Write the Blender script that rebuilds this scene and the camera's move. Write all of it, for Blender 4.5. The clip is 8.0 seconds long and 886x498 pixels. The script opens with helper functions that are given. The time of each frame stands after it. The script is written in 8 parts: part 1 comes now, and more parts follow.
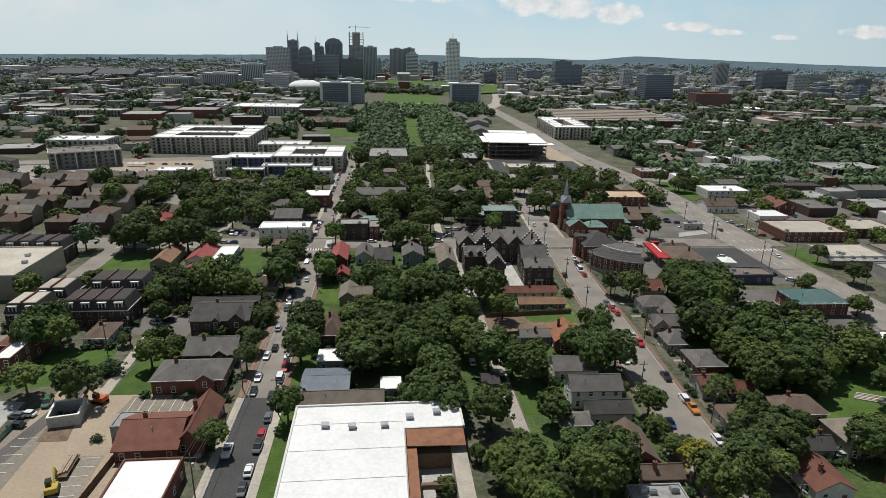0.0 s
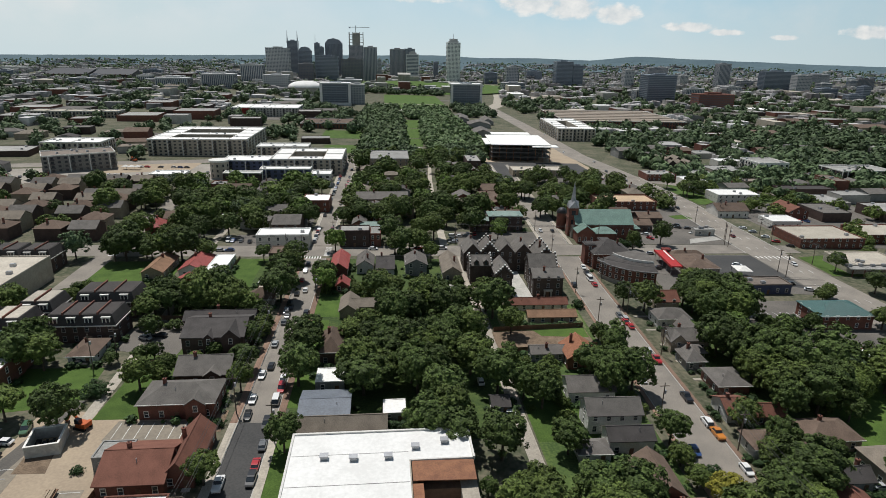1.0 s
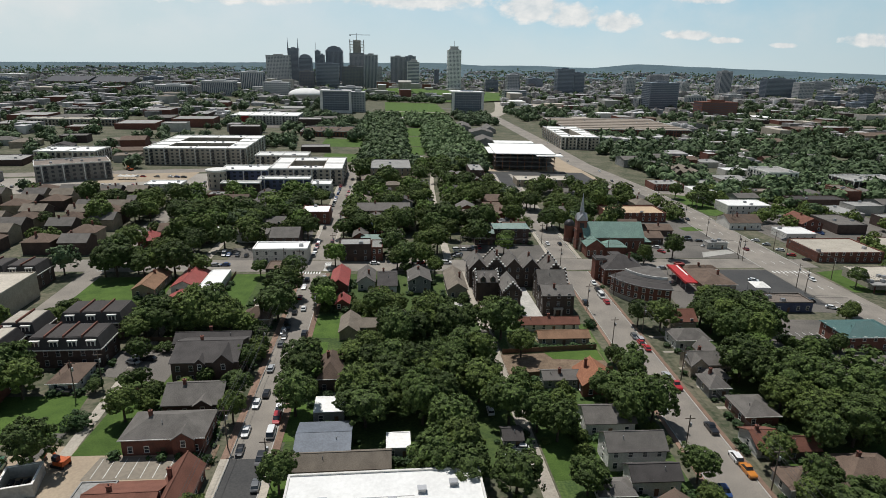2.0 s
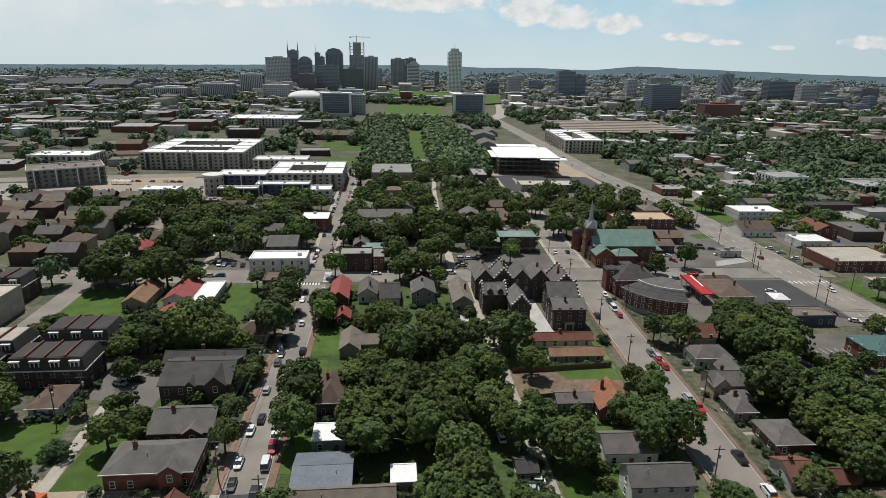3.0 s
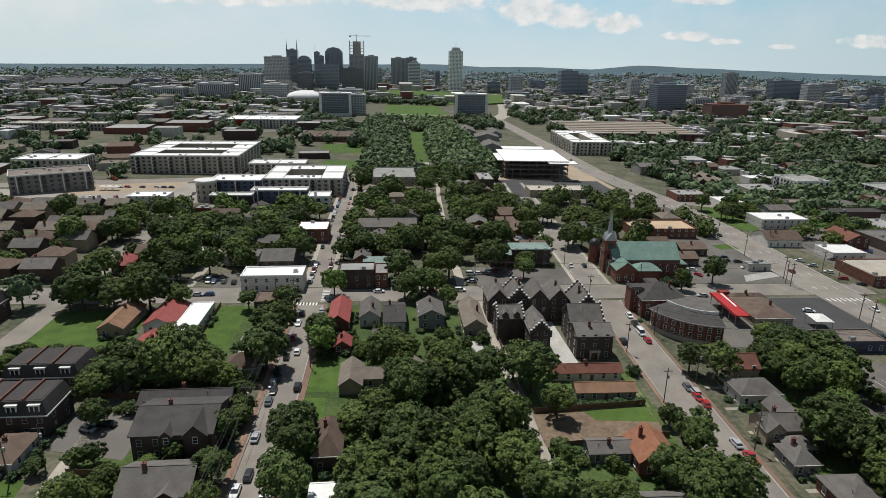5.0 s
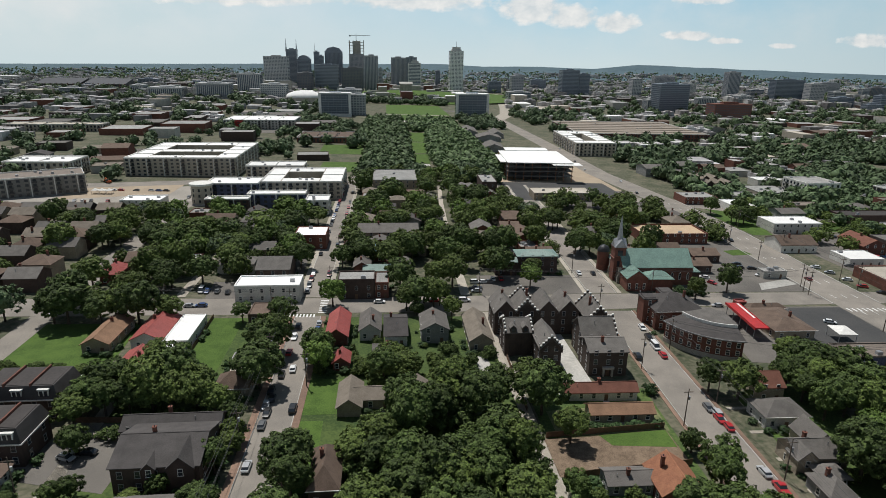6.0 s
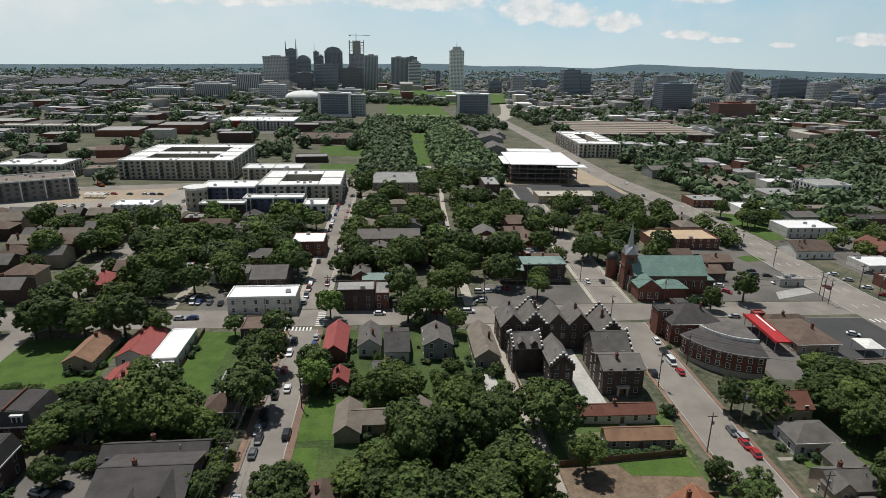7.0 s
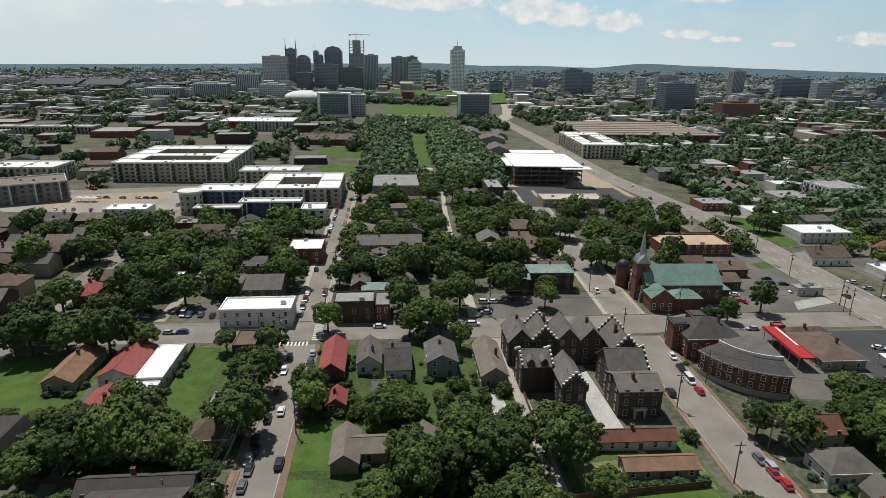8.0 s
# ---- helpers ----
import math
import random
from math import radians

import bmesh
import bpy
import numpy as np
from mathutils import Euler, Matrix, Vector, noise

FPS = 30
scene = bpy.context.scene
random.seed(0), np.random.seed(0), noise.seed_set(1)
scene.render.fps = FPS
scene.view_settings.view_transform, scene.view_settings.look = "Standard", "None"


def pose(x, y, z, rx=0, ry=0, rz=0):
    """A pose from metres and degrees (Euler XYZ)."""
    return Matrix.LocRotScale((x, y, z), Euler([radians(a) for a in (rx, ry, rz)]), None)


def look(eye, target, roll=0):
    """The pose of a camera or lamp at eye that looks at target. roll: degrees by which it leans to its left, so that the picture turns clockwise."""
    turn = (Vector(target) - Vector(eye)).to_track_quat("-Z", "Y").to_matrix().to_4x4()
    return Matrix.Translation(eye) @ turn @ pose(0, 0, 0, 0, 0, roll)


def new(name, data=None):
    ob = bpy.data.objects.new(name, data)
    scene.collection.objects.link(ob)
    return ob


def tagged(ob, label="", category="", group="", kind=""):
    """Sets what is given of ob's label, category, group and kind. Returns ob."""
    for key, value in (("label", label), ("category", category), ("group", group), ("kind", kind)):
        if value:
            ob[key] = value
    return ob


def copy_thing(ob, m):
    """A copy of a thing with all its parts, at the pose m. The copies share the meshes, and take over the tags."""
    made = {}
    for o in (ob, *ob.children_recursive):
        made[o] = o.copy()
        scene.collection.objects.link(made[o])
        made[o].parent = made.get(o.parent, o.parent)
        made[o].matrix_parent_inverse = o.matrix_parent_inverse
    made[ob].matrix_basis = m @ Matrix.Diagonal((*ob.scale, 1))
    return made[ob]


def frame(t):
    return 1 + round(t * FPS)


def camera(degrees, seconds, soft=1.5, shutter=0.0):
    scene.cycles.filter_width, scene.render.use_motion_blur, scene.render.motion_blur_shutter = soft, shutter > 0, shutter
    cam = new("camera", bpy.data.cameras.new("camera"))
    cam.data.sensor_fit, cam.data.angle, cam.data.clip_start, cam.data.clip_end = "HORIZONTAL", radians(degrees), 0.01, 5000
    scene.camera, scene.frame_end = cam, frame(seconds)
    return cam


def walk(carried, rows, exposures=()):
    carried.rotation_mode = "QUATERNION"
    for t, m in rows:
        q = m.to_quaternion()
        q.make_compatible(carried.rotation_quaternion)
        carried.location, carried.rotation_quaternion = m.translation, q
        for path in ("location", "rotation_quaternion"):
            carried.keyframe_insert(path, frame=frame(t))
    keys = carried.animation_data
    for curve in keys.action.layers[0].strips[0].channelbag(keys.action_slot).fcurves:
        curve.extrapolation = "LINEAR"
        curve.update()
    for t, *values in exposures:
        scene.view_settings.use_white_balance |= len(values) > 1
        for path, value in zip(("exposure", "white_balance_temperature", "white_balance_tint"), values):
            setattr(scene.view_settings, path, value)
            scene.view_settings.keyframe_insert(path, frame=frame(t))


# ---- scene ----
cam = camera(72.6, 8.0, 0.62)
METRES, EYE, TILT, LEAN, TURN = 94.6, 92.0, 0.0, 1.0, -6.1
ROWS = [
    (0.0, 0.0, 0.0, 0.0, 0.64, -18.02, -1.96),
    (0.5, -0.0106, 0.0604, 0.0003, 0.62, -18.05, -1.95),
    (1.0, -0.0215, 0.1214, 0.0, 0.63, -17.99, -1.95),
    (1.5, -0.0323, 0.1834, -0.0004, 0.65, -17.66, -1.95),
    (2.0, -0.0431, 0.2456, -0.0009, 0.65, -17.34, -1.97),
    (3.5, -0.0772, 0.4303, -0.0034, 0.63, -17.14, -1.96),
    (4.0, -0.088, 0.4917, -0.0039, 0.63, -17.16, -1.96),
    (4.5, -0.098, 0.5521, -0.0034, 0.62, -17.19, -1.95),
    (6.0, -0.1219, 0.7355, -0.0039, 0.61, -17.25, -1.88),
    (6.5, -0.1281, 0.7983, -0.0051, 0.61, -17.26, -1.83),
    (7.0, -0.1345, 0.8618, -0.0057, 0.62, -17.27, -1.78),
    (7.5, -0.1409, 0.9252, -0.006, 0.63, -17.29, -1.74),
    (8.0, -0.1474, 0.9885, -0.0061, 0.64, -17.31, -1.73),
]
walk(cam, [(t, pose(0, 0, EYE, TILT, LEAN, TURN) @ pose(METRES * x, METRES * y, METRES * z, 90 + pitch, roll, yaw)) for t, x, y, z, yaw, pitch, roll in ROWS], exposures=((0.0, -0.22, 6380, 10), (8.0, -0.22, 6380, 10)))

# ---- sky, sun ----
SUN_EL, SUN_AZ = 66.0, -24.0          # degrees above the horizon; degrees left of the streets' direction
world = bpy.data.worlds.new("sky")
scene.world = world
world.use_nodes = True
wn, wl = world.node_tree.nodes, world.node_tree.links
wn.clear()
sky = wn.new("ShaderNodeTexSky")
sky.sky_type, sky.sun_disc = "NISHITA", False
sky.sun_elevation, sky.sun_rotation = radians(SUN_EL), radians(SUN_AZ)
sky.air_density, sky.dust_density, sky.ozone_density = 1.3, 0.5, 2.0
coord = wn.new("ShaderNodeTexCoord")
sep = wn.new("ShaderNodeSeparateXYZ")
wl.new(coord.outputs["Generated"], sep.inputs[0])


def wmath(op, a, b=0.0, c=0.0, clamp=False):
    """A Math node of the sky; a, b and c are sockets or numbers."""
    n = wn.new("ShaderNodeMath")
    n.operation, n.use_clamp = op, clamp
    for k, v in enumerate((a, b, c)):
        if isinstance(v, (int, float)):
            n.inputs[k].default_value = v
        else:
            wl.new(v, n.inputs[k])
    return n.outputs[0]


def wmix(f, a, b):
    """A Mix node of the sky between two colours or sockets."""
    n = wn.new("ShaderNodeMix")
    n.data_type = "RGBA"
    for key, v in (("Factor", f), ("A", a), ("B", b)):
        if isinstance(v, tuple):
            n.inputs[key].default_value = (*v, 1)
        else:
            wl.new(v, n.inputs[key])
    return n.outputs["Result"]


def wnoise(vector, scale, detail, rough):
    n = wn.new("ShaderNodeTexNoise")
    n.inputs["Scale"].default_value, n.inputs["Detail"].default_value, n.inputs["Roughness"].default_value = scale, detail, rough
    wl.new(vector, n.inputs["Vector"])
    return n.outputs["Fac"]


# a bearing and a height for each direction, so that heaped clouds keep flat bases
run_ = wmath("MAXIMUM", wmath("ABSOLUTE", sep.outputs["Y"]), 0.25)
across, high = wmath("DIVIDE", sep.outputs["X"], run_), wmath("DIVIDE", sep.outputs["Z"], run_)
plane = wn.new("ShaderNodeCombineXYZ")
wl.new(across, plane.inputs[0]), wl.new(wmath("MULTIPLY", high, 1.45), plane.inputs[1])
puff, wisp = wnoise(plane.outputs[0], 38.0, 7.0, 0.55), wnoise(plane.outputs[0], 7.5, 7.0, 0.55)
heap = 0.0
# heaped clouds: bearing, height, half width, half depth
for cx, cz, cw, cd in ((0.235, 0.082, 0.075, 0.028), (0.30, 0.072, 0.06, 0.024), (0.375, 0.064, 0.05, 0.019), (0.50, 0.047, 0.06, 0.010), (0.56, 0.040, 0.04, 0.007), (0.665, 0.034, 0.03, 0.006), (0.82, 0.045, 0.07, 0.014), (0.05, 0.092, 0.16, 0.022), (-0.22, 0.092, 0.22, 0.020), (0.51, 0.105, 0.07, 0.014)):
    dx, dz = wmath("DIVIDE", wmath("SUBTRACT", across, cx), cw), wmath("DIVIDE", wmath("SUBTRACT", high, cz), cd)
    near_ = wmath("SUBTRACT", 1.0, wmath("ADD", wmath("MULTIPLY", dx, dx), wmath("MULTIPLY", dz, dz)), clamp=True)
    heap = near_ if heap == 0.0 else wmath("MAXIMUM", heap, near_)
lump = wmath("MULTIPLY", wmath("MULTIPLY_ADD", puff, 1.7, wmath("MULTIPLY_ADD", heap, 1.1, -1.18)), 2.1, clamp=True)
over = wmath("MULTIPLY", wmath("SUBTRACT", wisp, 0.38), 3.6, clamp=True)
west = wmath("MULTIPLY_ADD", across, -1.3, 0.40, clamp=True)
tall_ = wmath("MULTIPLY", high, 9.5, clamp=True)
clear = wmix(tall_, (0.74, 0.87, 0.89), (0.47, 0.75, 0.91))
grey = wmix(wmath("MULTIPLY", over, tall_), (0.74, 0.86, 0.88), (0.98, 0.97, 0.95))
pale = wmix(wmath("MAXIMUM", wmath("MULTIPLY", over, 0.45), west), clear, grey)
east = wmath("MULTIPLY_ADD", across, 1.7, -0.62, clamp=True)
pale = wmix(wmath("MULTIPLY", east, 0.75), pale, (0.55, 0.69, 0.73))
white = wmix(wmath("MULTIPLY_ADD", puff, 2.6, -0.75, clamp=True), (0.74, 0.79, 0.81), (1.08, 1.05, 1.0))
cloudy = wmix(wmath("MULTIPLY", lump, 0.9), pale, white)
veil = wn.new("ShaderNodeMix")
veil.data_type = "RGBA"
bright = wn.new("ShaderNodeVectorMath")
bright.operation = "SCALE"
bright.inputs["Scale"].default_value = 28.2
wl.new(cloudy, bright.inputs[0])
wl.new(bright.outputs[0], veil.inputs["B"])
rise_ = wn.new("ShaderNodeMapRange")
for key, value in (("From Min", 0.12), ("From Max", 0.34), ("To Min", 1.0), ("To Max", 0.10)):
    rise_.inputs[key].default_value = value
wl.new(sep.outputs["Z"], rise_.inputs["Value"])
thin = wn.new("ShaderNodeMath")
thin.operation = "MULTIPLY"
thin.inputs[0].default_value = 0.92
wl.new(rise_.outputs[0], thin.inputs[1])
wl.new(thin.outputs[0], veil.inputs["Factor"])
wl.new(sky.outputs[0], veil.inputs["A"])
back = wn.new("ShaderNodeBackground")
back.inputs["Strength"].default_value = 0.0355
wl.new(veil.outputs["Result"], back.inputs["Color"])
wout = wn.new("ShaderNodeOutputWorld")
wl.new(back.outputs[0], wout.inputs[0])

sun_data = bpy.data.lights.new("sun", "SUN")
sun_data.energy, sun_data.angle, sun_data.color = 4.6, radians(0.6), (1.0, 0.97, 0.92)
sun = new("sun", sun_data)
_el, _az = radians(SUN_EL), radians(SUN_AZ)
sun.matrix_world = look((0, 0, 300), (-math.sin(_az) * math.cos(_el), -math.cos(_az) * math.cos(_el), 300 - math.sin(_el)))

# ---- materials ----
MATS = {}


def mat(name, a, b=None, scale=0.6, rough=0.85, metal=0.0, bump=0.0, vary=0.12, fine=7.0, island=0.0, spec=0.3, stripes=0.0, stripe_axis=0):
    """A weathered surface: two colours mixed at two scales, with each object and, if wished, each piece a little different."""
    m = bpy.data.materials.new(name)
    m.use_nodes = True
    n, l = m.node_tree.nodes, m.node_tree.links
    bs = n["Principled BSDF"]
    b = b or tuple(v * 0.7 for v in a)
    geo = n.new("ShaderNodeNewGeometry")
    big, small = n.new("ShaderNodeTexNoise"), n.new("ShaderNodeTexNoise")
    for t, s in ((big, scale), (small, scale * fine)):
        t.inputs["Scale"].default_value, t.inputs["Detail"].default_value = s, 5.0
        l.new(geo.outputs["Position"], t.inputs["Vector"])
    add = n.new("ShaderNodeMath")
    add.operation = "MULTIPLY_ADD"
    add.inputs[1].default_value, add.inputs[2].default_value = 0.62, 0.0
    l.new(small.outputs["Fac"], add.inputs[0])
    add2 = n.new("ShaderNodeMath")
    add2.operation = "MULTIPLY_ADD"
    add2.inputs[1].default_value = 0.52
    l.new(big.outputs["Fac"], add2.inputs[0])
    l.new(add.outputs[0], add2.inputs[2])
    ramp = n.new("ShaderNodeValToRGB")
    ramp.color_ramp.elements[0].position, ramp.color_ramp.elements[1].position = 0.44, 0.70
    ramp.color_ramp.elements[0].color, ramp.color_ramp.elements[1].color = (*b, 1), (*a, 1)
    l.new(add2.outputs[0], ramp.inputs[0])
    hsv = n.new("ShaderNodeHueSaturation")
    l.new(ramp.outputs[0], hsv.inputs["Color"])
    info = n.new("ShaderNodeObjectInfo")
    val = n.new("ShaderNodeMapRange")
    val.inputs["To Min"].default_value, val.inputs["To Max"].default_value = 1 - vary, 1 + vary
    l.new(info.outputs["Random"], val.inputs["Value"])
    last = val.outputs[0]
    if island:
        isl = n.new("ShaderNodeMapRange")
        isl.inputs["To Min"].default_value, isl.inputs["To Max"].default_value = 1 - island, 1 + island
        l.new(geo.outputs["Random Per Island"], isl.inputs["Value"])
        mul = n.new("ShaderNodeMath")
        mul.operation = "MULTIPLY"
        l.new(last, mul.inputs[0])
        l.new(isl.outputs[0], mul.inputs[1])
        last = mul.outputs[0]
    l.new(last, hsv.inputs["Value"])
    l.new(hsv.outputs[0], bs.inputs["Base Color"])
    bs.inputs["Roughness"].default_value, bs.inputs["Metallic"].default_value = rough, metal
    bs.inputs["Specular IOR Level"].default_value = spec
    if stripes or bump:
        bp = n.new("ShaderNodeBump")
        bp.inputs["Strength"].default_value, bp.inputs["Distance"].default_value = max(bump, 0.4 if stripes else 0), 0.08
        src = small.outputs["Fac"]
        if stripes:
            wv = n.new("ShaderNodeTexWave")
            wv.bands_direction = "XYZ"[stripe_axis]
            wv.inputs["Scale"].default_value = stripes
            l.new(geo.outputs["Position"], wv.inputs["Vector"])
            src = wv.outputs["Fac"]
        l.new(src, bp.inputs["Height"])
        l.new(bp.outputs[0], bs.inputs["Normal"])
    MATS[name] = m
    return m


mat("grass", (0.092, 0.132, 0.036), (0.04, 0.07, 0.02), 0.12, 0.95, bump=0.5, fine=12)
mat("lawn", (0.085, 0.142, 0.027), (0.045, 0.084, 0.015), 0.22, 0.95, bump=0.5, fine=14)
mat("dry_lawn", (0.19, 0.19, 0.09), (0.10, 0.12, 0.05), 0.2, 0.95, bump=0.4)
mat("dusty", (0.36, 0.33, 0.285), (0.25, 0.228, 0.197), 0.05, 0.95, bump=0.2, fine=24)
mat("dirt_lot", (0.27, 0.235, 0.185), (0.20, 0.175, 0.14), 0.07, 0.95, bump=0.3, fine=20)
mat("dirt", (0.375, 0.30, 0.215), (0.30, 0.24, 0.175), 0.09, 0.95, bump=0.5, fine=16)
mat("mulch", (0.24, 0.175, 0.12), (0.115, 0.082, 0.055), 0.5, 0.95, bump=0.6)
mat("ground_mix", (0.150, 0.136, 0.095), (0.052, 0.064, 0.034), 0.07, 0.95, bump=0.3, fine=9)
mat("asphalt", (0.29, 0.26, 0.222), (0.185, 0.167, 0.145), 0.11, 0.9, bump=0.06, fine=55, vary=0.03)
mat("asphalt_new", (0.075, 0.073, 0.07), (0.05, 0.05, 0.05), 0.1, 0.85, bump=0.06, fine=20, vary=0.03)
mat("asphalt_lot", (0.180, 0.163, 0.142), (0.095, 0.088, 0.079), 0.06, 0.9, bump=0.08, fine=80, vary=0.1)
mat("pavement", (0.44, 0.395, 0.325), (0.31, 0.28, 0.235), 0.3, 0.9, bump=0.3)
mat("brick_paving", (0.27, 0.175, 0.125), (0.18, 0.12, 0.09), 0.5, 0.9, bump=0.4)
mat("concrete", (0.48, 0.46, 0.42), (0.34, 0.33, 0.30), 0.2, 0.9, bump=0.2)
mat("concrete_dark", (0.26, 0.25, 0.23), (0.17, 0.16, 0.15), 0.2, 0.9, bump=0.2)
mat("paint_white", (0.78, 0.78, 0.75), (0.55, 0.55, 0.52), 0.8, 0.7)
mat("paint_yellow", (0.55, 0.40, 0.06), (0.4, 0.3, 0.06), 0.8, 0.7)
mat("brick_red", (0.21, 0.085, 0.06), (0.115, 0.055, 0.042), 0.5, 0.9, bump=0.3, fine=14)
mat("brick_dark", (0.10, 0.068, 0.058), (0.06, 0.043, 0.038), 0.5, 0.9, bump=0.3, fine=14)
mat("siding_white", (0.62, 0.61, 0.57), (0.46, 0.45, 0.42), 0.4, 0.7, stripes=6.0, stripe_axis=2)
mat("siding_tan", (0.38, 0.32, 0.24), (0.26, 0.22, 0.17), 0.4, 0.75, stripes=6.0, stripe_axis=2)
mat("siding_grey", (0.30, 0.30, 0.29), (0.20, 0.20, 0.195), 0.4, 0.75, stripes=6.0, stripe_axis=2)
mat("siding_blue", (0.10, 0.12, 0.20), (0.07, 0.08, 0.14), 0.4, 0.75, stripes=5.0, stripe_axis=2)
mat("plaster_white", (0.72, 0.70, 0.65), (0.55, 0.53, 0.49), 0.3, 0.85, bump=0.1)
mat("plaster_tan", (0.46, 0.41, 0.335), (0.34, 0.305, 0.25), 0.3, 0.85)
for nm, c in (("grey", (0.172, 0.158, 0.143)), ("dark", (0.088, 0.080, 0.076)), ("brown", (0.165, 0.118, 0.09)), ("tan", (0.235, 0.20, 0.16)), ("red", (0.20, 0.088, 0.062)), ("rust", (0.31, 0.185, 0.115))):
    mat("shingle_" + nm, c, tuple(v * 0.62 for v in c), 0.35, 0.92, bump=0.35, fine=16)
for nm, c in (("red", (0.35, 0.075, 0.062)), ("blue", (0.20, 0.34, 0.48)), ("green", (0.20, 0.29, 0.25)), ("teal", (0.055, 0.14, 0.13)), ("blue_grey", (0.17, 0.19, 0.22)), ("grey", (0.4, 0.4, 0.39))):
    mat("tin_" + nm, c, tuple(v * 0.72 for v in c), 0.3, 0.5, bump=0.1, stripes=3.0, spec=0.5)
mat("copper_green", (0.20, 0.31, 0.255), (0.13, 0.21, 0.18), 0.25, 0.6, stripes=2.5, spec=0.4)
mat("tin_rust", (0.36, 0.17, 0.09), (0.22, 0.10, 0.06), 0.5, 0.7, stripes=5.0)
mat("tile_orange", (0.40, 0.18, 0.10), (0.28, 0.12, 0.07), 0.7, 0.85, stripes=4.0, stripe_axis=1)
for nm, c, d in (("white", (0.86, 0.85, 0.82), (0.74, 0.73, 0.70)), ("grey", (0.36, 0.35, 0.33), (0.22, 0.215, 0.2)), ("tan", (0.52, 0.47, 0.39), (0.38, 0.34, 0.28)), ("sand", (0.58, 0.42, 0.27), (0.45, 0.33, 0.22)), ("brown", (0.225, 0.185, 0.152), (0.15, 0.124, 0.103))):
    mat("membrane_" + nm, c, d, 0.12, 0.8, fine=10)
mat("membrane_mill", (0.34, 0.285, 0.23), (0.25, 0.21, 0.17), 0.05, 0.85, fine=12)
mat("membrane_dark", (0.066, 0.058, 0.054), (0.044, 0.039, 0.037), 0.15, 0.85, fine=10)
mat("brick_black", (0.088, 0.066, 0.054), (0.056, 0.043, 0.037), 0.5, 0.9, bump=0.3, fine=14)
mat("trim_white", (0.78, 0.76, 0.71), (0.62, 0.60, 0.56), 0.8, 0.7)
mat("trim_grey", (0.36, 0.35, 0.34), (0.25, 0.245, 0.24), 0.8, 0.7)
mat("wood_brown", (0.20, 0.12, 0.075), (0.12, 0.075, 0.05), 1.0, 0.85, bump=0.3)
mat("wood_pole", (0.16, 0.125, 0.10), (0.10, 0.08, 0.065), 1.0, 0.9, bump=0.3)
mat("bark", (0.11, 0.085, 0.065), (0.06, 0.047, 0.037), 1.5, 0.95, bump=0.6)
mat("metal_dark", (0.06, 0.06, 0.065), (0.04, 0.04, 0.042), 1.0, 0.45, metal=0.3)
mat("metal_grey", (0.42, 0.43, 0.44), (0.3, 0.3, 0.31), 0.8, 0.45, metal=0.5)
mat("wire_black", (0.075, 0.075, 0.075), (0.05, 0.05, 0.05), 1.0, 0.5)
mat("rubber", (0.025, 0.025, 0.025), (0.015, 0.015, 0.015), 2.0, 0.9)
mat("orange_paint", (0.60, 0.13, 0.03), (0.42, 0.09, 0.03), 1.0, 0.5)
mat("awning_red", (0.50, 0.035, 0.035), (0.36, 0.03, 0.03), 0.5, 0.5)
mat("stone_pale", (0.45, 0.42, 0.36), (0.33, 0.31, 0.27), 0.2, 0.85)
mat("tower_pale", (0.46, 0.46, 0.45), (0.38, 0.38, 0.375), 0.05, 0.8)
mat("tower_white", (0.72, 0.71, 0.69), (0.62, 0.61, 0.60), 0.05, 0.7)
mat("tower_grey", (0.38, 0.38, 0.39), (0.29, 0.29, 0.30), 0.05, 0.7)
mat("tower_brown", (0.18, 0.175, 0.18), (0.13, 0.128, 0.135), 0.05, 0.7)
# dark tower bodies, lifted and blued to paint in distance haze
mat("tower_dark", (0.215, 0.24, 0.28), (0.16, 0.18, 0.212), 0.05, 0.3)
# far: green lightened and blued to stand in for haze; mall: a lighter copy
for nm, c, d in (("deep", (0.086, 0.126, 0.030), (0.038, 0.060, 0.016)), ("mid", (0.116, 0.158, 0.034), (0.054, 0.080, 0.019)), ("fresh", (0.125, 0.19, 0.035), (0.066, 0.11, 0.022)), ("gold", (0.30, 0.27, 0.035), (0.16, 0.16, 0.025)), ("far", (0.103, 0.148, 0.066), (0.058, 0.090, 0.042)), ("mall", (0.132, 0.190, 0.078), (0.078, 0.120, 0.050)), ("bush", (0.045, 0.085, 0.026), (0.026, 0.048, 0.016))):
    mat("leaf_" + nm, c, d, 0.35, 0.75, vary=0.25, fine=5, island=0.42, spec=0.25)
# far buildings' colour is raised to make up for missing haze
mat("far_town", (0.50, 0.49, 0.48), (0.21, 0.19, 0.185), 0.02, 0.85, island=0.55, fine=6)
# forest green shifted to blue-grey: distance haze painted into the colour
mat("far_forest_haze", (0.098, 0.150, 0.172), (0.070, 0.112, 0.134), 0.006, 0.95, fine=9)

glass = bpy.data.materials.new("window_glass")
glass.use_nodes = True
g = glass.node_tree.nodes["Principled BSDF"]
g.inputs["Base Color"].default_value, g.inputs["Roughness"].default_value = (0.035, 0.042, 0.05, 1), 0.12
g.inputs["Specular IOR Level"].default_value = 0.6
MATS["glass"] = glass
# glass base raised towards blue: sky reflection and haze put into the colour
tower_glass = bpy.data.materials.new("tower_glass")
tower_glass.use_nodes = True
g = tower_glass.node_tree.nodes["Principled BSDF"]
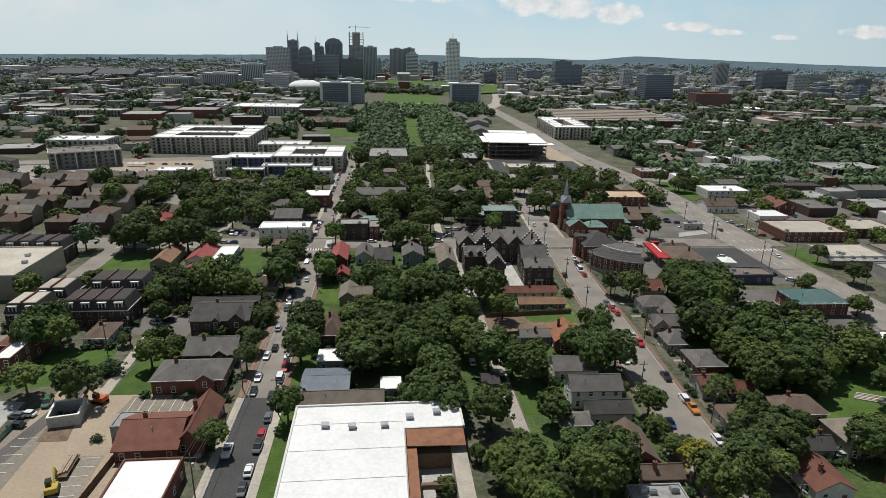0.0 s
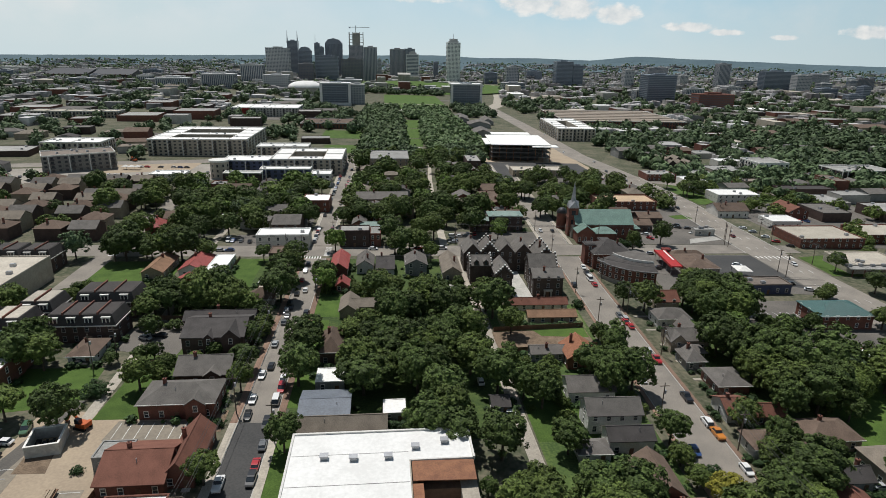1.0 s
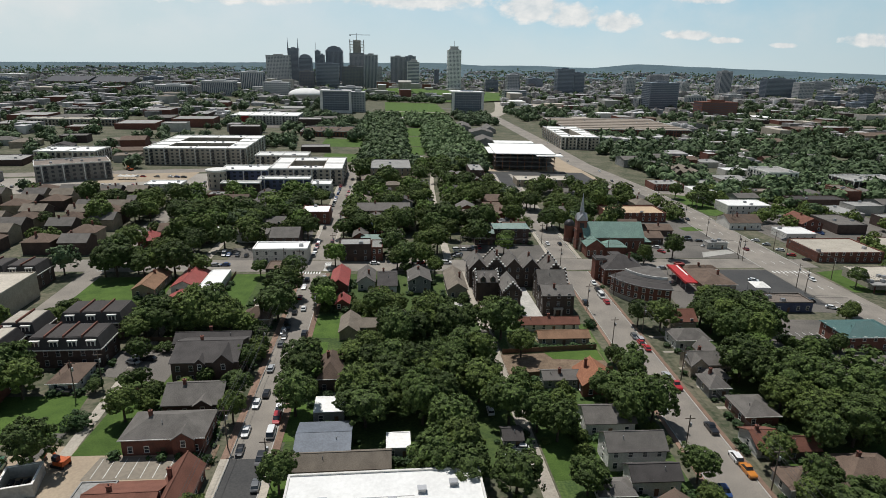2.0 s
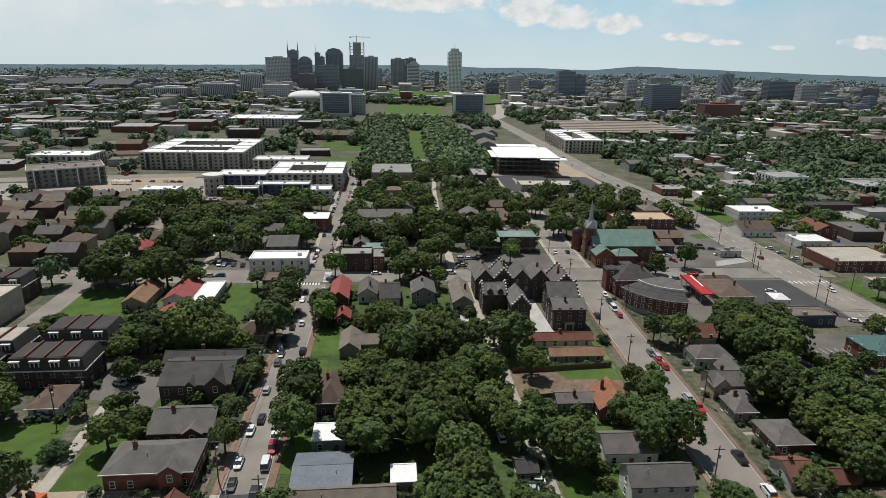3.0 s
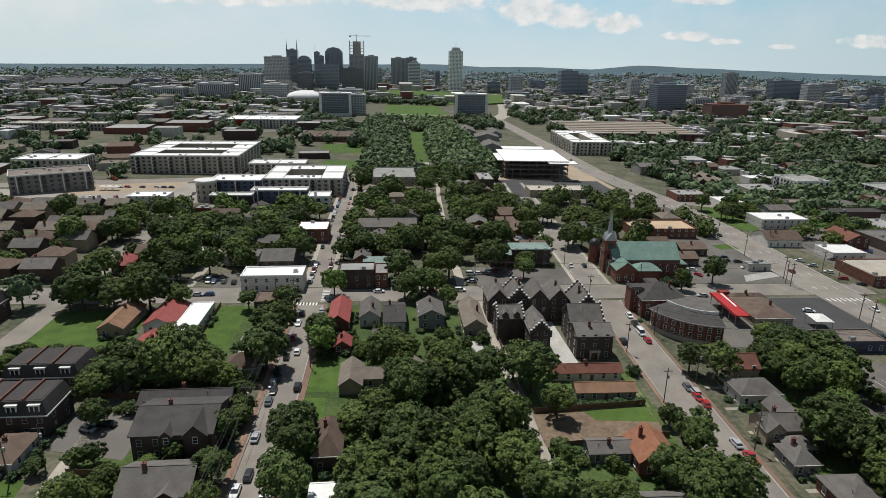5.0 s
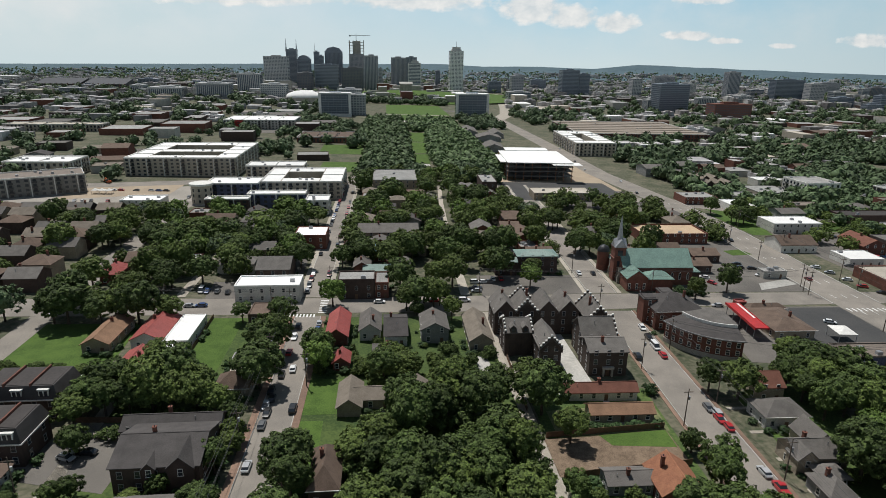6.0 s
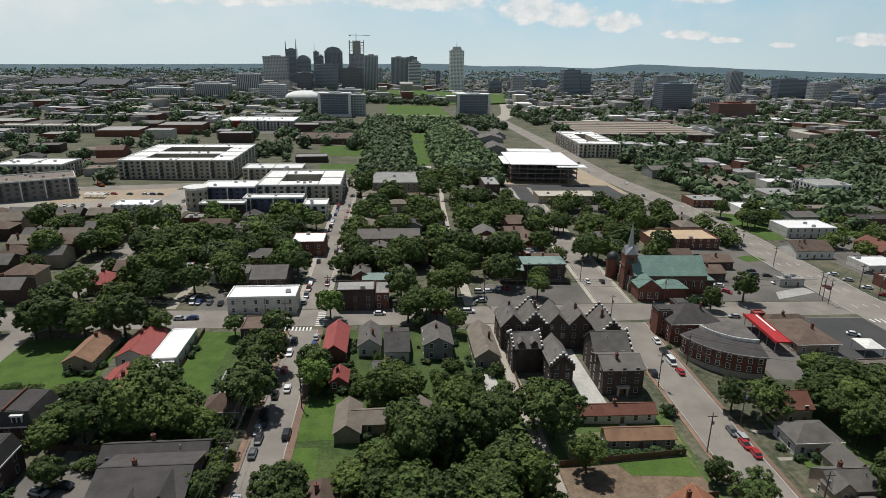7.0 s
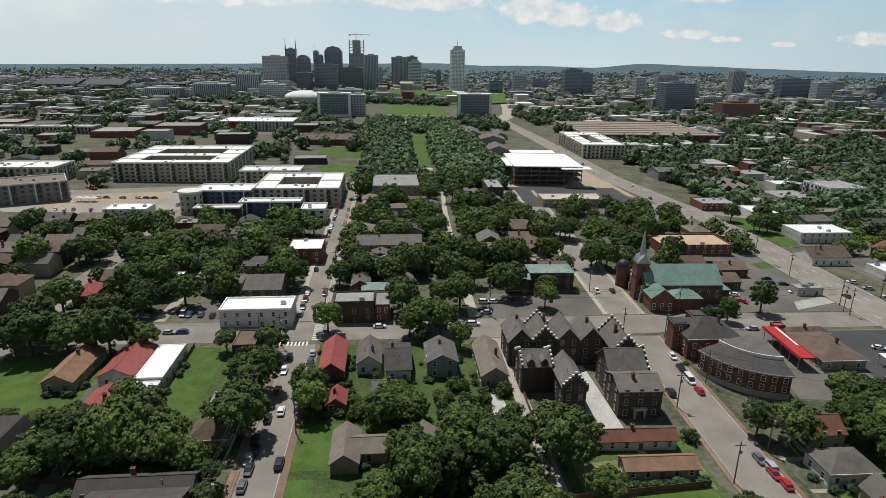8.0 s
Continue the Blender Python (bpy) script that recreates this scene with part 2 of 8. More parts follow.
g.inputs["Base Color"].default_value, g.inputs["Roughness"].default_value, g.inputs["Specular IOR Level"].default_value = (0.085, 0.108, 0.140, 1), 0.18, 0.7
MATS["tower_glass"] = tower_glass


def paint(name, c):
    m = bpy.data.materials.new(name)
    m.use_nodes = True
    p = m.node_tree.nodes["Principled BSDF"]
    p.inputs["Base Color"].default_value, p.inputs["Roughness"].default_value = (*c, 1), 0.3
    p.inputs["Coat Weight"].default_value = 0.6
    MATS[name] = m


for nm, c in (("car_white", (0.75, 0.75, 0.74)), ("car_silver", (0.42, 0.43, 0.44)), ("car_grey", (0.13, 0.135, 0.14)), ("car_black", (0.018, 0.018, 0.02)), ("car_red", (0.40, 0.025, 0.03)), ("car_blue", (0.03, 0.07, 0.2)), ("car_maroon", (0.16, 0.02, 0.025)), ("car_orange", (0.55, 0.2, 0.03)), ("car_green", (0.05, 0.13, 0.07))):
    paint(nm, c)

# ---- helpers for shapes ----
SLOPE = 0.0175


def gz(x):
    """The ground's height: it falls gently towards +x near the streets."""
    return -SLOPE * max(-330.0, min(330.0, x))


def mesh_of(name, verts, faces, material):
    me = bpy.data.meshes.new(name)
    me.from_pydata(verts, [], faces)
    me.materials.append(MATS[material])
    me.update()
    return me


def boxes(bs):
    """Vertices and faces of boxes (x0, x1, y0, y1, z0, z1)."""
    v, f = [], []
    for x0, x1, y0, y1, z0, z1 in bs:
        i = len(v)
        v += [(x0, y0, z0), (x1, y0, z0), (x1, y1, z0), (x0, y1, z0), (x0, y0, z1), (x1, y0, z1), (x1, y1, z1), (x0, y1, z1)]
        f += [(i, i + 3, i + 2, i + 1), (i + 4, i + 5, i + 6, i + 7), (i, i + 1, i + 5, i + 4), (i + 1, i + 2, i + 6, i + 5), (i + 2, i + 3, i + 7, i + 6), (i + 3, i, i + 4, i + 7)]
    return v, f


def part(name, data, material, parent, label="", at=None):
    """One mesh object under a thing or a part. data: a mesh, or (verts, faces)."""
    me = data if isinstance(data, bpy.types.Mesh) else mesh_of(name, data[0], data[1], material)
    ob = new(name, me)
    ob.parent = parent
    if at is not None:
        ob.matrix_basis = at
    if label:
        ob["label"] = label
    return ob


def thing(name, x, y, label, category, group="", kind="", z=0.0, rz=0.0):
    ob = new(name)
    ob.empty_display_size = 0.5
    ob.matrix_basis = pose(x, y, gz(x) + z, 0, 0, rz)
    return tagged(ob, label, category, group, kind)


def prism(pts, z0, z1):
    """An upright block over a polygon."""
    n = len(pts)
    v = [(x, y, z0) for x, y in pts] + [(x, y, z1) for x, y in pts]
    f = [tuple(range(n - 1, -1, -1)), tuple(range(n, 2 * n))]
    f += [(i, (i + 1) % n, n + (i + 1) % n, n + i) for i in range(n)]
    return v, f


def cylinder(r0, r1, z0, z1, n=10, x=0.0, y=0.0):
    v, f = [], []
    for z, r in ((z0, r0), (z1, r1)):
        v += [(x + r * math.cos(2 * math.pi * i / n), y + r * math.sin(2 * math.pi * i / n), z) for i in range(n)]
    f = [(i, (i + 1) % n, n + (i + 1) % n, n + i) for i in range(n)] + [tuple(range(n - 1, -1, -1)), tuple(range(n, 2 * n))]
    return v, f


def join(*meshes):
    v, f = [], []
    for mv, mf in meshes:
        i = len(v)
        v += list(mv)
        f += [tuple(k + i for k in q) for q in mf]
    return v, f


def slab(name, pts, material, h, label, category, thick=0.3, parent=None):
    """A flat sheet of ground with a real edge, following the slope; h is its top above the ground."""
    n = len(pts)
    v = [(x, y, gz(x) + h - thick) for x, y in pts] + [(x, y, gz(x) + h) for x, y in pts]
    f = [tuple(range(n - 1, -1, -1)), tuple(range(n, 2 * n))] + [(i, (i + 1) % n, n + (i + 1) % n, n + i) for i in range(n)]
    ob = new(name, mesh_of(name, v, f, material))
    return tagged(ob, label, category, "", "structure")


def rect(x0, x1, y0, y1):
    return [(x0, y0), (x1, y0), (x1, y1), (x0, y1)]


# ---- ground ----
xs = [-6000, -3000, -1200, -330, -200, -100, 0, 100, 200, 330, 1200, 3000, 6000]
ys = [-600, 0, 300, 600, 1200, 2400, 6000]
gv = [(x, y, gz(x)) for y in ys for x in xs]
gf = [(j * 13 + i, j * 13 + i + 1, (j + 1) * 13 + i + 1, (j + 1) * 13 + i) for j in range(6) for i in range(12)]
tagged(new("ground", mesh_of("ground", gv, gf, "ground_mix")), "rough green and brown ground reaching the horizon", "ground", "", "structure")

# streets: the line x = a + b * y of each, from y0 to y1
LEFT, RIGHT = (-36.3, 0.0125), (71.8, 0.054)


def street(name, line, half, y0, y1, material, label, walk_material, verge, wide=1.9):
    a, b = line
    at_ = lambda off, y: (a + b * y + off, y)
    slab("road", [at_(-half, y0), at_(half, y0), at_(half, y1), at_(-half, y1)], material, 0.06, label, "road")
    for s in (-1, 1):
        i, o = s * half, s * (half + 0.25)
        slab("kerb", [at_(min(i, o), y0), at_(max(i, o), y0), at_(max(i, o), y1), at_(min(i, o), y1)], "concrete", 0.2, "pale concrete kerb along the street", "kerb")
        i, o = s * (half + verge), s * (half + verge + wide)
        slab("pavement", [at_(min(i, o), y0), at_(max(i, o), y0), at_(max(i, o), y1), at_(min(i, o), y1)], walk_material, 0.17, "worn pavement beside the street", "pavement")


street("street", LEFT, 4.5, -120, 149.5, "asphalt_new", "dark fresh asphalt street", "pavement", 0.25)
street("street", LEFT, 4.5, 149.5, 281, "asphalt", "grey worn asphalt street", "brick_paving", 0.25)
street("street", LEFT, 4.5, 300, 560, "asphalt", "grey worn asphalt street", "pavement", 0.25)
street("street", RIGHT, 6.0, -120, 284, "asphalt", "wide pale grey asphalt street", "brick_paving", 0.4, 1.2)
street("street", RIGHT, 6.0, 303, 540, "asphalt", "pale grey asphalt street between trees", "pavement", 0.6)
# the cross street, from the far left to the avenue
slab("road", [(-330, 283), (-60, 283), (-28, 284), (72, 285), (120, 288), (215, 290), (215, 303), (120, 303), (72, 302), (-28, 299), (-60, 299), (-330, 301)], "asphalt", 0.07, "grey asphalt cross street", "road")
# the avenue at an angle, and the far cross street
AVENUE_Y, AVENUE_X = (150, 290, 340, 400, 490, 600, 755, 1130), (194, 195, 197, 201, 200, 190, 194, 196)


def avenue(y):
    """The middle of the broad avenue at y."""
    return float(np.interp(y, AVENUE_Y, AVENUE_X))


slab("road", [(avenue(y) - 10.5, y) for y in AVENUE_Y] + [(avenue(y) + 10.5, y) for y in reversed(AVENUE_Y)], "asphalt", 0.075, "broad pale asphalt avenue with several lanes", "road")
for side in (-1, 1):
    slab("kerb", [(avenue(y) + side * 10.9 - 0.25, y) for y in AVENUE_Y[1:5]] + [(avenue(y) + side * 10.9 + 0.25, y) for y in reversed(AVENUE_Y[1:5])], "concrete", 0.2, "pale concrete kerb along the avenue", "kerb")
slab("road", [(-330, 478), (-30, 555), (-30, 571), (-330, 496)], "asphalt", 0.07, "grey asphalt street behind the blocks", "road")
slab("road", [(-30, 552), (80, 532), (205, 470), (330, 405), (330, 421), (205, 488), (80, 548), (-30, 568)], "asphalt", 0.08, "grey asphalt street meeting the avenue", "road")
# alleys
slab("alley", [(33.0, 120), (36.5, 120), (36.0, 284), (32.0, 284)], "pavement", 0.05, "narrow pale alley between back gardens", "alley")
slab("alley", [(27, 302), (31, 302), (32, 380), (36, 470), (40, 530), (37, 530), (33, 470), (28.6, 380)], "pavement", 0.05, "narrow pale alley under trees", "alley")
slab("alley", [(-79, 150), (-76, 150), (-78, 284), (-82, 284)], "pavement", 0.05, "narrow concrete alley behind brick houses", "alley")
slab("road", [(-128, 150), (-120, 150), (-122, 284), (-131, 284)], "asphalt", 0.06, "pale asphalt side street", "road")
slab("road", [(-133, 300), (-123, 300), (-126, 470), (-136, 470)], "asphalt", 0.06, "pale asphalt side street under trees", "road")
slab("alley", [(-87, 301), (-83, 301), (-82.2, 362), (-85.4, 362)], "pavement", 0.05, "narrow pale alley beside a parking lot", "alley")

# ---- houses ----
WORDS = {"membrane_dark": "near-black membrane", "brick_red": "red brick", "brick_dark": "dark brown brick", "brick_black": "near-black brick", "siding_white": "white board-sided", "siding_tan": "tan board-sided", "siding_grey": "grey board-sided", "siding_blue": "dark blue panelled", "plaster_white": "white rendered", "plaster_tan": "tan rendered", "concrete": "bare concrete", "stone_pale": "pale stone",
         "shingle_grey": "grey shingle", "shingle_dark": "near-black shingle", "shingle_brown": "brown shingle", "shingle_tan": "tan shingle", "shingle_red": "faded red shingle", "shingle_rust": "rust-brown shingle", "membrane_brown": "grey-brown membrane", "membrane_mill": "tan-brown membrane", "tin_red": "bright red metal", "tin_blue": "pale blue metal", "tin_green": "grey-green metal", "tin_teal": "teal metal", "tin_blue_grey": "dull blue-grey metal", "tin_grey": "grey metal", "tile_orange": "orange tile", "membrane_white": "glaring white membrane", "membrane_grey": "grey membrane", "membrane_tan": "tan membrane", "membrane_sand": "sandy orange membrane", "copper_green": "green copper"}
ROOFS = {"gable_x": "gabled", "gable_y": "gabled", "hip": "hipped", "flat": "flat", "mansard": "mansard"}
CACHE = {}


def shared(key, build, material):
    if key not in CACHE:
        v, f = build()
        CACHE[key] = mesh_of(key[0], v, f, material)
    return CACHE[key]


def window_frame(w, h):
    t = 0.11
    return boxes([(-w / 2 - t, w / 2 + t, -0.07, 0.05, h - 0.0, h + t + 0.05), (-w / 2 - t - 0.06, w / 2 + t + 0.06, -0.14, 0.05, -t, 0.0), (-w / 2 - t, -w / 2, -0.07, 0.05, 0.0, h), (w / 2, w / 2 + t, -0.07, 0.05, 0.0, h), (-w / 2, w / 2, -0.05, 0.05, h / 2 - 0.04, h / 2 + 0.04)])


def add_window(parent, x, y, z, rz, w=1.0, h=1.6, trim="trim_white"):
    fr = part("window", shared(("window", w, h, trim), lambda: window_frame(w, h), trim), "", parent, at=pose(x, y, z, 0, 0, rz))
    part("pane", shared(("pane", w, h), lambda: boxes([(-w / 2, w / 2, -0.03, 0.04, 0.0, h)]), "glass"), "", fr)
    return fr


def add_door(parent, x, y, rz, w=1.05, h=2.1, detail=True):
    fr = part("door", shared(("door", w, h), lambda: boxes([(-w / 2, w / 2, -0.06, 0.04, 0, h), (-w / 2 + 0.15, w / 2 - 0.15, -0.09, -0.06, 0.2, h * 0.45), (-w / 2 + 0.15, w / 2 - 0.15, -0.09, -0.06, h * 0.55, h - 0.15)]), "wood_brown"), "", parent, at=pose(x, y, 0, 0, 0, rz))
    if detail:
        part("door_step", shared(("door_step",), lambda: boxes([(-0.9, 0.9, -1.3, -0.1, -0.3, 0.12)]), "concrete"), "", fr)


def roof_gable(w, d, e, rise, over=0.45, t=0.22):
    """Two slabs that meet in a ridge along x."""
    hw, hd = w / 2 + over, d / 2 + over
    drop = rise * over / (d / 2)
    v = []
    for x in (-hw, hw):
        v += [(x, -hd, e - drop), (x, 0, e + rise), (x, hd, e - drop), (x, hd, e - drop - t), (x, 0, e + rise - t), (x, -hd, e - drop - t)]
    f = [(5, 4, 3, 2, 1, 0), (6, 7, 8, 9, 10, 11), (0, 1, 7, 6), (1, 2, 8, 7), (2, 3, 9, 8), (3, 4, 10, 9), (4, 5, 11, 10), (5, 0, 6, 11)]
    return v, f


def turned(m):
    """A mesh turned by a quarter."""
    return [(-y, x, z) for x, y, z in m[0]], m[1]


def roof_hip(w, d, e, rise, over=0.5, t=0.2):
    hw, hd = w / 2 + over, d / 2 + over
    r = max(0.0, (hw - hd) * 0.95) if w >= d else 0.0
    q = max(0.0, (hd - hw) * 0.95) if d > w else 0.0
    z0, z1 = e - 0.1, e + rise
    v = [(-hw, -hd, z0), (hw, -hd, z0), (hw, hd, z0), (-hw, hd, z0), (-hw, -hd, z0 - t), (hw, -hd, z0 - t), (hw, hd, z0 - t), (-hw, hd, z0 - t)]
    i = 8
    v += [(-r, -q, z1), (r, -q, z1), (r, q, z1), (-r, q, z1)]
    f = [(0, 1, 9, 8), (1, 2, 10, 9), (2, 3, 11, 10), (3, 0, 8, 11), (8, 9, 10, 11), (4, 7, 6, 5), (0, 4, 5, 1), (1, 5, 6, 2), (2, 6, 7, 3), (3, 7, 4, 0)]
    return v, f


def gable_wall(w, d, e, rise):
    """Walls with gables under a ridge along x."""
    v = []
    for x in (-w / 2, w / 2):
        v += [(x, -d / 2, -0.6), (x, d / 2, -0.6), (x, d / 2, e), (x, 0, e + rise - 0.06), (x, -d / 2, e)]
    f = [(4, 3, 2, 1, 0), (5, 6, 7, 8, 9), (0, 1, 6, 5), (1, 2, 7, 6), (2, 3, 8, 7), (3, 4, 9, 8), (4, 0, 5, 9)]
    return v, f


hrand = random.Random(7)


def house(name, x, y, w, d, eave, roof, rise, wall, top, rz=0.0, windows=True, label="", base=0.0):
    storeys = max(1, round(eave / 3.2))
    text = label or f"{WORDS[wall]} {name.replace('_', ' ').split()[-1]} with a {ROOFS[roof]} {WORDS[top]} roof"
    rz = rz or math.degrees(math.atan(-0.03 if x > 45 else -0.008))
    ob = thing(name, x, y, text, name.split("_")[-1], "", "", base, rz)
    out = []
    if roof == "gable_x":
        part("wall", gable_wall(w, d, eave, rise), wall, ob)
        rf = part("roof", roof_gable(w, d, eave, rise), top, ob)
        if y < 300:
            part("ridge_cap", boxes([(-w / 2 - 0.45, w / 2 + 0.45, -0.14, 0.14, eave + rise - 0.02, eave + rise + 0.05)]), top, rf)
    elif roof == "gable_y":
        part("wall", turned(gable_wall(d, w, eave, rise)), wall, ob)
        rf = part("roof", turned(roof_gable(d, w, eave, rise)), top, ob)
        if y < 300:
            part("ridge_cap", boxes([(-0.14, 0.14, -d / 2 - 0.45, d / 2 + 0.45, eave + rise - 0.02, eave + rise + 0.05)]), top, rf)
    elif roof == "hip":
        part("wall", boxes([(-w / 2, w / 2, -d / 2, d / 2, -0.6, eave)]), wall, ob)
        rf = part("roof", roof_hip(w, d, eave, rise), top, ob)
        if y < 280:
            part("gutter", boxes([(-w / 2 - 0.6, w / 2 + 0.6, -d / 2 - 0.62, -d / 2 - 0.5, eave - 0.28, eave - 0.08)]), "trim_white", rf)
    elif roof == "flat":
        part("wall", boxes([(-w / 2, w / 2, -d / 2, d / 2, -0.6, eave)]), wall, ob)
        rf = part("roof", boxes([(-w / 2 + 0.3, w / 2 - 0.3, -d / 2 + 0.3, d / 2 - 0.3, eave, eave + 0.08)]), top, ob)
        c = boxes([(-w / 2 - 0.05, w / 2 + 0.05, -d / 2 - 0.05, -d / 2 + 0.3, eave, eave + rise), (-w / 2 - 0.05, w / 2 + 0.05, d / 2 - 0.3, d / 2 + 0.05, eave, eave + rise), (-w / 2 - 0.05, -w / 2 + 0.3, -d / 2 + 0.3, d / 2 - 0.3, eave, eave + rise), (w / 2 - 0.3, w / 2 + 0.05, -d / 2 + 0.3, d / 2 - 0.3, eave, eave + rise)])
        if y < 1050:
            part("parapet", c, wall if "membrane" in top and "brick" in wall else top, ob)
        if w > 9 and y < 620:
            for k in range(hrand.randint(1, 3)):
                ax, ay = hrand.uniform(-w / 2 + 2, w / 2 - 2), hrand.uniform(-d / 2 + 1.5, d / 2 - 1.5)
                u = part("roof_unit", shared(("roof_unit",), lambda: boxes([(-0.9, 0.9, -0.7, 0.7, 0.1, 1.1), (-0.7, 0.7, -0.5, 0.5, 1.1, 1.25), (-1.0, 1.0, -0.8, 0.8, 0, 0.1)]), "metal_grey"), "", rf, at=pose(ax, ay, eave + 0.08))
    else:
        part("wall", boxes([(-w / 2, w / 2, -d / 2, d / 2, -0.6, eave)]), wall, ob)
        i = 0.9
        v = [(sx * (w / 2 + 0.25), sy * (d / 2 + 0.25), eave) for sx, sy in ((-1, -1), (1, -1), (1, 1), (-1, 1))] + [(sx * (w / 2 - i), sy * (d / 2 - i), eave + rise) for sx, sy in ((-1, -1), (1, -1), (1, 1), (-1, 1))]
        f = [(3, 2, 1, 0), (4, 5, 6, 7)] + [(k, (k + 1) % 4, 4 + (k + 1) % 4, 4 + k) for k in range(4)]
        rf = part("roof", (v, f), "shingle_dark", ob)
        part("roof_deck", boxes([(-w / 2 + i + 0.4, w / 2 - i - 0.4, -d / 2 + i + 0.4, d / 2 - i - 0.4, eave + rise, eave + rise + 0.1)]), "membrane_tan" if top == "membrane_tan" else "membrane_dark", rf)
        part("cornice", boxes([(-w / 2 - 0.4, w / 2 + 0.4, -d / 2 - 0.4, -d / 2 + 0.1, eave - 0.35, eave), (w / 2 - 0.1, w / 2 + 0.4, -d / 2 + 0.1, d / 2 + 0.4, eave - 0.35, eave), (-w / 2 - 0.4, -w / 2 + 0.1, -d / 2 + 0.1, d / 2 + 0.4, eave - 0.35, eave)]), "trim_white", ob)
        bays = max(2, round(w / 6))
        for k in range(bays):
            cx = -w / 2 + (k + 0.5) * w / bays
            dm = part("dormer", boxes([(cx - 1.25, cx + 1.25, -d / 2 + 0.05, -d / 2 + 2.0, eave + 0.3, eave + 2.5), (cx - 1.45, cx + 1.45, -d / 2 - 0.15, -d / 2 + 2.1, eave + 2.5, eave + 2.75)]), "trim_white", ob)
            for s in (-0.55, 0.55):
                part("pane", shared(("dormer_pane",), lambda: boxes([(-0.38, 0.38, -0.05, 0.02, 0, 1.5)]), "glass"), "", dm, at=pose(cx + s, -d / 2 + 0.04, eave + 0.7))
            if k < bays - 1:
                part("party_wall", boxes([(-w / 2 + (k + 1) * w / bays - 0.2, -w / 2 + (k + 1) * w / bays + 0.2, -d / 2 + 0.8, d / 2 - 0.8, eave + 0.4, eave + rise + 0.7)]), "brick_red", rf)
        out.append("m")
    if windows:
        lv = [0.9 + 3.1 * s for s in range(storeys)]
        n = max(2, int(w / (3.4 if y < 230 else 4.0)))
        for z in lv:
            for k in range(n):
                cx = -w / 2 + (k + 0.5) * w / n
                if z < 1 and k == n // 2:
                    add_door(ob, cx, -d / 2, 0, detail=y < 230)
                else:
                    add_window(ob, cx, -d / 2, z, 0, trim="trim_grey" if wall in ("brick_black", "brick_dark") else "trim_white")
            m = max(1, int(d / 4.5)) if y < 290 else 0
            for k in range(m):
                cy = -d / 2 + (k + 0.5) * d / m
                add_window(ob, w / 2 if x < 0 else -w / 2, cy, z, 90 if x < 0 else -90, trim="trim_grey" if wall in ("brick_black", "brick_dark") else "trim_white")
    if roof in ("gable_x", "gable_y", "hip") and y < 460 and hrand.random() < 0.75:
        cx, cy = hrand.uniform(-w / 4, w / 4), hrand.uniform(-d / 5, d / 5)
        ch = part("chimney", boxes([(cx - 0.4, cx + 0.4, cy - 0.35, cy + 0.35, eave, eave + rise + 1.0), (cx - 0.5, cx + 0.5, cy - 0.45, cy + 0.45, eave + rise + 1.0, eave + rise + 1.15)]), "brick_red", ob)
        if y < 280:
            part("flue", cylinder(0.13, 0.13, eave + rise + 1.15, eave + rise + 1.5, 8, cx, cy), "metal_dark", ch)
    if roof != "flat" and y < 320 and hrand.random() < 0.7:
        cx = hrand.uniform(-w / 3, w / 3)
        part("roof_vent", cylinder(0.1, 0.1, eave + rise * 0.4, eave + rise * 0.75 + 0.5, 8, cx, -d / 5), "metal_grey", ob)
    return ob


def cross_gable(ob, cx, w, d, eave, rise, wall, top, name="cross_gable"):
    """A front gable whose roof runs back into the main roof."""
    l = d / 2 + 0.5
    gw = part(name, turned(gable_wall(l, w, eave, rise)), wall, ob, at=pose(cx, -l / 2 - 0.35, 0))
    part("gable_roof", turned(roof_gable(l, w, eave, rise, 0.3)), top, gw)
    add_window(ob, cx, -l - 0.36, max(0.9, eave - 2.2), 0)


house('brick_house', -55.4, 130.6, 14.1, 15.0, 3.6, 'gable_x', 3.2, 'brick_red', 'shingle_red')
house('outbuilding', -62.9, 135.1, 7.6, 6.3, 3.6, 'flat', 0.3, 'siding_grey', 'membrane_grey')
ho = house('brick_house', -54.7, 157.8, 18.9, 11.4, 4.8, 'hip', 2.8, 'brick_red', 'shingle_grey')
cross_gable(ho, 5.0, 5.0, 11.4, 4.8, 1.8, 'brick_red', 'shingle_grey')
ho = house('cottage', -52.7, 174.1, 14.8, 12.0, 4, 'gable_x', 3, 'brick_dark', 'shingle_grey')
cross_gable(ho, 3.0, 4.5, 12.0, 4, 1.6, 'brick_dark', 'shingle_grey')
ho = house('brick_house', -54.1, 193.9, 18.6, 16.2, 7, 'gable_x', 2.8, 'brick_dark', 'shingle_dark')
cross_gable(ho, 5.6, 5.5, 16.2, 7, 2.6, 'brick_dark', 'shingle_dark')
cross_gable(ho, -1.0, 2.6, 16.2, 7, 1.3, 'brick_dark', 'shingle_dark')
house('house', -56.5, 206.3, 23.0, 7.0, 5.0, 'gable_x', 2.0, 'brick_dark', 'shingle_dark')
house('townhouse', -97.4, 202.3, 21.3, 12.0, 6.2, 'mansard', 3.4, 'brick_dark', 'shingle_dark')
house('townhouse', -97.8, 221.4, 19.6, 12.0, 6.2, 'mansard', 3.4, 'brick_dark', 'shingle_dark')
house('townhouse', -116.3, 213.1, 10.9, 12.0, 6.2, 'mansard', 3.4, 'brick_dark', 'membrane_tan')
house('townhouse', -118.8, 199.7, 10.9, 12.0, 6.2, 'mansard', 3.4, 'brick_dark', 'membrane_tan')
house('garage', -91.6, 187.9, 7.5, 11.5, 3, 'hip', 1.8, 'siding_white', 'shingle_brown')
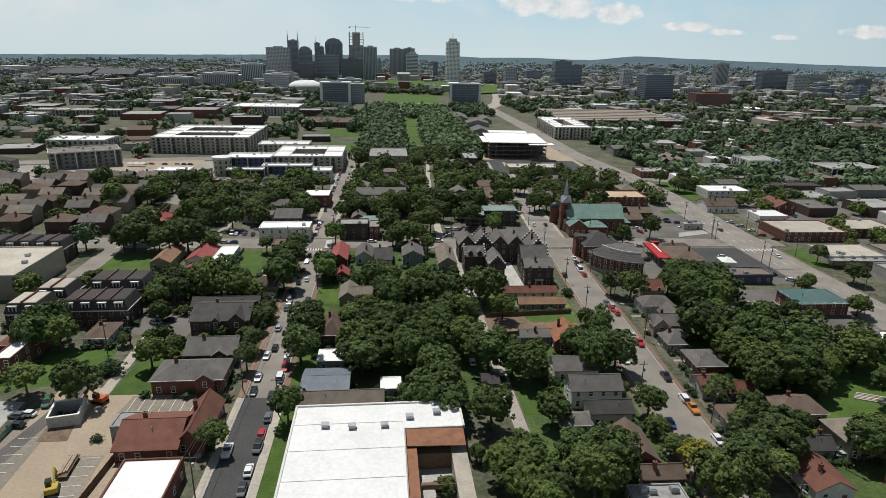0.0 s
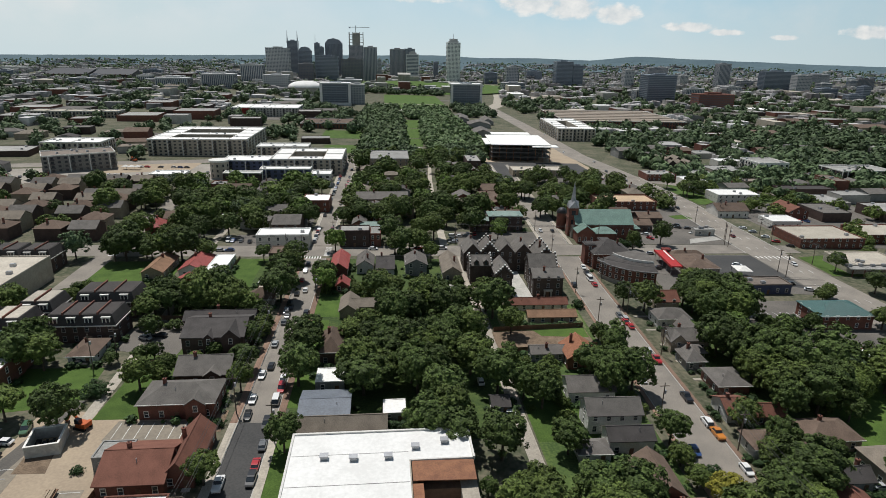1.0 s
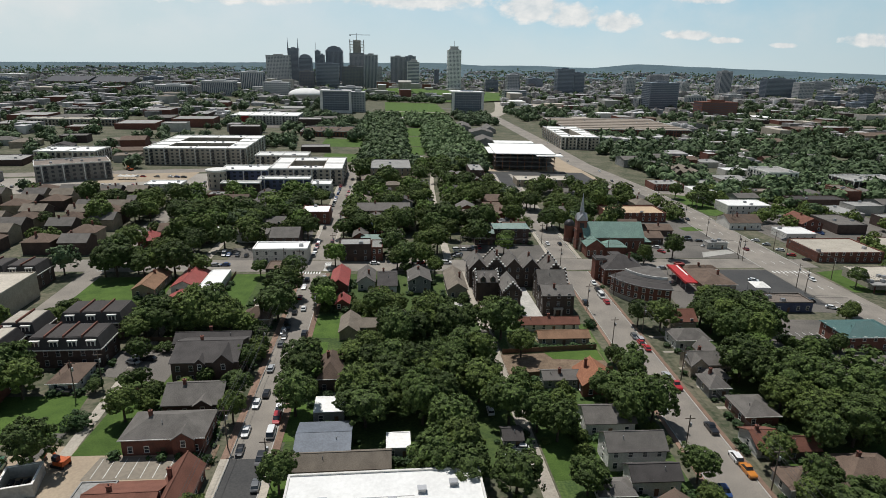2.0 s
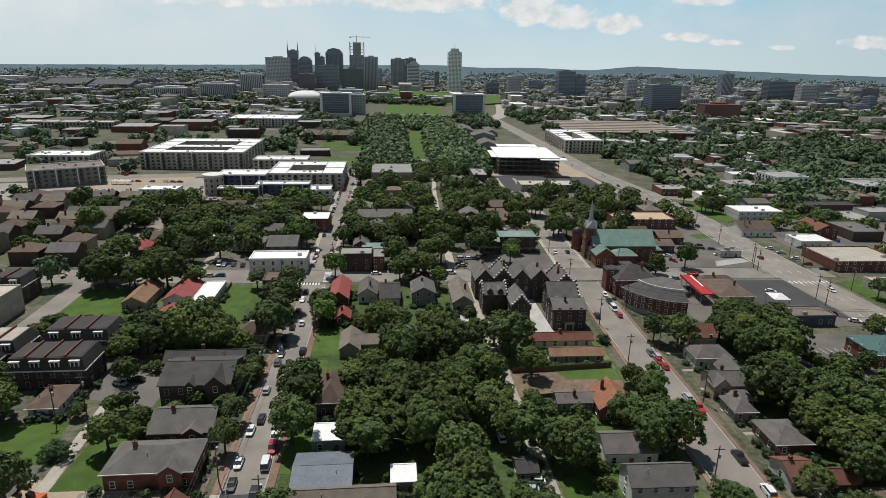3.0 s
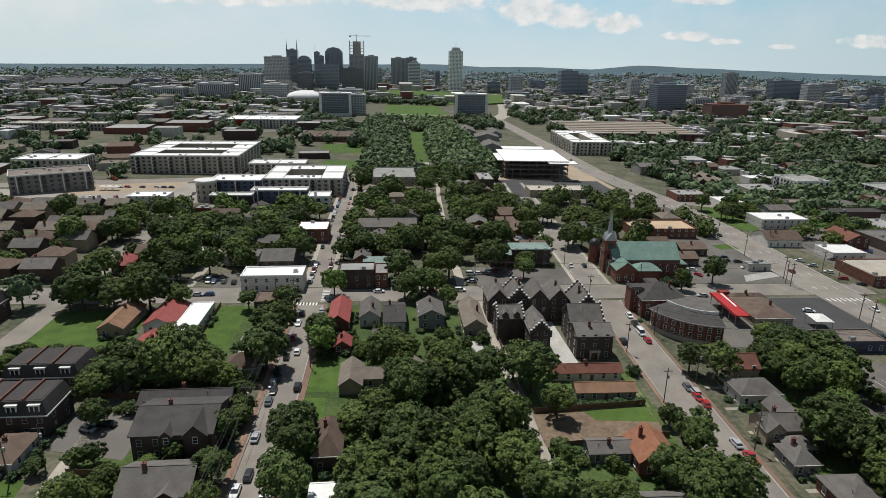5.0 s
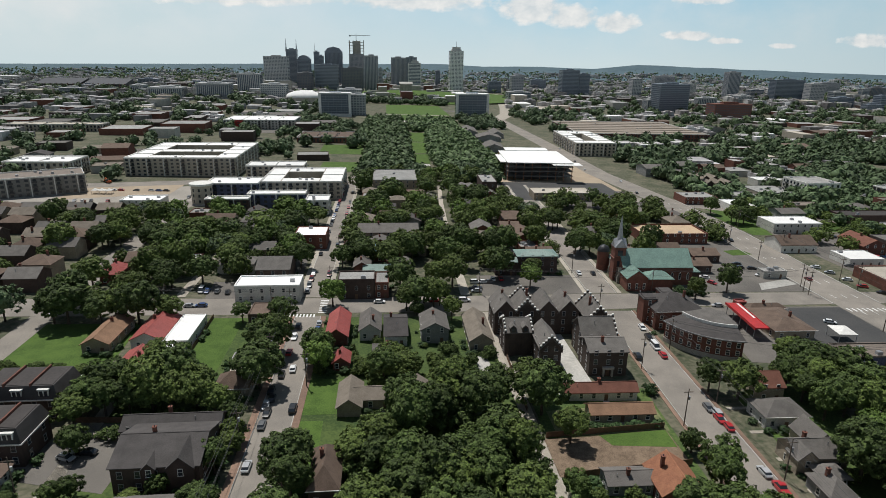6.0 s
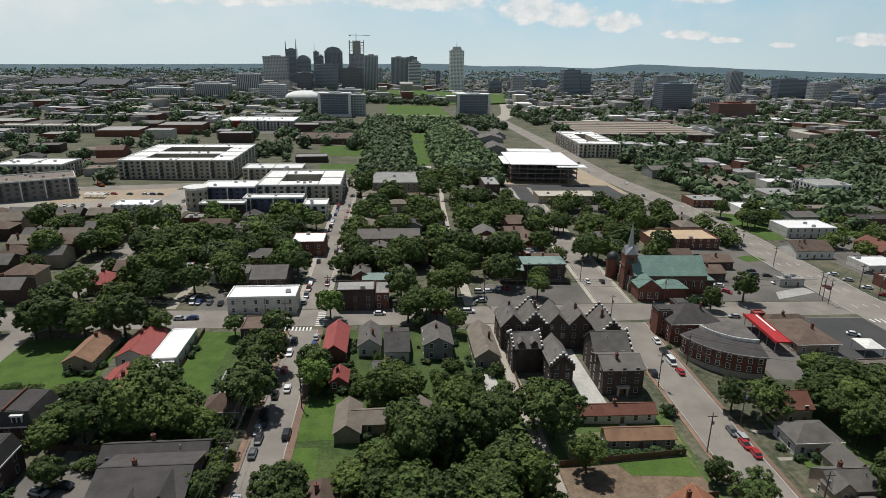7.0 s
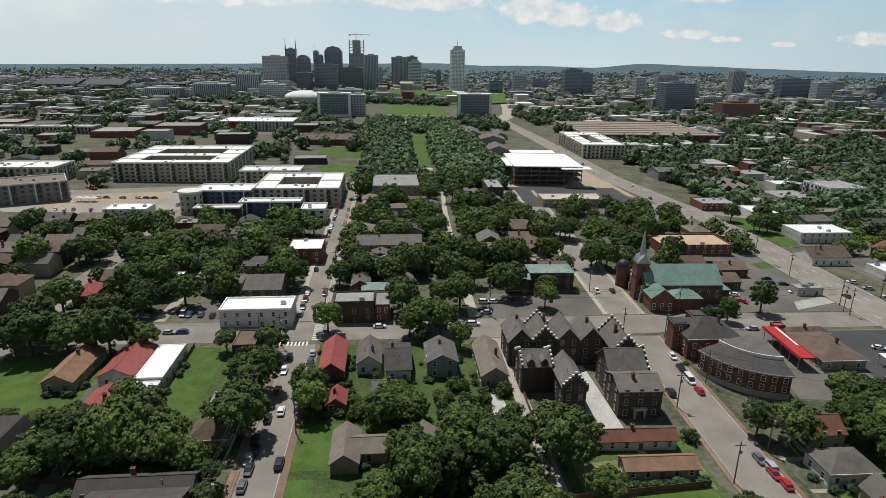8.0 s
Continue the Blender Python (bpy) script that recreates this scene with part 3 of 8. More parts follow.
house('brick_house', -110.9, 182.9, 10.4, 15.4, 4.6, 'hip', 2.6, 'brick_red', 'shingle_red')
house('cottage', -81.2, 265.3, 9.7, 19.3, 3.6, 'gable_y', 2.4, 'siding_white', 'tin_red')
house('cottage', -95.6, 263.0, 8.3, 20.4, 3.6, 'gable_y', 2.2, 'siding_tan', 'shingle_rust')
house('cottage', -79.6, 243.1, 7.9, 11.4, 3.2, 'gable_y', 2.0, 'siding_white', 'tin_red')
house('brick_house', -47.9, 273.1, 7.0, 10.8, 6.5, 'flat', 0.4, 'brick_dark', 'shingle_brown')
house('shop_building', -49.9, 301.2, 24.9, 11.6, 6.5, 'flat', 0.6, 'plaster_white', 'membrane_white')
house('townhouse', -51.2, 324.8, 13.8, 17.5, 6.5, 'gable_x', 3, 'brick_dark', 'shingle_grey')
house('brick_house', -90.2, 337.8, 7.7, 7.7, 5, 'flat', 0.4, 'brick_red', 'membrane_white')
house('cottage', -117.1, 321.8, 7.3, 12.3, 4.5, 'hip', 3, 'brick_red', 'tin_red')
house('cottage', -20.4, 264.8, 7.1, 19.2, 4.2, 'gable_y', 2.6, 'brick_red', 'tin_red')
house('cottage', -9.5, 267.2, 7.1, 14.4, 4, 'gable_y', 2.4, 'siding_white', 'shingle_grey')
house('cottage', -0.7, 264.4, 7.5, 17.8, 4, 'gable_x', 2.6, 'siding_white', 'shingle_dark')
house('house', 12.6, 263.8, 9.2, 13.2, 5.4, 'gable_y', 2.4, 'siding_grey', 'shingle_grey')
house('cottage', 27.7, 261.7, 7.8, 22.2, 4.2, 'gable_y', 2.6, 'siding_tan', 'shingle_tan')
house('brick_building', -15.6, 303.0, 14.5, 10.4, 8, 'flat', 0.6, 'brick_dark', 'membrane_grey')
house('brick_building', -5.4, 305.2, 5.3, 13.0, 6.5, 'flat', 0.4, 'brick_red', 'membrane_grey')
house('brick_building', -41.2, 373.6, 15.7, 16.6, 7, 'flat', 0.4, 'brick_red', 'membrane_white')
house('church_hall', -2.1, 384.3, 31.3, 14.8, 6, 'gable_x', 3, 'siding_tan', 'shingle_grey')
house('house', -4.1, 351.6, 10.1, 12.7, 5, 'gable_y', 1.8, 'brick_red', 'tin_blue')
house('house', -4.7, 325.7, 17.6, 7.9, 4, 'gable_x', 1.6, 'siding_tan', 'tin_green')
house('house', -14.3, 330.1, 7.3, 10.1, 4.5, 'gable_y', 2.2, 'brick_red', 'shingle_grey')
house('house', -6.4, 439.6, 18.6, 18.7, 5, 'hip', 2.2, 'siding_white', 'shingle_dark')
house('school_building', 4.0, 527.5, 31.9, 44.4, 9, 'flat', 0.6, 'siding_tan', 'membrane_grey')
house('brick_building', 50.8, 329.3, 9.8, 7.0, 6.6, 'gable_x', 1.2, 'brick_dark', 'tin_green')
house('brick_building', 65.9, 333.6, 18.5, 10.4, 8.6, 'hip', 1.6, 'brick_dark', 'tin_green')
house('row_house', 57.1, 221.1, 22.0, 5.0, 3.2, 'gable_x', 1.6, 'siding_white', 'shingle_red')
house('row_house', 59.5, 210.2, 17.5, 5.4, 3, 'gable_x', 1.6, 'siding_tan', 'shingle_rust')
uh = house('house', -4.6, 220.5, 20.0, 7.0, 3.4, 'gable_x', 1.8, 'siding_tan', 'shingle_tan', label="long low tan house with grey-tan shingle roof and two end wings")
for ux, ul in ((-9.6, 13.0), (9.2, 12.0)):
    part("end_wing", turned(gable_wall(ul, 6.4, 3.4, 2.3)), "siding_tan", uh, at=pose(ux, -0.6, 0))
    part("wing_roof", turned(roof_gable(ul, 6.4, 3.4, 2.3)), "shingle_tan", uh, at=pose(ux, -0.6, 0))
house('annex_building', 50.6, 182.0, 11.0, 6.0, 3.2, 'gable_x', 1.4, 'siding_grey', 'shingle_grey')
house('chapel', 218.5, 369.0, 20.0, 16.0, 4.6, 'gable_x', 3.4, 'plaster_white', 'shingle_brown')
house('warehouse', 244.8, 409.1, 30.1, 18.3, 6, 'flat', 0.4, 'plaster_white', 'membrane_white')
house('shop_building', 156.5, 388.4, 37.5, 21.1, 5, 'flat', 0.8, 'brick_red', 'membrane_sand')
house('kiosk_building', 178.1, 323.6, 11.3, 5.6, 3.4, 'flat', 0.3, 'concrete', 'membrane_grey')
house('annex_building', 156.7, 350.7, 14.1, 12.4, 4, 'gable_x', 2, 'brick_dark', 'shingle_brown')
house('annex_building', 144.7, 334.5, 12.0, 12.2, 4, 'gable_x', 2, 'brick_dark', 'shingle_brown')
house('office_building', 168.9, 207.1, 20.3, 14.4, 5.6, 'hip', 2.8, 'brick_red', 'tin_teal')
house('house', 99.8, 162.1, 9.4, 10.5, 3.6, 'hip', 2.2, 'brick_red', 'shingle_grey')
house('house', 93.6, 148.1, 6.5, 8.9, 3.2, 'gable_x', 2.2, 'siding_white', 'shingle_red')
house('house', 101.3, 145.1, 9.0, 5.4, 3.2, 'gable_x', 2, 'brick_dark', 'shingle_red')
ho = house('house', 100.2, 188.5, 13.0, 8.0, 4.4, 'gable_x', 2.6, 'siding_tan', 'shingle_grey', label="tan board-sided house with several grey shingle gables and a white porch")
cross_gable(ho, -4.2, 5.2, 8.0, 4.4, 2.4, 'siding_tan', 'shingle_grey')
part("rear_wing", turned(gable_wall(8.5, 6.0, 4.4, 3.2)), "siding_tan", ho, at=pose(3.4, 5.0, 0))
part("rear_roof", turned(roof_gable(8.5, 6.0, 4.4, 3.2)), "shingle_grey", ho, at=pose(3.4, 5.0, 0))
part("porch_roof", roof_hip(6.4, 5.6, 3.0, 1.5), "shingle_grey", ho, at=pose(-0.6, -7.4, 0))
for px_ in (-3.4, -0.6, 2.2):
    part("porch_post", boxes([(px_ - 0.09, px_ + 0.09, -9.9, -9.7, -0.5, 2.9)]), "trim_white", ho)
part("porch_floor", boxes([(-3.8, 2.6, -10.2, -5.4, -0.6, 0.3)]), "wood_brown", ho)
part("porch_rail", boxes([(-3.6, 2.4, -10.0, -9.92, 1.1, 1.2)] + [(-3.5 + 0.5 * k, -3.44 + 0.5 * k, -9.99, -9.93, 0.3, 1.1) for k in range(12)]), "trim_white", ho)
house('cottage', 96.0, 176.0, 6.0, 8.0, 3.4, 'hip', 2.6, 'siding_grey', 'shingle_grey')
house('cottage', 103.5, 207.0, 12.0, 9.0, 4.0, 'hip', 2.4, 'siding_white', 'shingle_grey')
house('brick_house', 107.5, 220.5, 8.0, 9.0, 5.0, 'gable_x', 2.8, 'siding_tan', 'shingle_red')
house('house', 125.5, 186.5, 8.0, 13.0, 4.0, 'gable_y', 2.4, 'siding_grey', 'shingle_grey')
house('cottage', 111.5, 135.0, 13.4, 9.3, 3.6, 'hip', 2.4, 'siding_tan', 'shingle_brown')
house('cottage', 95.7, 132.0, 13.9, 7.5, 3.4, 'hip', 2.2, 'siding_white', 'shingle_brown')
house('cottage', 98.6, 106.7, 9.1, 11.1, 3.6, 'gable_y', 2.4, 'siding_white', 'shingle_red')
house('cottage', 105.9, 118.6, 7.2, 5.7, 3.2, 'gable_x', 2, 'siding_grey', 'shingle_dark')
house('shed', 29.8, 153.4, 4.6, 5.7, 2.8, 'gable_x', 1.4, 'siding_grey', 'shingle_dark')
house('house', 56.6, 159.4, 13.0, 8.8, 4, 'gable_x', 2.4, 'siding_white', 'shingle_grey')
house('house', 57.6, 144.3, 14.0, 7.7, 6, 'gable_x', 2.6, 'siding_white', 'shingle_grey')
house('house', 58.6, 134.6, 11.1, 6.1, 4.6, 'gable_x', 2, 'siding_white', 'shingle_dark')
house('porch_building', 48.7, 132.0, 7.7, 5.5, 2.8, 'hip', 1.4, 'siding_white', 'shingle_grey')
house('cottage', 59.0, 118.9, 8.0, 12.9, 4.2, 'gable_y', 2.8, 'brick_red', 'shingle_brown')
house('garage', 62.0, 110.4, 9.3, 5.0, 3, 'gable_x', 1.8, 'brick_dark', 'shingle_brown')
house('garage', 58.1, 103.0, 12.0, 5.1, 3, 'flat', 0.4, 'siding_grey', 'membrane_grey')
house('brick_house', 60.2, 179.2, 9.7, 10.6, 4.2, 'gable_y', 3.4, 'brick_red', 'tile_orange')
house('house', -16.8, 151.6, 12.5, 11.9, 4.4, 'gable_x', 1.2, 'brick_dark', 'tin_blue_grey')
house('row_house', -12.5, 143.3, 22.8, 6.6, 3.8, 'gable_x', 2.0, 'siding_tan', 'shingle_tan')
house('shed', 1.1, 151.1, 5.9, 6.5, 3, 'flat', 0.2, 'siding_grey', 'membrane_white')
house('shed', -16.8, 167.4, 8.0, 7.7, 3.4, 'flat', 0.2, 'siding_grey', 'membrane_white')
house('house', -17.8, 186.4, 6.3, 14.2, 4.6, 'hip', 3.6, 'brick_dark', 'shingle_brown')
house('garage', -5.0, 248.6, 6.3, 5.8, 3, 'gable_x', 1.4, 'siding_grey', 'shingle_grey')
house('shed', -47.7, 243.9, 7.1, 5.4, 3, 'flat', 0.2, 'siding_tan', 'membrane_grey')
house('brick_house', -108.0, 170.7, 5.2, 16.0, 6, 'flat', 0.4, 'brick_red', 'membrane_white')
house('house', -62.0, 354.6, 11.9, 11.9, 5, 'gable_x', 2.4, 'siding_tan', 'shingle_grey')
house('house', -106.3, 356.3, 12.5, 10.2, 4.5, 'gable_x', 2.6, 'siding_grey', 'shingle_grey')
house('brick_building', 224.0, 486.1, 24.0, 19.4, 5, 'flat', 0.4, 'brick_red', 'membrane_grey')
house('brick_building', 123.7, 493.2, 41.8, 18.5, 5.5, 'flat', 0.4, 'siding_tan', 'membrane_tan')
house('brick_building', 75.2, 527.2, 11.5, 31.1, 7.5, 'flat', 0.4, 'brick_dark', 'membrane_grey')
house('house', 71.3, 422.8, 11.2, 21.4, 4.6, 'gable_x', 2.4, 'brick_red', 'shingle_brown')
house('house', 70.9, 381.3, 13.3, 18.7, 4.4, 'gable_y', 2.8, 'brick_red', 'shingle_brown')
house('house', 66.5, 398.8, 10.5, 16.4, 4.4, 'gable_x', 2.4, 'siding_tan', 'shingle_brown')


# ---- trees ----
nrng = np.random.default_rng(11)


def quat_quads(p, n, size):
    """Leaf sprays at points p, facing about n."""
    k = len(p)
    a = np.cross(n, nrng.normal(size=(k, 3)))
    a /= np.linalg.norm(a, axis=1)[:, None] + 1e-9
    b = np.cross(n, a)
    s = size[:, None]
    c = np.stack([p - a * s - b * s * 0.7, p + a * s - b * s * 0.4, p + b * s * 1.1], 1)
    return c.reshape(-1, 3)


def crown_mesh(name, lobes, leaves, size, material, tall=1.0, core=2, full=0.56):
    """A crown of radius 1: boughs of leaf sprays on a lumpy dome, with gaps that show a dark inner mass."""
    seed = nrng.uniform(0, 50)
    bm = bmesh.new()
    bmesh.ops.create_icosphere(bm, subdivisions=core, radius=1)
    verts, faces = [], [tuple(q.index for q in f.verts) for f in bm.faces]
    for q in bm.verts:
        k = full * (1 + 0.42 * noise.noise(q.co * 1.9 + Vector((seed, 0, 0))))
        verts.append((q.co.x * k, q.co.y * k, q.co.z * k * tall))
    bm.free()
    # boughs spread evenly over the dome, more above than below
    k = np.arange(lobes) + 0.5
    z = 1 - 1.62 * k / lobes
    t = k * 2.39996 + nrng.uniform(-0.35, 0.35, lobes)
    rad = np.sqrt(np.maximum(0.05, 1 - z ** 2))
    d = np.stack([rad * np.cos(t), rad * np.sin(t), z], 1)
    swell = np.array([1 + 0.40 * noise.noise(Vector(q) * 1.6 + Vector((seed, 0, 0))) for q in d]) * nrng.uniform(0.88, 1.06, lobes)
    cs = d * (0.80 * swell)[:, None] * np.array([1, 1, tall])
    rs = nrng.uniform(0.6, 1.25, lobes) * 1.15 / math.sqrt(lobes)
    w = rs ** 2 / (rs ** 2).sum()
    pick = nrng.choice(lobes, size=leaves, p=w)
    e = nrng.normal(size=(leaves, 3)) + d[pick] * 0.9
    e /= np.linalg.norm(e, axis=1)[:, None]
    p = cs[pick] + e * np.array([1, 1, 0.72]) * (rs[pick] * nrng.uniform(0.55, 1.2, leaves) * 1.25)[:, None]
    n = e * 0.7 + d[pick] * 0.5 + 0.5 * nrng.normal(size=p.shape) + np.array([0, 0, 0.45])
    n /= np.linalg.norm(n, axis=1)[:, None]
    q = quat_quads(p, n, size * nrng.uniform(0.55, 1.4, len(p)))
    i = len(verts)
    verts += list(map(tuple, q))
    faces += [(i + 3 * m, i + 3 * m + 1, i + 3 * m + 2) for m in range(len(p))]
    return mesh_of(name, verts, faces, material)


def trunk_mesh():
    m = [cylinder(0.075, 0.05, -1.75, -0.3, 7)]
    for k in range(5):
        t = k * 1.26
        v, f = cylinder(0.035, 0.012, 0, 0.8, 5)
        turn = Matrix.Translation((0, 0, -0.5 + 0.05 * k)) @ Matrix.Rotation(t, 4, "Z") @ Matrix.Rotation(0.75, 4, "X")
        m.append(([tuple(turn @ Vector(q)) for q in v], f))
    v, f = join(*m)
    return mesh_of("trunk", v, f, "bark")


TRUNK = trunk_mesh()
CROWNS = {k: [] for k in ("deep", "mid", "fresh", "gold", "bush")}
for k, cnt in (("deep", 4), ("mid", 3), ("fresh", 1), ("gold", 1), ("bush", 1)):
    for i in range(cnt):
        CROWNS[k].append(crown_mesh("crown", 96 if k != "bush" else 26, 5000 if k != "bush" else 1800, 0.048 if k != "bush" else 0.062, "leaf_" + k, 0.9, 3))
SMALL = [crown_mesh("crown", 30, 900, 0.092, "leaf_" + k, 0.95, 2) for k in ("deep", "mid", "deep", "far")]
LABEL = {"deep": "broad dark green leafy tree beside houses", "mid": "rounded mid-green leafy tree beside houses", "fresh": "bright fresh green leafy tree at the kerb", "gold": "yellow-green leafy tree beside the street", "bush": "clipped dark green bush on a lawn"}
trand = random.Random(3)


def tree(x, y, r, tone="", tall=1.0, small=False):
    tone = tone or ("deep" if trand.random() < 0.62 else "mid")
    ob = thing("tree" if tone != "bush" else "bush", x, y, LABEL[tone], "tree" if tone != "bush" else "bush")
    h = min(r * trand.uniform(0.85, 1.15), 5.0 + 0.35 * r) * tall
    up = h * 0.9 + (2.6 if r > 3.5 else 0.8) if tone != "bush" else h * 0.55
    rot = trand.uniform(0, 360)
    me = trand.choice(SMALL if small else CROWNS[tone])
    part("crown", me, "", ob, at=Matrix.Translation((0, 0, up)) @ pose(0, 0, 0, 0, 0, rot) @ Matrix.Diagonal((r * trand.uniform(0.9, 1.22), r * trand.uniform(0.9, 1.22), h, 1)))
    if tone != "bush":
        part("trunk", TRUNK, "", ob, at=Matrix.Translation((0, 0, up)) @ Matrix.Diagonal((r, r, h, 1)))
    return ob


tree(131.5, 208.1, 7.2)
tree(-90.7, 275.4, 7.2)
tree(-181.4, 404.2, 7.2)
tree(-2.3, 333.7, 7.2)
tree(38.2, 212.3, 7.0)
tree(-126.1, 400.6, 7.0)
tree(-72.2, 331.5, 7.0)
tree(147.1, 156.3, 6.9)
tree(-40.4, 228.7, 6.8)
tree(71.8, 100.0, 6.7)
tree(135.3, 363.3, 6.7)
tree(-140.9, 390.6, 6.7)
tree(-26.0, 167.3, 6.6)
tree(14.6, 153.7, 6.6)
tree(-118.9, 288.3, 6.6)
tree(24.5, 339.2, 6.5)
tree(2.0, 306.4, 6.5)
tree(24.4, 172.2, 6.4)
tree(98.5, 217.6, 6.4)
tree(13.7, 217.2, 6.3)
tree(-119.3, 276.1, 6.2)
tree(30.7, 161.1, 6.1)
tree(73.8, 365.1, 6.1)
tree(-81.3, 147.2, 6.0)
tree(-40.0, 251.9, 5.9)
tree(36.9, 218.9, 5.9)
tree(134.7, 186.5, 5.9)
tree(71.1, 178.6, 5.8)
tree(-41.9, 334.4, 5.7)
tree(26.4, 131.4, 5.6)
tree(112.6, 167.3, 5.6)
tree(116.2, 114.1, 5.6)
tree(209.0, 234.0, 5.0)
tree(-42.2, 412.4, 5.6)
tree(144.0, 303.1, 5.5)
tree(-14.3, 342.2, 5.5)
tree(60.7, 169.3, 5.5)
tree(-43.6, 191.5, 3.8)
tree(33.6, 334.5, 5.4)
tree(-18.9, 362.7, 5.3)
tree(3.9, 285.6, 5.2)
tree(25.7, 215.7, 5.2)
tree(125.1, 233.4, 5.2)
tree(-69.1, 166.5, 5.1)
tree(-40.4, 272.5, 5.1)
tree(-25.8, 244.7, 5.1)
tree(-81.9, 216.2, 5.1)
tree(-81.4, 277.1, 5.1)
tree(-79.9, 229.6, 4.9)
tree(-23.6, 336.5, 4.8)
tree(-96.7, 152.8, 4.6)
tree(-82.6, 210.6, 4.6)
tree(92.0, 222.4, 4.5)
tree(-77.6, 216.7, 4.5)
tree(89.8, 122.8, 4.4)
tree(70.2, 135.4, 4.3)
tree(-75.8, 410.4, 4.3)
tree(42.4, 199.1, 4.2)
tree(43.0, 132.7, 4.2)
tree(-25.4, 136.9, 4.1)
tree(-56.0, 224.7, 4.1)
tree(-43.0, 176.4, 4.0)
tree(-71.9, 217.6, 3.9)
tree(212.0, 262.0, 3.9)
tree(125.6, 295.3, 3.9)
tree(-65.7, 216.8, 3.9)
tree(-41.1, 126.0, 3.8)
tree(20.4, 276.3, 3.8)
tree(-41.4, 164.4, 3.7)
tree(17.1, 290.7, 3.7)
tree(-64.4, 173.9, 3.5)
tree(69.0, 127.0, 3.5)
tree(184.0, 229.6, 3.5)
tree(154.8, 199.4, 3.5)
tree(-42.0, 199.1, 3.3)
tree(-77.7, 200.4, 3.5)
tree(-42.2, 203.3, 3.2)
tree(107.5, 126.7, 3.3)
tree(-44.1, 211.1, 3.2)
tree(185.4, 202.3, 3.2)
tree(69.1, 119.2, 3.1)
tree(7.5, 281.0, 3.1)
tree(37.6, 179.5, 3.1)
tree(-53.7, 185.3, 2.9)
tree(12.5, 107.5, 2.7)
tree(137.8, 201.3, 2.7)
tree(-75.1, 183.5, 2.7)
tree(-71.5, 184.5, 2.6)
tree(-64.7, 170.3, 2.6)
tree(21.1, 119.1, 2.4)
tree(-58.4, 181.1, 2.4)
tree(-82.9, 181.5, 2.2)
tree(-1.6, 167.0, 5.5)
tree(-8.8, 168.6, 6.6)
tree(-7.3, 161.5, 6.6)
tree(7.4, 181.1, 6.0)
tree(0.2, 185.1, 5.7)
tree(0.4, 178.4, 5.8)
tree(18.4, 180.0, 5.6)
tree(15.3, 185.9, 5.8)
tree(10.7, 179.2, 6.1)
tree(26.8, 189.1, 5.8)
tree(23.4, 195.1, 6.0)
tree(19.7, 187.7, 6.3)
tree(0.5, 209.9, 6.6)
tree(2.3, 202.6, 6.4)
tree(7.9, 207.6, 5.5)
tree(49.5, 109.0, 6.3)
tree(43.0, 112.7, 5.6)
tree(44.6, 104.6, 6.3)
tree(118.6, 147.0, 6.5)
tree(124.8, 150.3, 6.2)
tree(118.8, 154.9, 5.6)
tree(127.8, 213.6, 5.5)
tree(120.9, 214.9, 6.1)
tree(124.0, 207.3, 5.9)
tree(10.9, 353.2, 5.7)
tree(3.7, 351.2, 6.3)
tree(8.7, 345.7, 5.9)
tree(4.5, 401.2, 6.3)
tree(-2.9, 398.6, 5.8)
tree(1.4, 393.7, 6.3)
tree(-7.1, 440.5, 6.4)
tree(-10.8, 446.9, 6.1)
tree(-14.8, 440.4, 6.1)
tree(-1.8, 478.5, 6.3)
tree(-4.0, 471.4, 6.1)
tree(3.6, 473.7, 5.6)
tree(20.1, 412.4, 5.6)
tree(26.0, 417.8, 5.6)
tree(19.5, 420.0, 5.9)
tree(32.1, 362.2, 6.5)
tree(34.3, 354.1, 6.6)
tree(38.5, 360.1, 6.2)
tree(56.9, 356.5, 6.6)
tree(53.7, 362.9, 5.9)
tree(49.2, 356.7, 6.3)
tree(59.5, 416.7, 6.1)
tree(52.0, 420.2, 6.3)
tree(54.0, 413.0, 5.8)
tree(60.2, 471.1, 6.4)
tree(52.5, 468.9, 5.8)
tree(56.5, 464.0, 6.3)
tree(97.5, 363.0, 6.3)
tree(92.7, 356.5, 6.4)
tree(100.2, 356.4, 5.7)
tree(140.8, 410.5, 5.7)
tree(139.2, 403.6, 6.6)
tree(146.9, 406.6, 6.0)
tree(115.5, 381.6, 5.8)
tree(116.3, 374.1, 5.6)
tree(122.3, 379.3, 6.3)
tree(-78.3, 345.4, 6.5)
tree(-70.8, 343.3, 5.6)
tree(-72.7, 350.4, 6.4)
tree(-95.9, 371.9, 6.6)
tree(-94.7, 380.1, 5.6)
tree(-101.2, 376.0, 6.0)
tree(-114.7, 359.8, 6.6)
tree(-108.4, 354.4, 5.8)
tree(-108.3, 361.9, 5.8)
tree(-160.4, 392.4, 6.5)
tree(-163.4, 399.8, 5.7)
tree(-168.0, 395.1, 6.1)
tree(113.3, 401.3, 5.8)
tree(117.9, 395.9, 6.5)
tree(121.2, 402.4, 5.7)
tree(-102.2, 362.9, 6.0)
tree(-99.6, 368.9, 5.5)
tree(-107.2, 369.2, 6.0)
tree(109.6, 150.7, 6.2)
tree(107.0, 143.9, 5.5)
tree(-133.4, 368.3, 6.1)
tree(-140.1, 370.2, 5.4)
tree(-139.7, 363.3, 5.6)
tree(-54.7, 217.8, 6.0)
tree(-62.0, 218.7, 5.9)
tree(-100.5, 178.7, 5.7)
tree(-105.7, 184.0, 6.1)
tree(-107.5, 177.7, 6.1)
tree(6.2, 167.8, 5.5)
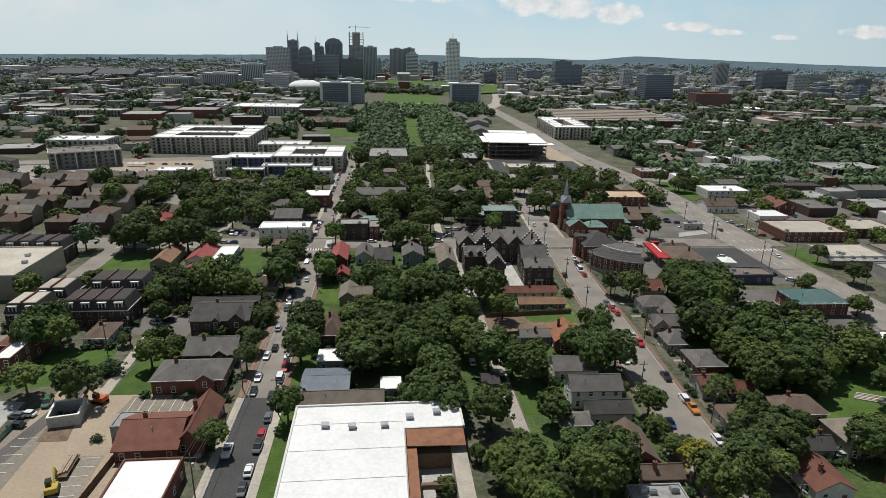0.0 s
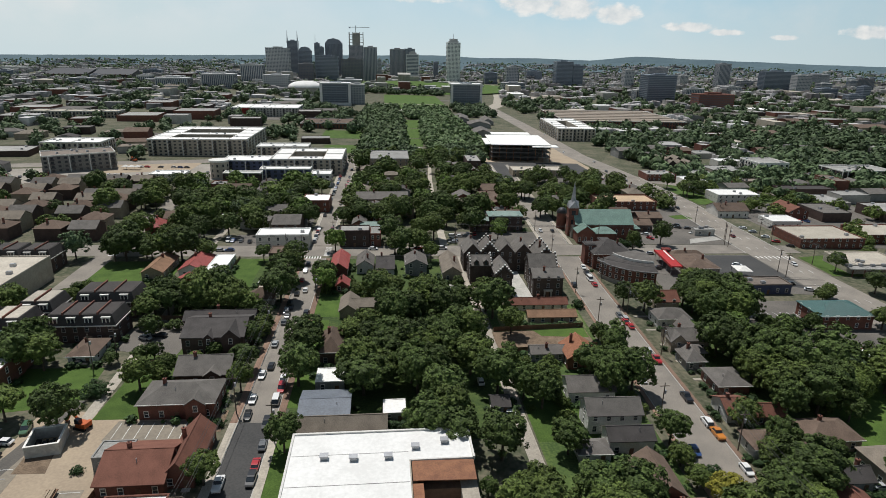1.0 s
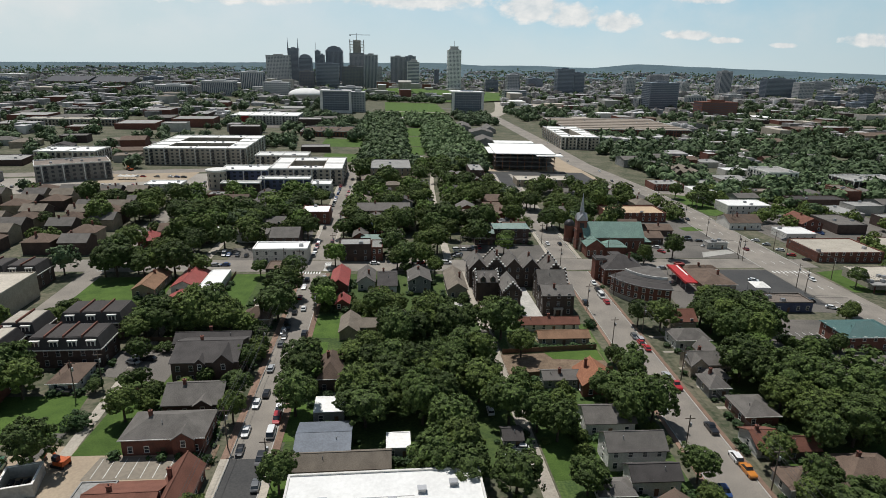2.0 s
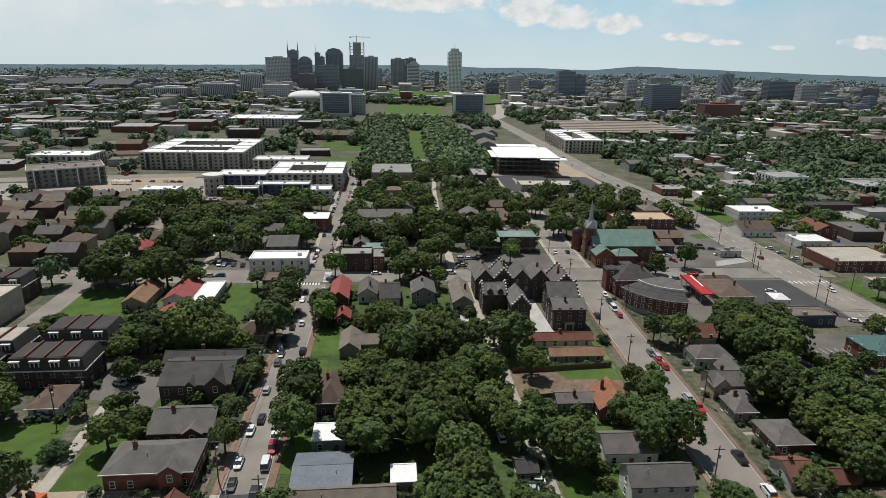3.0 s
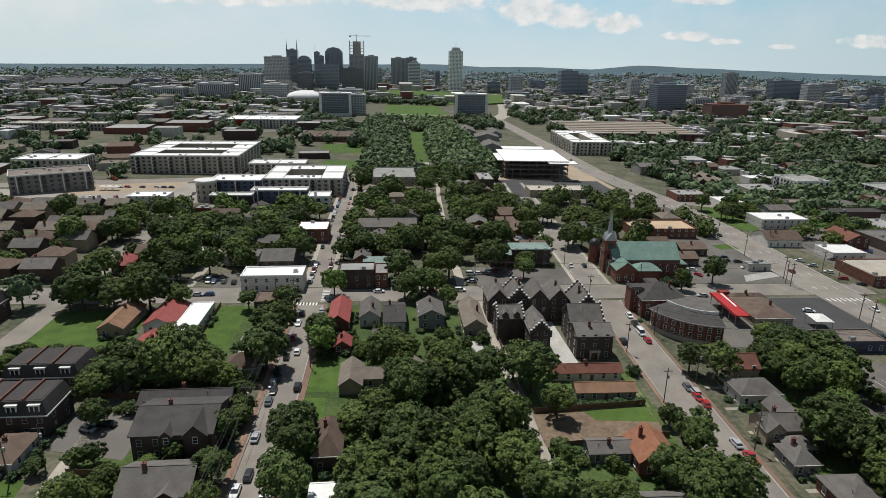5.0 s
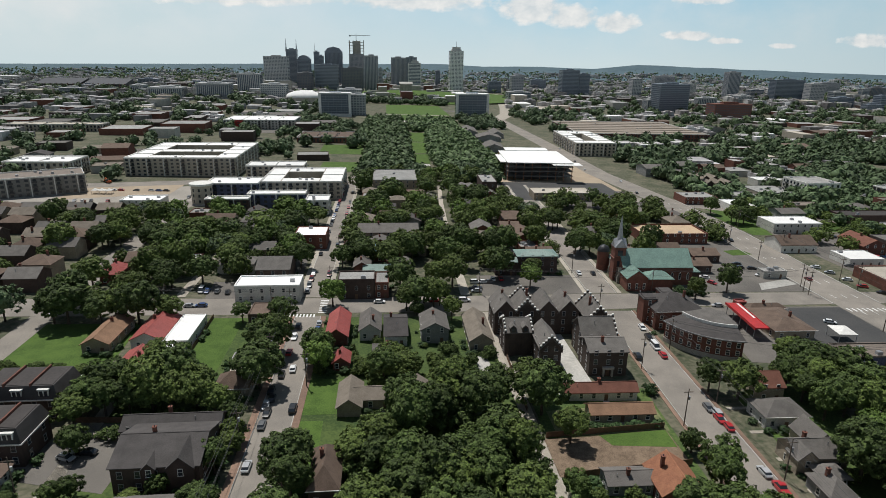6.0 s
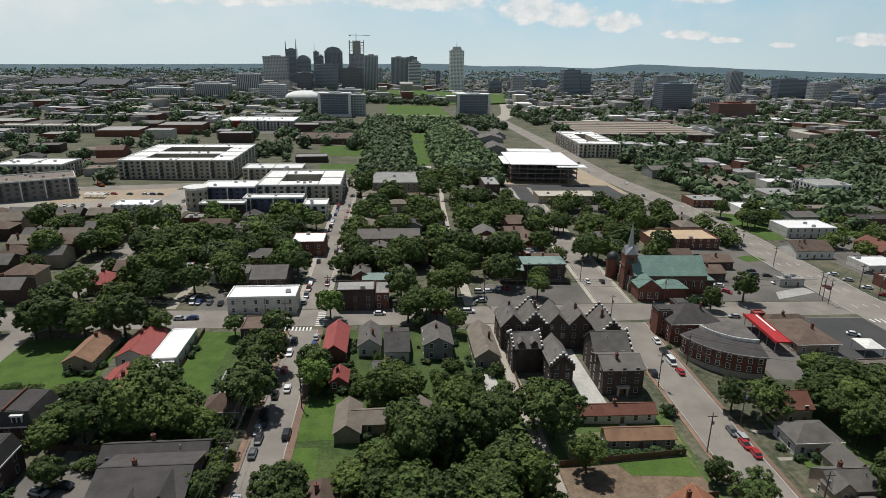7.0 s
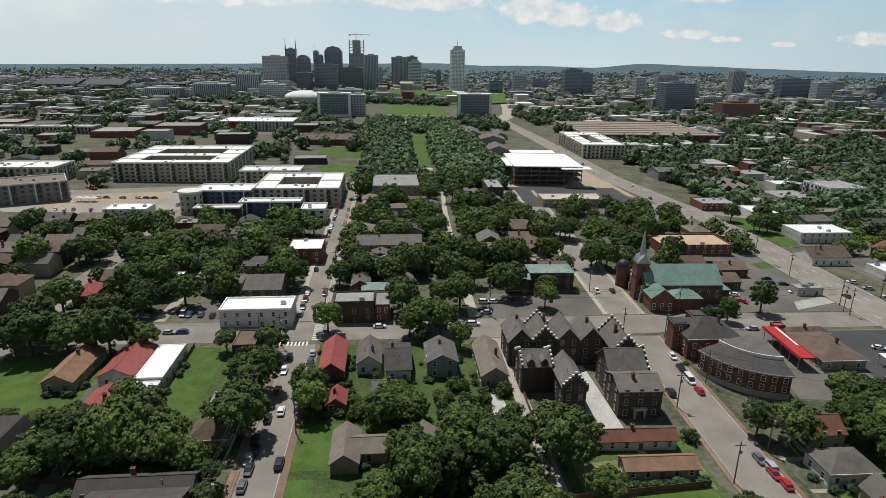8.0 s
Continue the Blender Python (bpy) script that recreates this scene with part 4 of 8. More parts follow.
tree(7.8, 162.0, 6.0)
tree(13.3, 167.1, 5.8)
tree(9.3, 139.3, 5.9)
tree(15.8, 135.9, 5.5)
tree(15.4, 142.6, 5.8)
tree(62.8, 158.1, 5.4)
tree(70.2, 160.2, 6.0)
tree(64.6, 164.0, 6.0)
tree(18.1, 216.8, 5.5)
tree(12.6, 213.2, 5.1)
tree(19.3, 210.2, 6.0)
tree(14.5, 287.6, 5.8)
tree(11.2, 293.3, 5.4)
tree(7.6, 287.5, 5.5)
tree(35.1, 102.4, 4.8)
tree(29.5, 104.0, 5.6)
tree(31.0, 97.0, 5.0)
tree(-66.1, 363.2, 5.6)
tree(-71.3, 359.1, 5.4)
tree(-64.9, 356.8, 5.1)
tree(116.5, 222.5, 5.5)
tree(117.1, 215.6, 5.6)
tree(121.9, 220.4, 5.6)
tree(-100.6, 280.7, 4.9)
tree(-107.4, 280.0, 5.2)
tree(-103.2, 275.0, 4.9)
tree(217.0, 419.8, 4.9)
tree(223.2, 421.9, 5.6)
tree(217.2, 425.6, 5.1)
tree(98.0, 408.3, 5.3)
tree(93.2, 410.7, 5.7)
tree(93.8, 403.4, 5.3)
tree(-25.2, 182.3, 4.9)
tree(-26.4, 187.8, 6.6, tone="deep")
tree(24.7, 361.9, 4.7)
tree(19.2, 362.9, 4.7)
tree(19.7, 356.8, 5.0)
tree(-11.9, 191.8, 4.7)
tree(-6.8, 189.2, 4.6)
tree(-6.7, 195.8, 4.8)
tree(126.1, 154.3, 4.6)
tree(131.3, 150.2, 5.0)
tree(132.1, 156.0, 5.2)
tree(31.0, 115.6, 4.6)
tree(25.9, 111.7, 4.9)
tree(31.5, 109.6, 5.3)
tree(41.7, 152.9, 5.3)
tree(43.5, 158.5, 4.9)
tree(37.4, 157.2, 4.6)
tree(1.1, 231.1, 5.0)
tree(-2.6, 236.1, 4.6)
tree(-5.0, 230.9, 5.2)
tree(108.0, 161.9, 5.0)
tree(114.1, 160.3, 4.9)
tree(112.4, 165.7, 4.7)
tree(117.2, 182.7, 4.5)
tree(115.7, 188.3, 5.2)
tree(111.6, 183.6, 4.8)
tree(-114.5, 276, 7.5)
tree(-95.4, 277, 7.0)
tree(-91.7, 234.0, 3.3)
tree(-73.3, 243.5, 4.4)
tree(-66.9, 221.0, 7.5)
tree(-62.2, 225.3, 7.5)
tree(-49.3, 214.9, 4.9)
tree(-81.3, 224.0, 5.0)
tree(-76.2, 223.7, 3.5)
tree(-55.3, 275.9, 3.6)
tree(-42.3, 246.9, 6.0)
tree(-119.6, 307, 6.6)
tree(-155.0, 356.9, 7.5)
tree(-150.2, 335.4, 5.3)
tree(-91.8, 306, 4.2)
tree(126.5, 227.1, 7.5)
tree(134.2, 220.6, 7.5)
tree(116.6, 171.8, 7.0)
tree(124.9, 161.5, 7.5)
tree(135.7, 163.1, 7.5)
tree(134.6, 153.9, 4.7)
tree(151.4, 161.9, 7.5)
tree(92.1, 140.1, 4.0)
tree(94.8, 128.1, 4.6)
tree(93.9, 116.1, 7.0)
tree(120.0, 117.1, 5.8)
tree(182.6, 199.2, 4.3)
tree(174.9, 221.5, 3.6)
tree(144.0, 197.1, 3.2)
tree(107.0, 180.5, 7.5)
tree(111.0, 175.5, 6.0, tone="deep")
tree(119.5, 170.0, 6.8)
tree(122.5, 176.5, 5.5)
tree(127.5, 203.0, 6.4)
tree(117.0, 206.0, 5.2)
tree(71.9, 193.6, 3.1)
tree(214.8, 447.0, 5.5)
tree(230.5, 440.0, 6.0)
tree(234.0, 431.0, 5.0)
tree(82.4, 110.4, 4.4)
tree(88.5, 108.2, 4.4)
tree(87.0, 113.4, 4.6)



def copse(name, spots, label, material="leaf_far", near=False):
    """A far stand of trees that nobody could count, as one mesh."""
    parts_v, parts_f, base = [], [], 0
    for x, y, r, h, *lift_ in spots:
        z0 = lift_[0] if lift_ else gz(x)
        bank = NEAR_TEMPLATES if near else FAR_TEMPLATES if y < 1900 else DISTANT_TEMPLATES
        me = bank[(int(x * 7 + y * 3)) % len(bank)]
        v, f = me
        t = (x * 13.7 + y * 7.1) % 6.28
        c, s = math.cos(t), math.sin(t)
        q = np.empty_like(v)
        q[:, 0], q[:, 1], q[:, 2] = x + r * (v[:, 0] * c - v[:, 1] * s), y + r * (v[:, 0] * s + v[:, 1] * c), z0 + h * 0.55 + h * 0.62 * v[:, 2]
        parts_v.append(q), parts_f.append(f + base)
        base += len(v)
    if not parts_v:
        return None
    vv, ff = np.concatenate(parts_v), np.concatenate(parts_f)
    me = bpy.data.meshes.new(name)
    me.vertices.add(len(vv)), me.loops.add(ff.size), me.polygons.add(len(ff))
    me.vertices.foreach_set("co", vv.ravel())
    me.loops.foreach_set("vertex_index", ff.ravel())
    me.polygons.foreach_set("loop_start", np.arange(0, ff.size, 3))
    me.materials.append(MATS[material])
    me.update(calc_edges=True)
    me.validate()
    return tagged(new(name, me), label, "trees", "", "stuff")


def far_template(lobes):
    vs, fs, base = [], [], 0
    for i in range(lobes):
        t = nrng.uniform(0, 6.28)
        z = nrng.uniform(-0.6, 0.6)
        rad = nrng.uniform(0.15, 0.6)
        bm = bmesh.new()
        bmesh.ops.create_icosphere(bm, subdivisions=1, radius=1)
        v = np.array([q.co[:] for q in bm.verts])
        f = np.array([[q.index for q in p.verts] for p in bm.faces])
        bm.free()
        v = v * (nrng.uniform(0.3, 0.5) * (1 + 0.28 * nrng.normal(size=len(v))))[:, None] + np.array((rad * math.cos(t), rad * math.sin(t), z))
        vs.append(v), fs.append(f + base)
        base += len(v)
    return np.concatenate(vs), np.concatenate(fs)


def mesh_arrays(me):
    return np.array([q.co[:] for q in me.vertices]), np.array([list(q.vertices) for q in me.polygons])


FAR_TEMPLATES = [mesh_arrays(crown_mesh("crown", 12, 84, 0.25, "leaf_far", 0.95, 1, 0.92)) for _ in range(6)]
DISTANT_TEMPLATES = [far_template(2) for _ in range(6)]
NEAR_TEMPLATES = []
for me_ in SMALL[:3]:
    NEAR_TEMPLATES.append(mesh_arrays(me_))

# ---- far towers ----
FINISH = {"tower_white": "white stone", "tower_pale": "pale stone", "tower_grey": "grey", "tower_brown": "brown", "tower_dark": "dark glass", "brick_red": "red brick"}


def facade(w, h, style):
    """Window panes of one face, in its plane, set proud of it: x along, z up."""
    b = []
    floors = max(3, int(h / 3.9))
    fh = h / floors
    bays = max(3, int(w / 4.2))
    bw = w / bays
    for i in range(floors):
        z = i * fh + fh * 0.28
        if style == "bands":
            b.append((-w / 2 + 0.4, w / 2 - 0.4, -0.15, 0.0, z, z + fh * 0.62))
        elif style == "curtain":
            b += [(-w / 2 + k * bw + 0.25, -w / 2 + (k + 1) * bw - 0.25, -0.2, 0.0, z - fh * 0.1, z + fh * 0.66) for k in range(bays)]
        elif style == "grid":
            b += [(-w / 2 + k * bw + bw * 0.22, -w / 2 + (k + 1) * bw - bw * 0.22, -0.15, 0.0, z, z + fh * 0.5) for k in range(bays)]
    if style == "ribs":
        b = [(-w / 2 + k * bw + bw * 0.25, -w / 2 + (k + 1) * bw - bw * 0.25, -0.2, 0.0, fh, h - fh * 0.6) for k in range(bays)]
    return boxes(b)


def tower(name, x, y, w, d, h, style, body, base=0.0):
    ob = thing(name, x, y, f"distant {FINISH[body]} {name.replace('_', ' ')} with rows of windows", "tower" if "tower" in name else "building", "city skyline", z=base)
    part("wall", boxes([(-w / 2, w / 2, -d / 2, d / 2, -8, h)]), body, ob)
    part("roof", boxes([(-w / 2 - 0.3, w / 2 + 0.3, -d / 2 - 0.3, d / 2 + 0.3, h, h + 1.2), (-w / 5, w / 5, -d / 5, d / 5, h + 1.2, h + 4.5)]), body, ob)
    for rz, ww, off in ((0, w, d / 2), (90 if x < 30 else -90, d, w / 2)):
        f = part("window_front", facade(ww * 0.96, h, style), "tower_glass", ob, at=pose(0, 0, 0, 0, 0, rz) @ pose(0, -off, 0))
        f["kind"] = "stuff"
    return ob


tower('office_tower', -323, 2022, 69.5, 45, 93.4, 'grid', 'tower_pale')
tower('office_tower', -343, 1720, 56.7, 40, 49.5, 'ribs', 'tower_pale')
tower('office_block', -249, 1520, 56.7, 40, 32.6, 'grid', 'tower_pale')
tower('twin_spire_tower', -317, 2318, 36.7, 35, 119.1, 'bands', 'tower_dark')
tower('round_top_tower', -258, 2168, 41.0, 35, 87.9, 'bands', 'tower_dark')
tower('office_tower', -214, 1818, 39.7, 35, 53.0, 'grid', 'tower_brown')
tower('office_tower', -227, 2265, 17.2, 30, 113.2, 'bands', 'tower_dark')
tower('office_tower', -212, 2265, 15.3, 30, 100.8, 'bands', 'tower_dark')
tower('pointed_tower', -177, 2370, 61.1, 40, 116.3, 'ribs', 'tower_dark')
tower('office_tower', -164, 1918, 66.4, 35, 74.9, 'bands', 'tower_dark')
tower('unfinished_tower', -92, 2268, 50.2, 35, 110.6, 'grid', 'tower_grey')
tower('office_tower', -91, 1918, 62.1, 35, 68.7, 'grid', 'tower_brown')
tower('office_tower', -38, 2018, 41.3, 35, 105.1, 'ribs', 'tower_grey')
tower('office_tower', -10, 2012, 12.2, 25, 69.5, 'grid', 'tower_grey')
tower('office_tower', 49, 2168, 48.6, 35, 103.0, 'ribs', 'tower_grey')
tower('office_tower', 92, 2168, 34.7, 35, 105.4, 'ribs', 'tower_dark')
tower('stepped_tower', 89, 1914, 36.5, 28, 88.2, 'bands', 'tower_white')
tower('high_tower', 224, 2020, 41.4, 40, 127.6, 'grid', 'tower_white')
for cx_, cy_, cw_, ch_ in ((153, 1166, 54.1, 38.9), (-84, 1136, 49.5, 35.4)):
    ct = tower("court_building", cx_, cy_, cw_, 32, ch_, "curtain", "tower_dark")
    part("cornice", boxes([(-cw_ / 2 - 2, cw_ / 2 + 2, -18.5, 17, ch_ + 1.3, ch_ + 3.0)]), "tower_white", ct)
    for k_ in (-1, 1):
        part("corner_pier", boxes([(k_ * cw_ / 2 - 2.2, k_ * cw_ / 2 + 2.2, -17.5, -15.2, -6, ch_ + 1.2)]), "tower_white", ct)
    part("plinth", boxes([(-cw_ / 2 - 3, cw_ / 2 + 3, -19, -16.3, -6, 4.5)]), "tower_white", ct)
tower('office_block', -47, 1165, 25.6, 30, 34.0, 'grid', 'tower_pale')
tower('office_block', -68, 1315, 44.6, 30, 35.5, 'grid', 'tower_pale')
tower('office_tower', 557, 1920, 52.4, 40, 78.9, 'bands', 'tower_dark')
tower('office_tower', 600, 1920, 31.6, 40, 68.1, 'bands', 'tower_dark')
tower('office_tower', 352, 1715, 32.3, 30, 64.2, 'grid', 'tower_grey')
tower('office_tower', 619, 1372, 66.4, 45, 58.5, 'bands', 'tower_dark')
tower('brick_office_block', 668, 1218, 74.4, 35, 27.2, 'grid', 'brick_red')
tower('office_tower', 1131, 2015, 40.7, 30, 79.2, 'ribs', 'tower_grey')
tower('office_block', 1259, 1918, 97.8, 35, 59.1, 'bands', 'tower_dark')
tower('office_block', -484, 1522, 72.1, 45, 21.9, 'ribs', 'tower_pale')
tower('office_block', -381, 1522, 71.8, 45, 31.9, 'ribs', 'tower_pale')
tower('office_block', 765, 1915, 30.4, 30, 57.2, 'grid', 'tower_pale')
tower('office_block', 1037, 2315, 76.8, 30, 58.2, 'grid', 'tower_grey')
tower('office_block', 1204, 1715, 44.1, 30, 53.6, 'grid', 'tower_pale')
tower('office_block', 1690, 2320, 92.8, 40, 42.5, 'grid', 'tower_grey')
tower('office_tower', 210, 2512, 17.8, 25, 60.5, 'bands', 'tower_dark')

# ---- crowns and spires of the skyline ----
sk = thing("tower_spire", -336, 2318, "slender dark steel spire on a dark tower", "spire", "twin spires", z=113)
part("mast", join(cylinder(3.0, 1.6, 0, 16, 8), cylinder(1.6, 0.3, 16, 42, 8)), "tower_dark", sk)
copy_thing(sk, pose(-301, 2318, gz(-301) + 113))
sp = thing("rooftop_mast", -233, 2265, "thin grey rooftop antenna mast", "mast", z=113)
part("mast", cylinder(0.7, 0.3, 0, 30, 6), "metal_grey", sp)
cap = thing("stepped_penthouse", 224, 2020, "pale stepped crown on a tall tower", "penthouse", z=128.8)
part("wall", boxes([(-12, 12, -12, 12, 0, 11), (-15, 15, -14, 14, 0, 4)]), "tower_pale", cap)
part("mast", cylinder(0.8, 0.4, 11, 27, 6), "metal_grey", cap)
pt = thing("stepped_penthouse", -177, 2370, "dark pointed gabled tower top", "penthouse", z=117.5)
part("roof", ([(-30, -20, 0), (30, -20, 0), (30, 20, 0), (-30, 20, 0), (-20, -20, 12), (20, -20, 12), (20, 20, 12), (-20, 20, 12), (0, -20, 17), (0, 20, 17)], [(0, 1, 5, 8, 4), (3, 7, 9, 6, 2), (1, 2, 6, 5), (0, 4, 7, 3), (4, 8, 9, 7), (8, 5, 6, 9)]), "tower_dark", pt)
rt = thing("stepped_penthouse", -258, 2168, "dark rounded tower top", "penthouse", z=89)
rv, rf_ = prism([(18 * math.cos(math.pi * k / 10), 12 * math.sin(math.pi * k / 10)) for k in range(11)], -16, 16)
part("roof", ([(x, z, y) for x, y, z in rv], [tuple(reversed(q)) for q in rf_]), "tower_dark", rt)
fr = thing("unfinished_floors", -92, 2268, "bare concrete floors of an unfinished tower", "building", z=111.8)
part("frame", boxes([(-24 + 12 * i, -22 + 12 * i, -14, -12, 0, 44 - 5 * (i % 2)) for i in range(5)] + [(-24 + 12 * i, -22 + 12 * i, 12, 14, 0, 44) for i in range(5)] + [(-25, 26, -15, 15, z, z + 1.2) for z in (9, 18, 27, 36)] + [(-12, 12, -10, 10, 0, 42)]), "concrete", fr)
cr = thing("tower_crane", -92, 2268, "tower crane on the unfinished tower", "crane", z=155)
part("mast", boxes([(-1, 1, -1, 1, 0, 22)]), "metal_grey", cr)
part("jib", boxes([(-24, 48, -0.8, 0.8, 16, 17.6), (-24, -18, -1.5, 1.5, 13, 16)]), "metal_grey", cr)
st = thing("stepped_penthouse", 90, 1914, "pale stepped top of a slim tower", "penthouse", z=89.4)
part("wall", boxes([(-11, 11, -10, 10, 0, 5), (-6, 6, -6, 6, 5, 9)]), "tower_pale", st)
# arena dome, capitol, stadium, raised highway
dm = thing("arena", -174, 1440, "low arena under a broad white dome", "arena")
part("wall", cylinder(38, 38, -6, 12, 40), "stone_pale", dm)
prof = [(38 * math.cos(a), 13.5 * math.sin(a) + 12) for a in [k * math.pi / 16 for k in range(9)]]
dv = [(r * math.cos(2 * math.pi * i / 40), r * math.sin(2 * math.pi * i / 40), z) for r, z in prof for i in range(40)]
part("dome", (dv, [(j * 40 + i, j * 40 + (i + 1) % 40, (j + 1) * 40 + (i + 1) % 40, (j + 1) * 40 + i) for j in range(8) for i in range(40)]), "membrane_white", dm)
ca = thing("capitol", 57, 1720, "pale stone capitol with columned portico on a hill", "capitol", z=15)
part("wall", boxes([(-16, 16, -12, 12, -12, 20), (-8, 8, -17, -12, -12, 20), (-17, 17, -13, 13, 20, 22)]), "stone_pale", ca)
for i in range(6):
    part("column", shared(("column",), lambda: cylinder(0.8, 0.7, 0, 17, 10), "stone_pale"), "", ca, at=pose(-7 + 2.8 * i, -18.2, 2))
part("roof", roof_gable(34, 26, 22, 4), "concrete", ca)
hill = new("hill", mesh_of("hill", [(57 + 330 * r * math.cos(a), 1800 + 330 * r * math.sin(a), 16.5 * math.cos(r * math.pi / 2) ** 2 - 1.5) for r in [k / 8 for k in range(9)] for a in [2 * math.pi * i / 32 for i in range(32)]], [(j * 32 + i, (j + 1) * 32 + i, (j + 1) * 32 + (i + 1) % 32, j * 32 + (i + 1) % 32) for j in range(8) for i in range(32)], "lawn"))
tagged(hill, "green grassy hill below the capitol", "hill", "", "structure")
for sx, sw in ((-905, 118), (-780, 112)):
    sd = thing("stadium_stand", sx, 1925, "dark steel stadium stand with stepped seats", "stadium", "stadium stands")
    part("seating", ([(-sw / 2, -25, -8), (sw / 2, -25, -8), (sw / 2, 40, -8), (-sw / 2, 40, -8), (-sw / 2, -25, 12), (sw / 2, -25, 12), (sw / 2, 40, 26), (-sw / 2, 40, 26)], [(0, 3, 2, 1), (4, 5, 6, 7), (0, 1, 5, 4), (1, 2, 6, 5), (2, 3, 7, 6), (3, 0, 4, 7)]), "metal_dark", sd)
    for z in (0, 6, 11.5):
        part("deck", boxes([(-sw / 2, sw / 2, -27.5, -24, z, z + 1.2)]), "concrete_dark", sd)
    for k in range(9):
        part("rib", boxes([(-sw / 2 + k * sw / 8 - 1, -sw / 2 + k * sw / 8 + 1, -27, -25, -8, 14)]), "brick_red", sd)
hw = thing("highway_bridge", -760, 1500, "long raised concrete highway on piers", "bridge", z=0)
part("deck", boxes([(-420, 230, -9, 9, -2.5, -0.8), (-420, 230, -9.4, -9, -0.8, 0.4), (-420, 230, 9, 9.4, -0.8, 0.4)]), "concrete", hw)
for k in range(16):
    part("pier", boxes([(-400 + k * 40 - 1.5, -400 + k * 40 + 1.5, -4, 4, -12, -2.5)]), "concrete", hw)


# ---- mid-rise blocks scattered over the far city ----
mrand = random.Random(17)
for k in range(40):
    mx, my = (mrand.uniform(330, 1700), mrand.uniform(1400, 2400)) if k % 3 else (mrand.uniform(-1100, -420), mrand.uniform(1500, 2300))
    tower("office_block", round(mx), round(my), round(mrand.uniform(20, 60)), round(mrand.uniform(18, 40)), round(mrand.uniform(12, 40 if k % 3 else 22)), mrand.choice(("grid", "bands", "ribs")), mrand.choice(("tower_pale", "tower_grey", "tower_brown", "tower_pale", "tower_dark")))


# ---- wooded ridges on the horizon ----
RIDGE, FOOT = 4560.0, 3300.0
CREST = (38, 38, 38, 39, 41, 44, 48, 52, 57, 63, 67, 70, 77, 65, 69, 61, 92, 81, 71, 62, 57, 55, 55)   # from -50 to 50 degrees off the y axis


def crest(a):
    k = max(0.0, min(len(CREST) - 1.001, (math.degrees(a) + 50) / 100 * (len(CREST) - 1)))
    j = int(k)
    q = (k - j) ** 2 * (3 - 2 * (k - j))
    return CREST[j] * (1 - q) + CREST[j + 1] * q + 2.6 * noise.noise((a * 60, 1, 0)) + 1.0 * noise.noise((a * 240, 1, 3))


def upland(x, y):
    """The ground's height far out, where it swells towards the wooded ridge."""
    r, a = math.hypot(x, y), math.atan2(x, max(y, 1.0))
    t = max(0.0, min(1.0, (r - FOOT) / (RIDGE - FOOT)))
    return gz(x) * (1 - t) + (crest(a) - 14) * t ** 1.8 + 5 * t * noise.noise((x / 260, y / 260, 2))


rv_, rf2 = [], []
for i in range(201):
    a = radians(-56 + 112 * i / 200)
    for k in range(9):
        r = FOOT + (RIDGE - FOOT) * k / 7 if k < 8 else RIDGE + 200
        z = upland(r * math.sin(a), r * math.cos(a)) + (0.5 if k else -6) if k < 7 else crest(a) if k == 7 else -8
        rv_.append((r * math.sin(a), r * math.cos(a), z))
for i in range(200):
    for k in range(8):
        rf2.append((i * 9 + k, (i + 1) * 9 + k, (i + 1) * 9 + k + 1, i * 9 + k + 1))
# the hills' blue is haze put into the base colour
tagged(new("hill", mesh_of("hill", rv_, rf2, "far_forest_haze")), "long wooded hills on the horizon, coloured blue for haze", "hill", "", "structure")

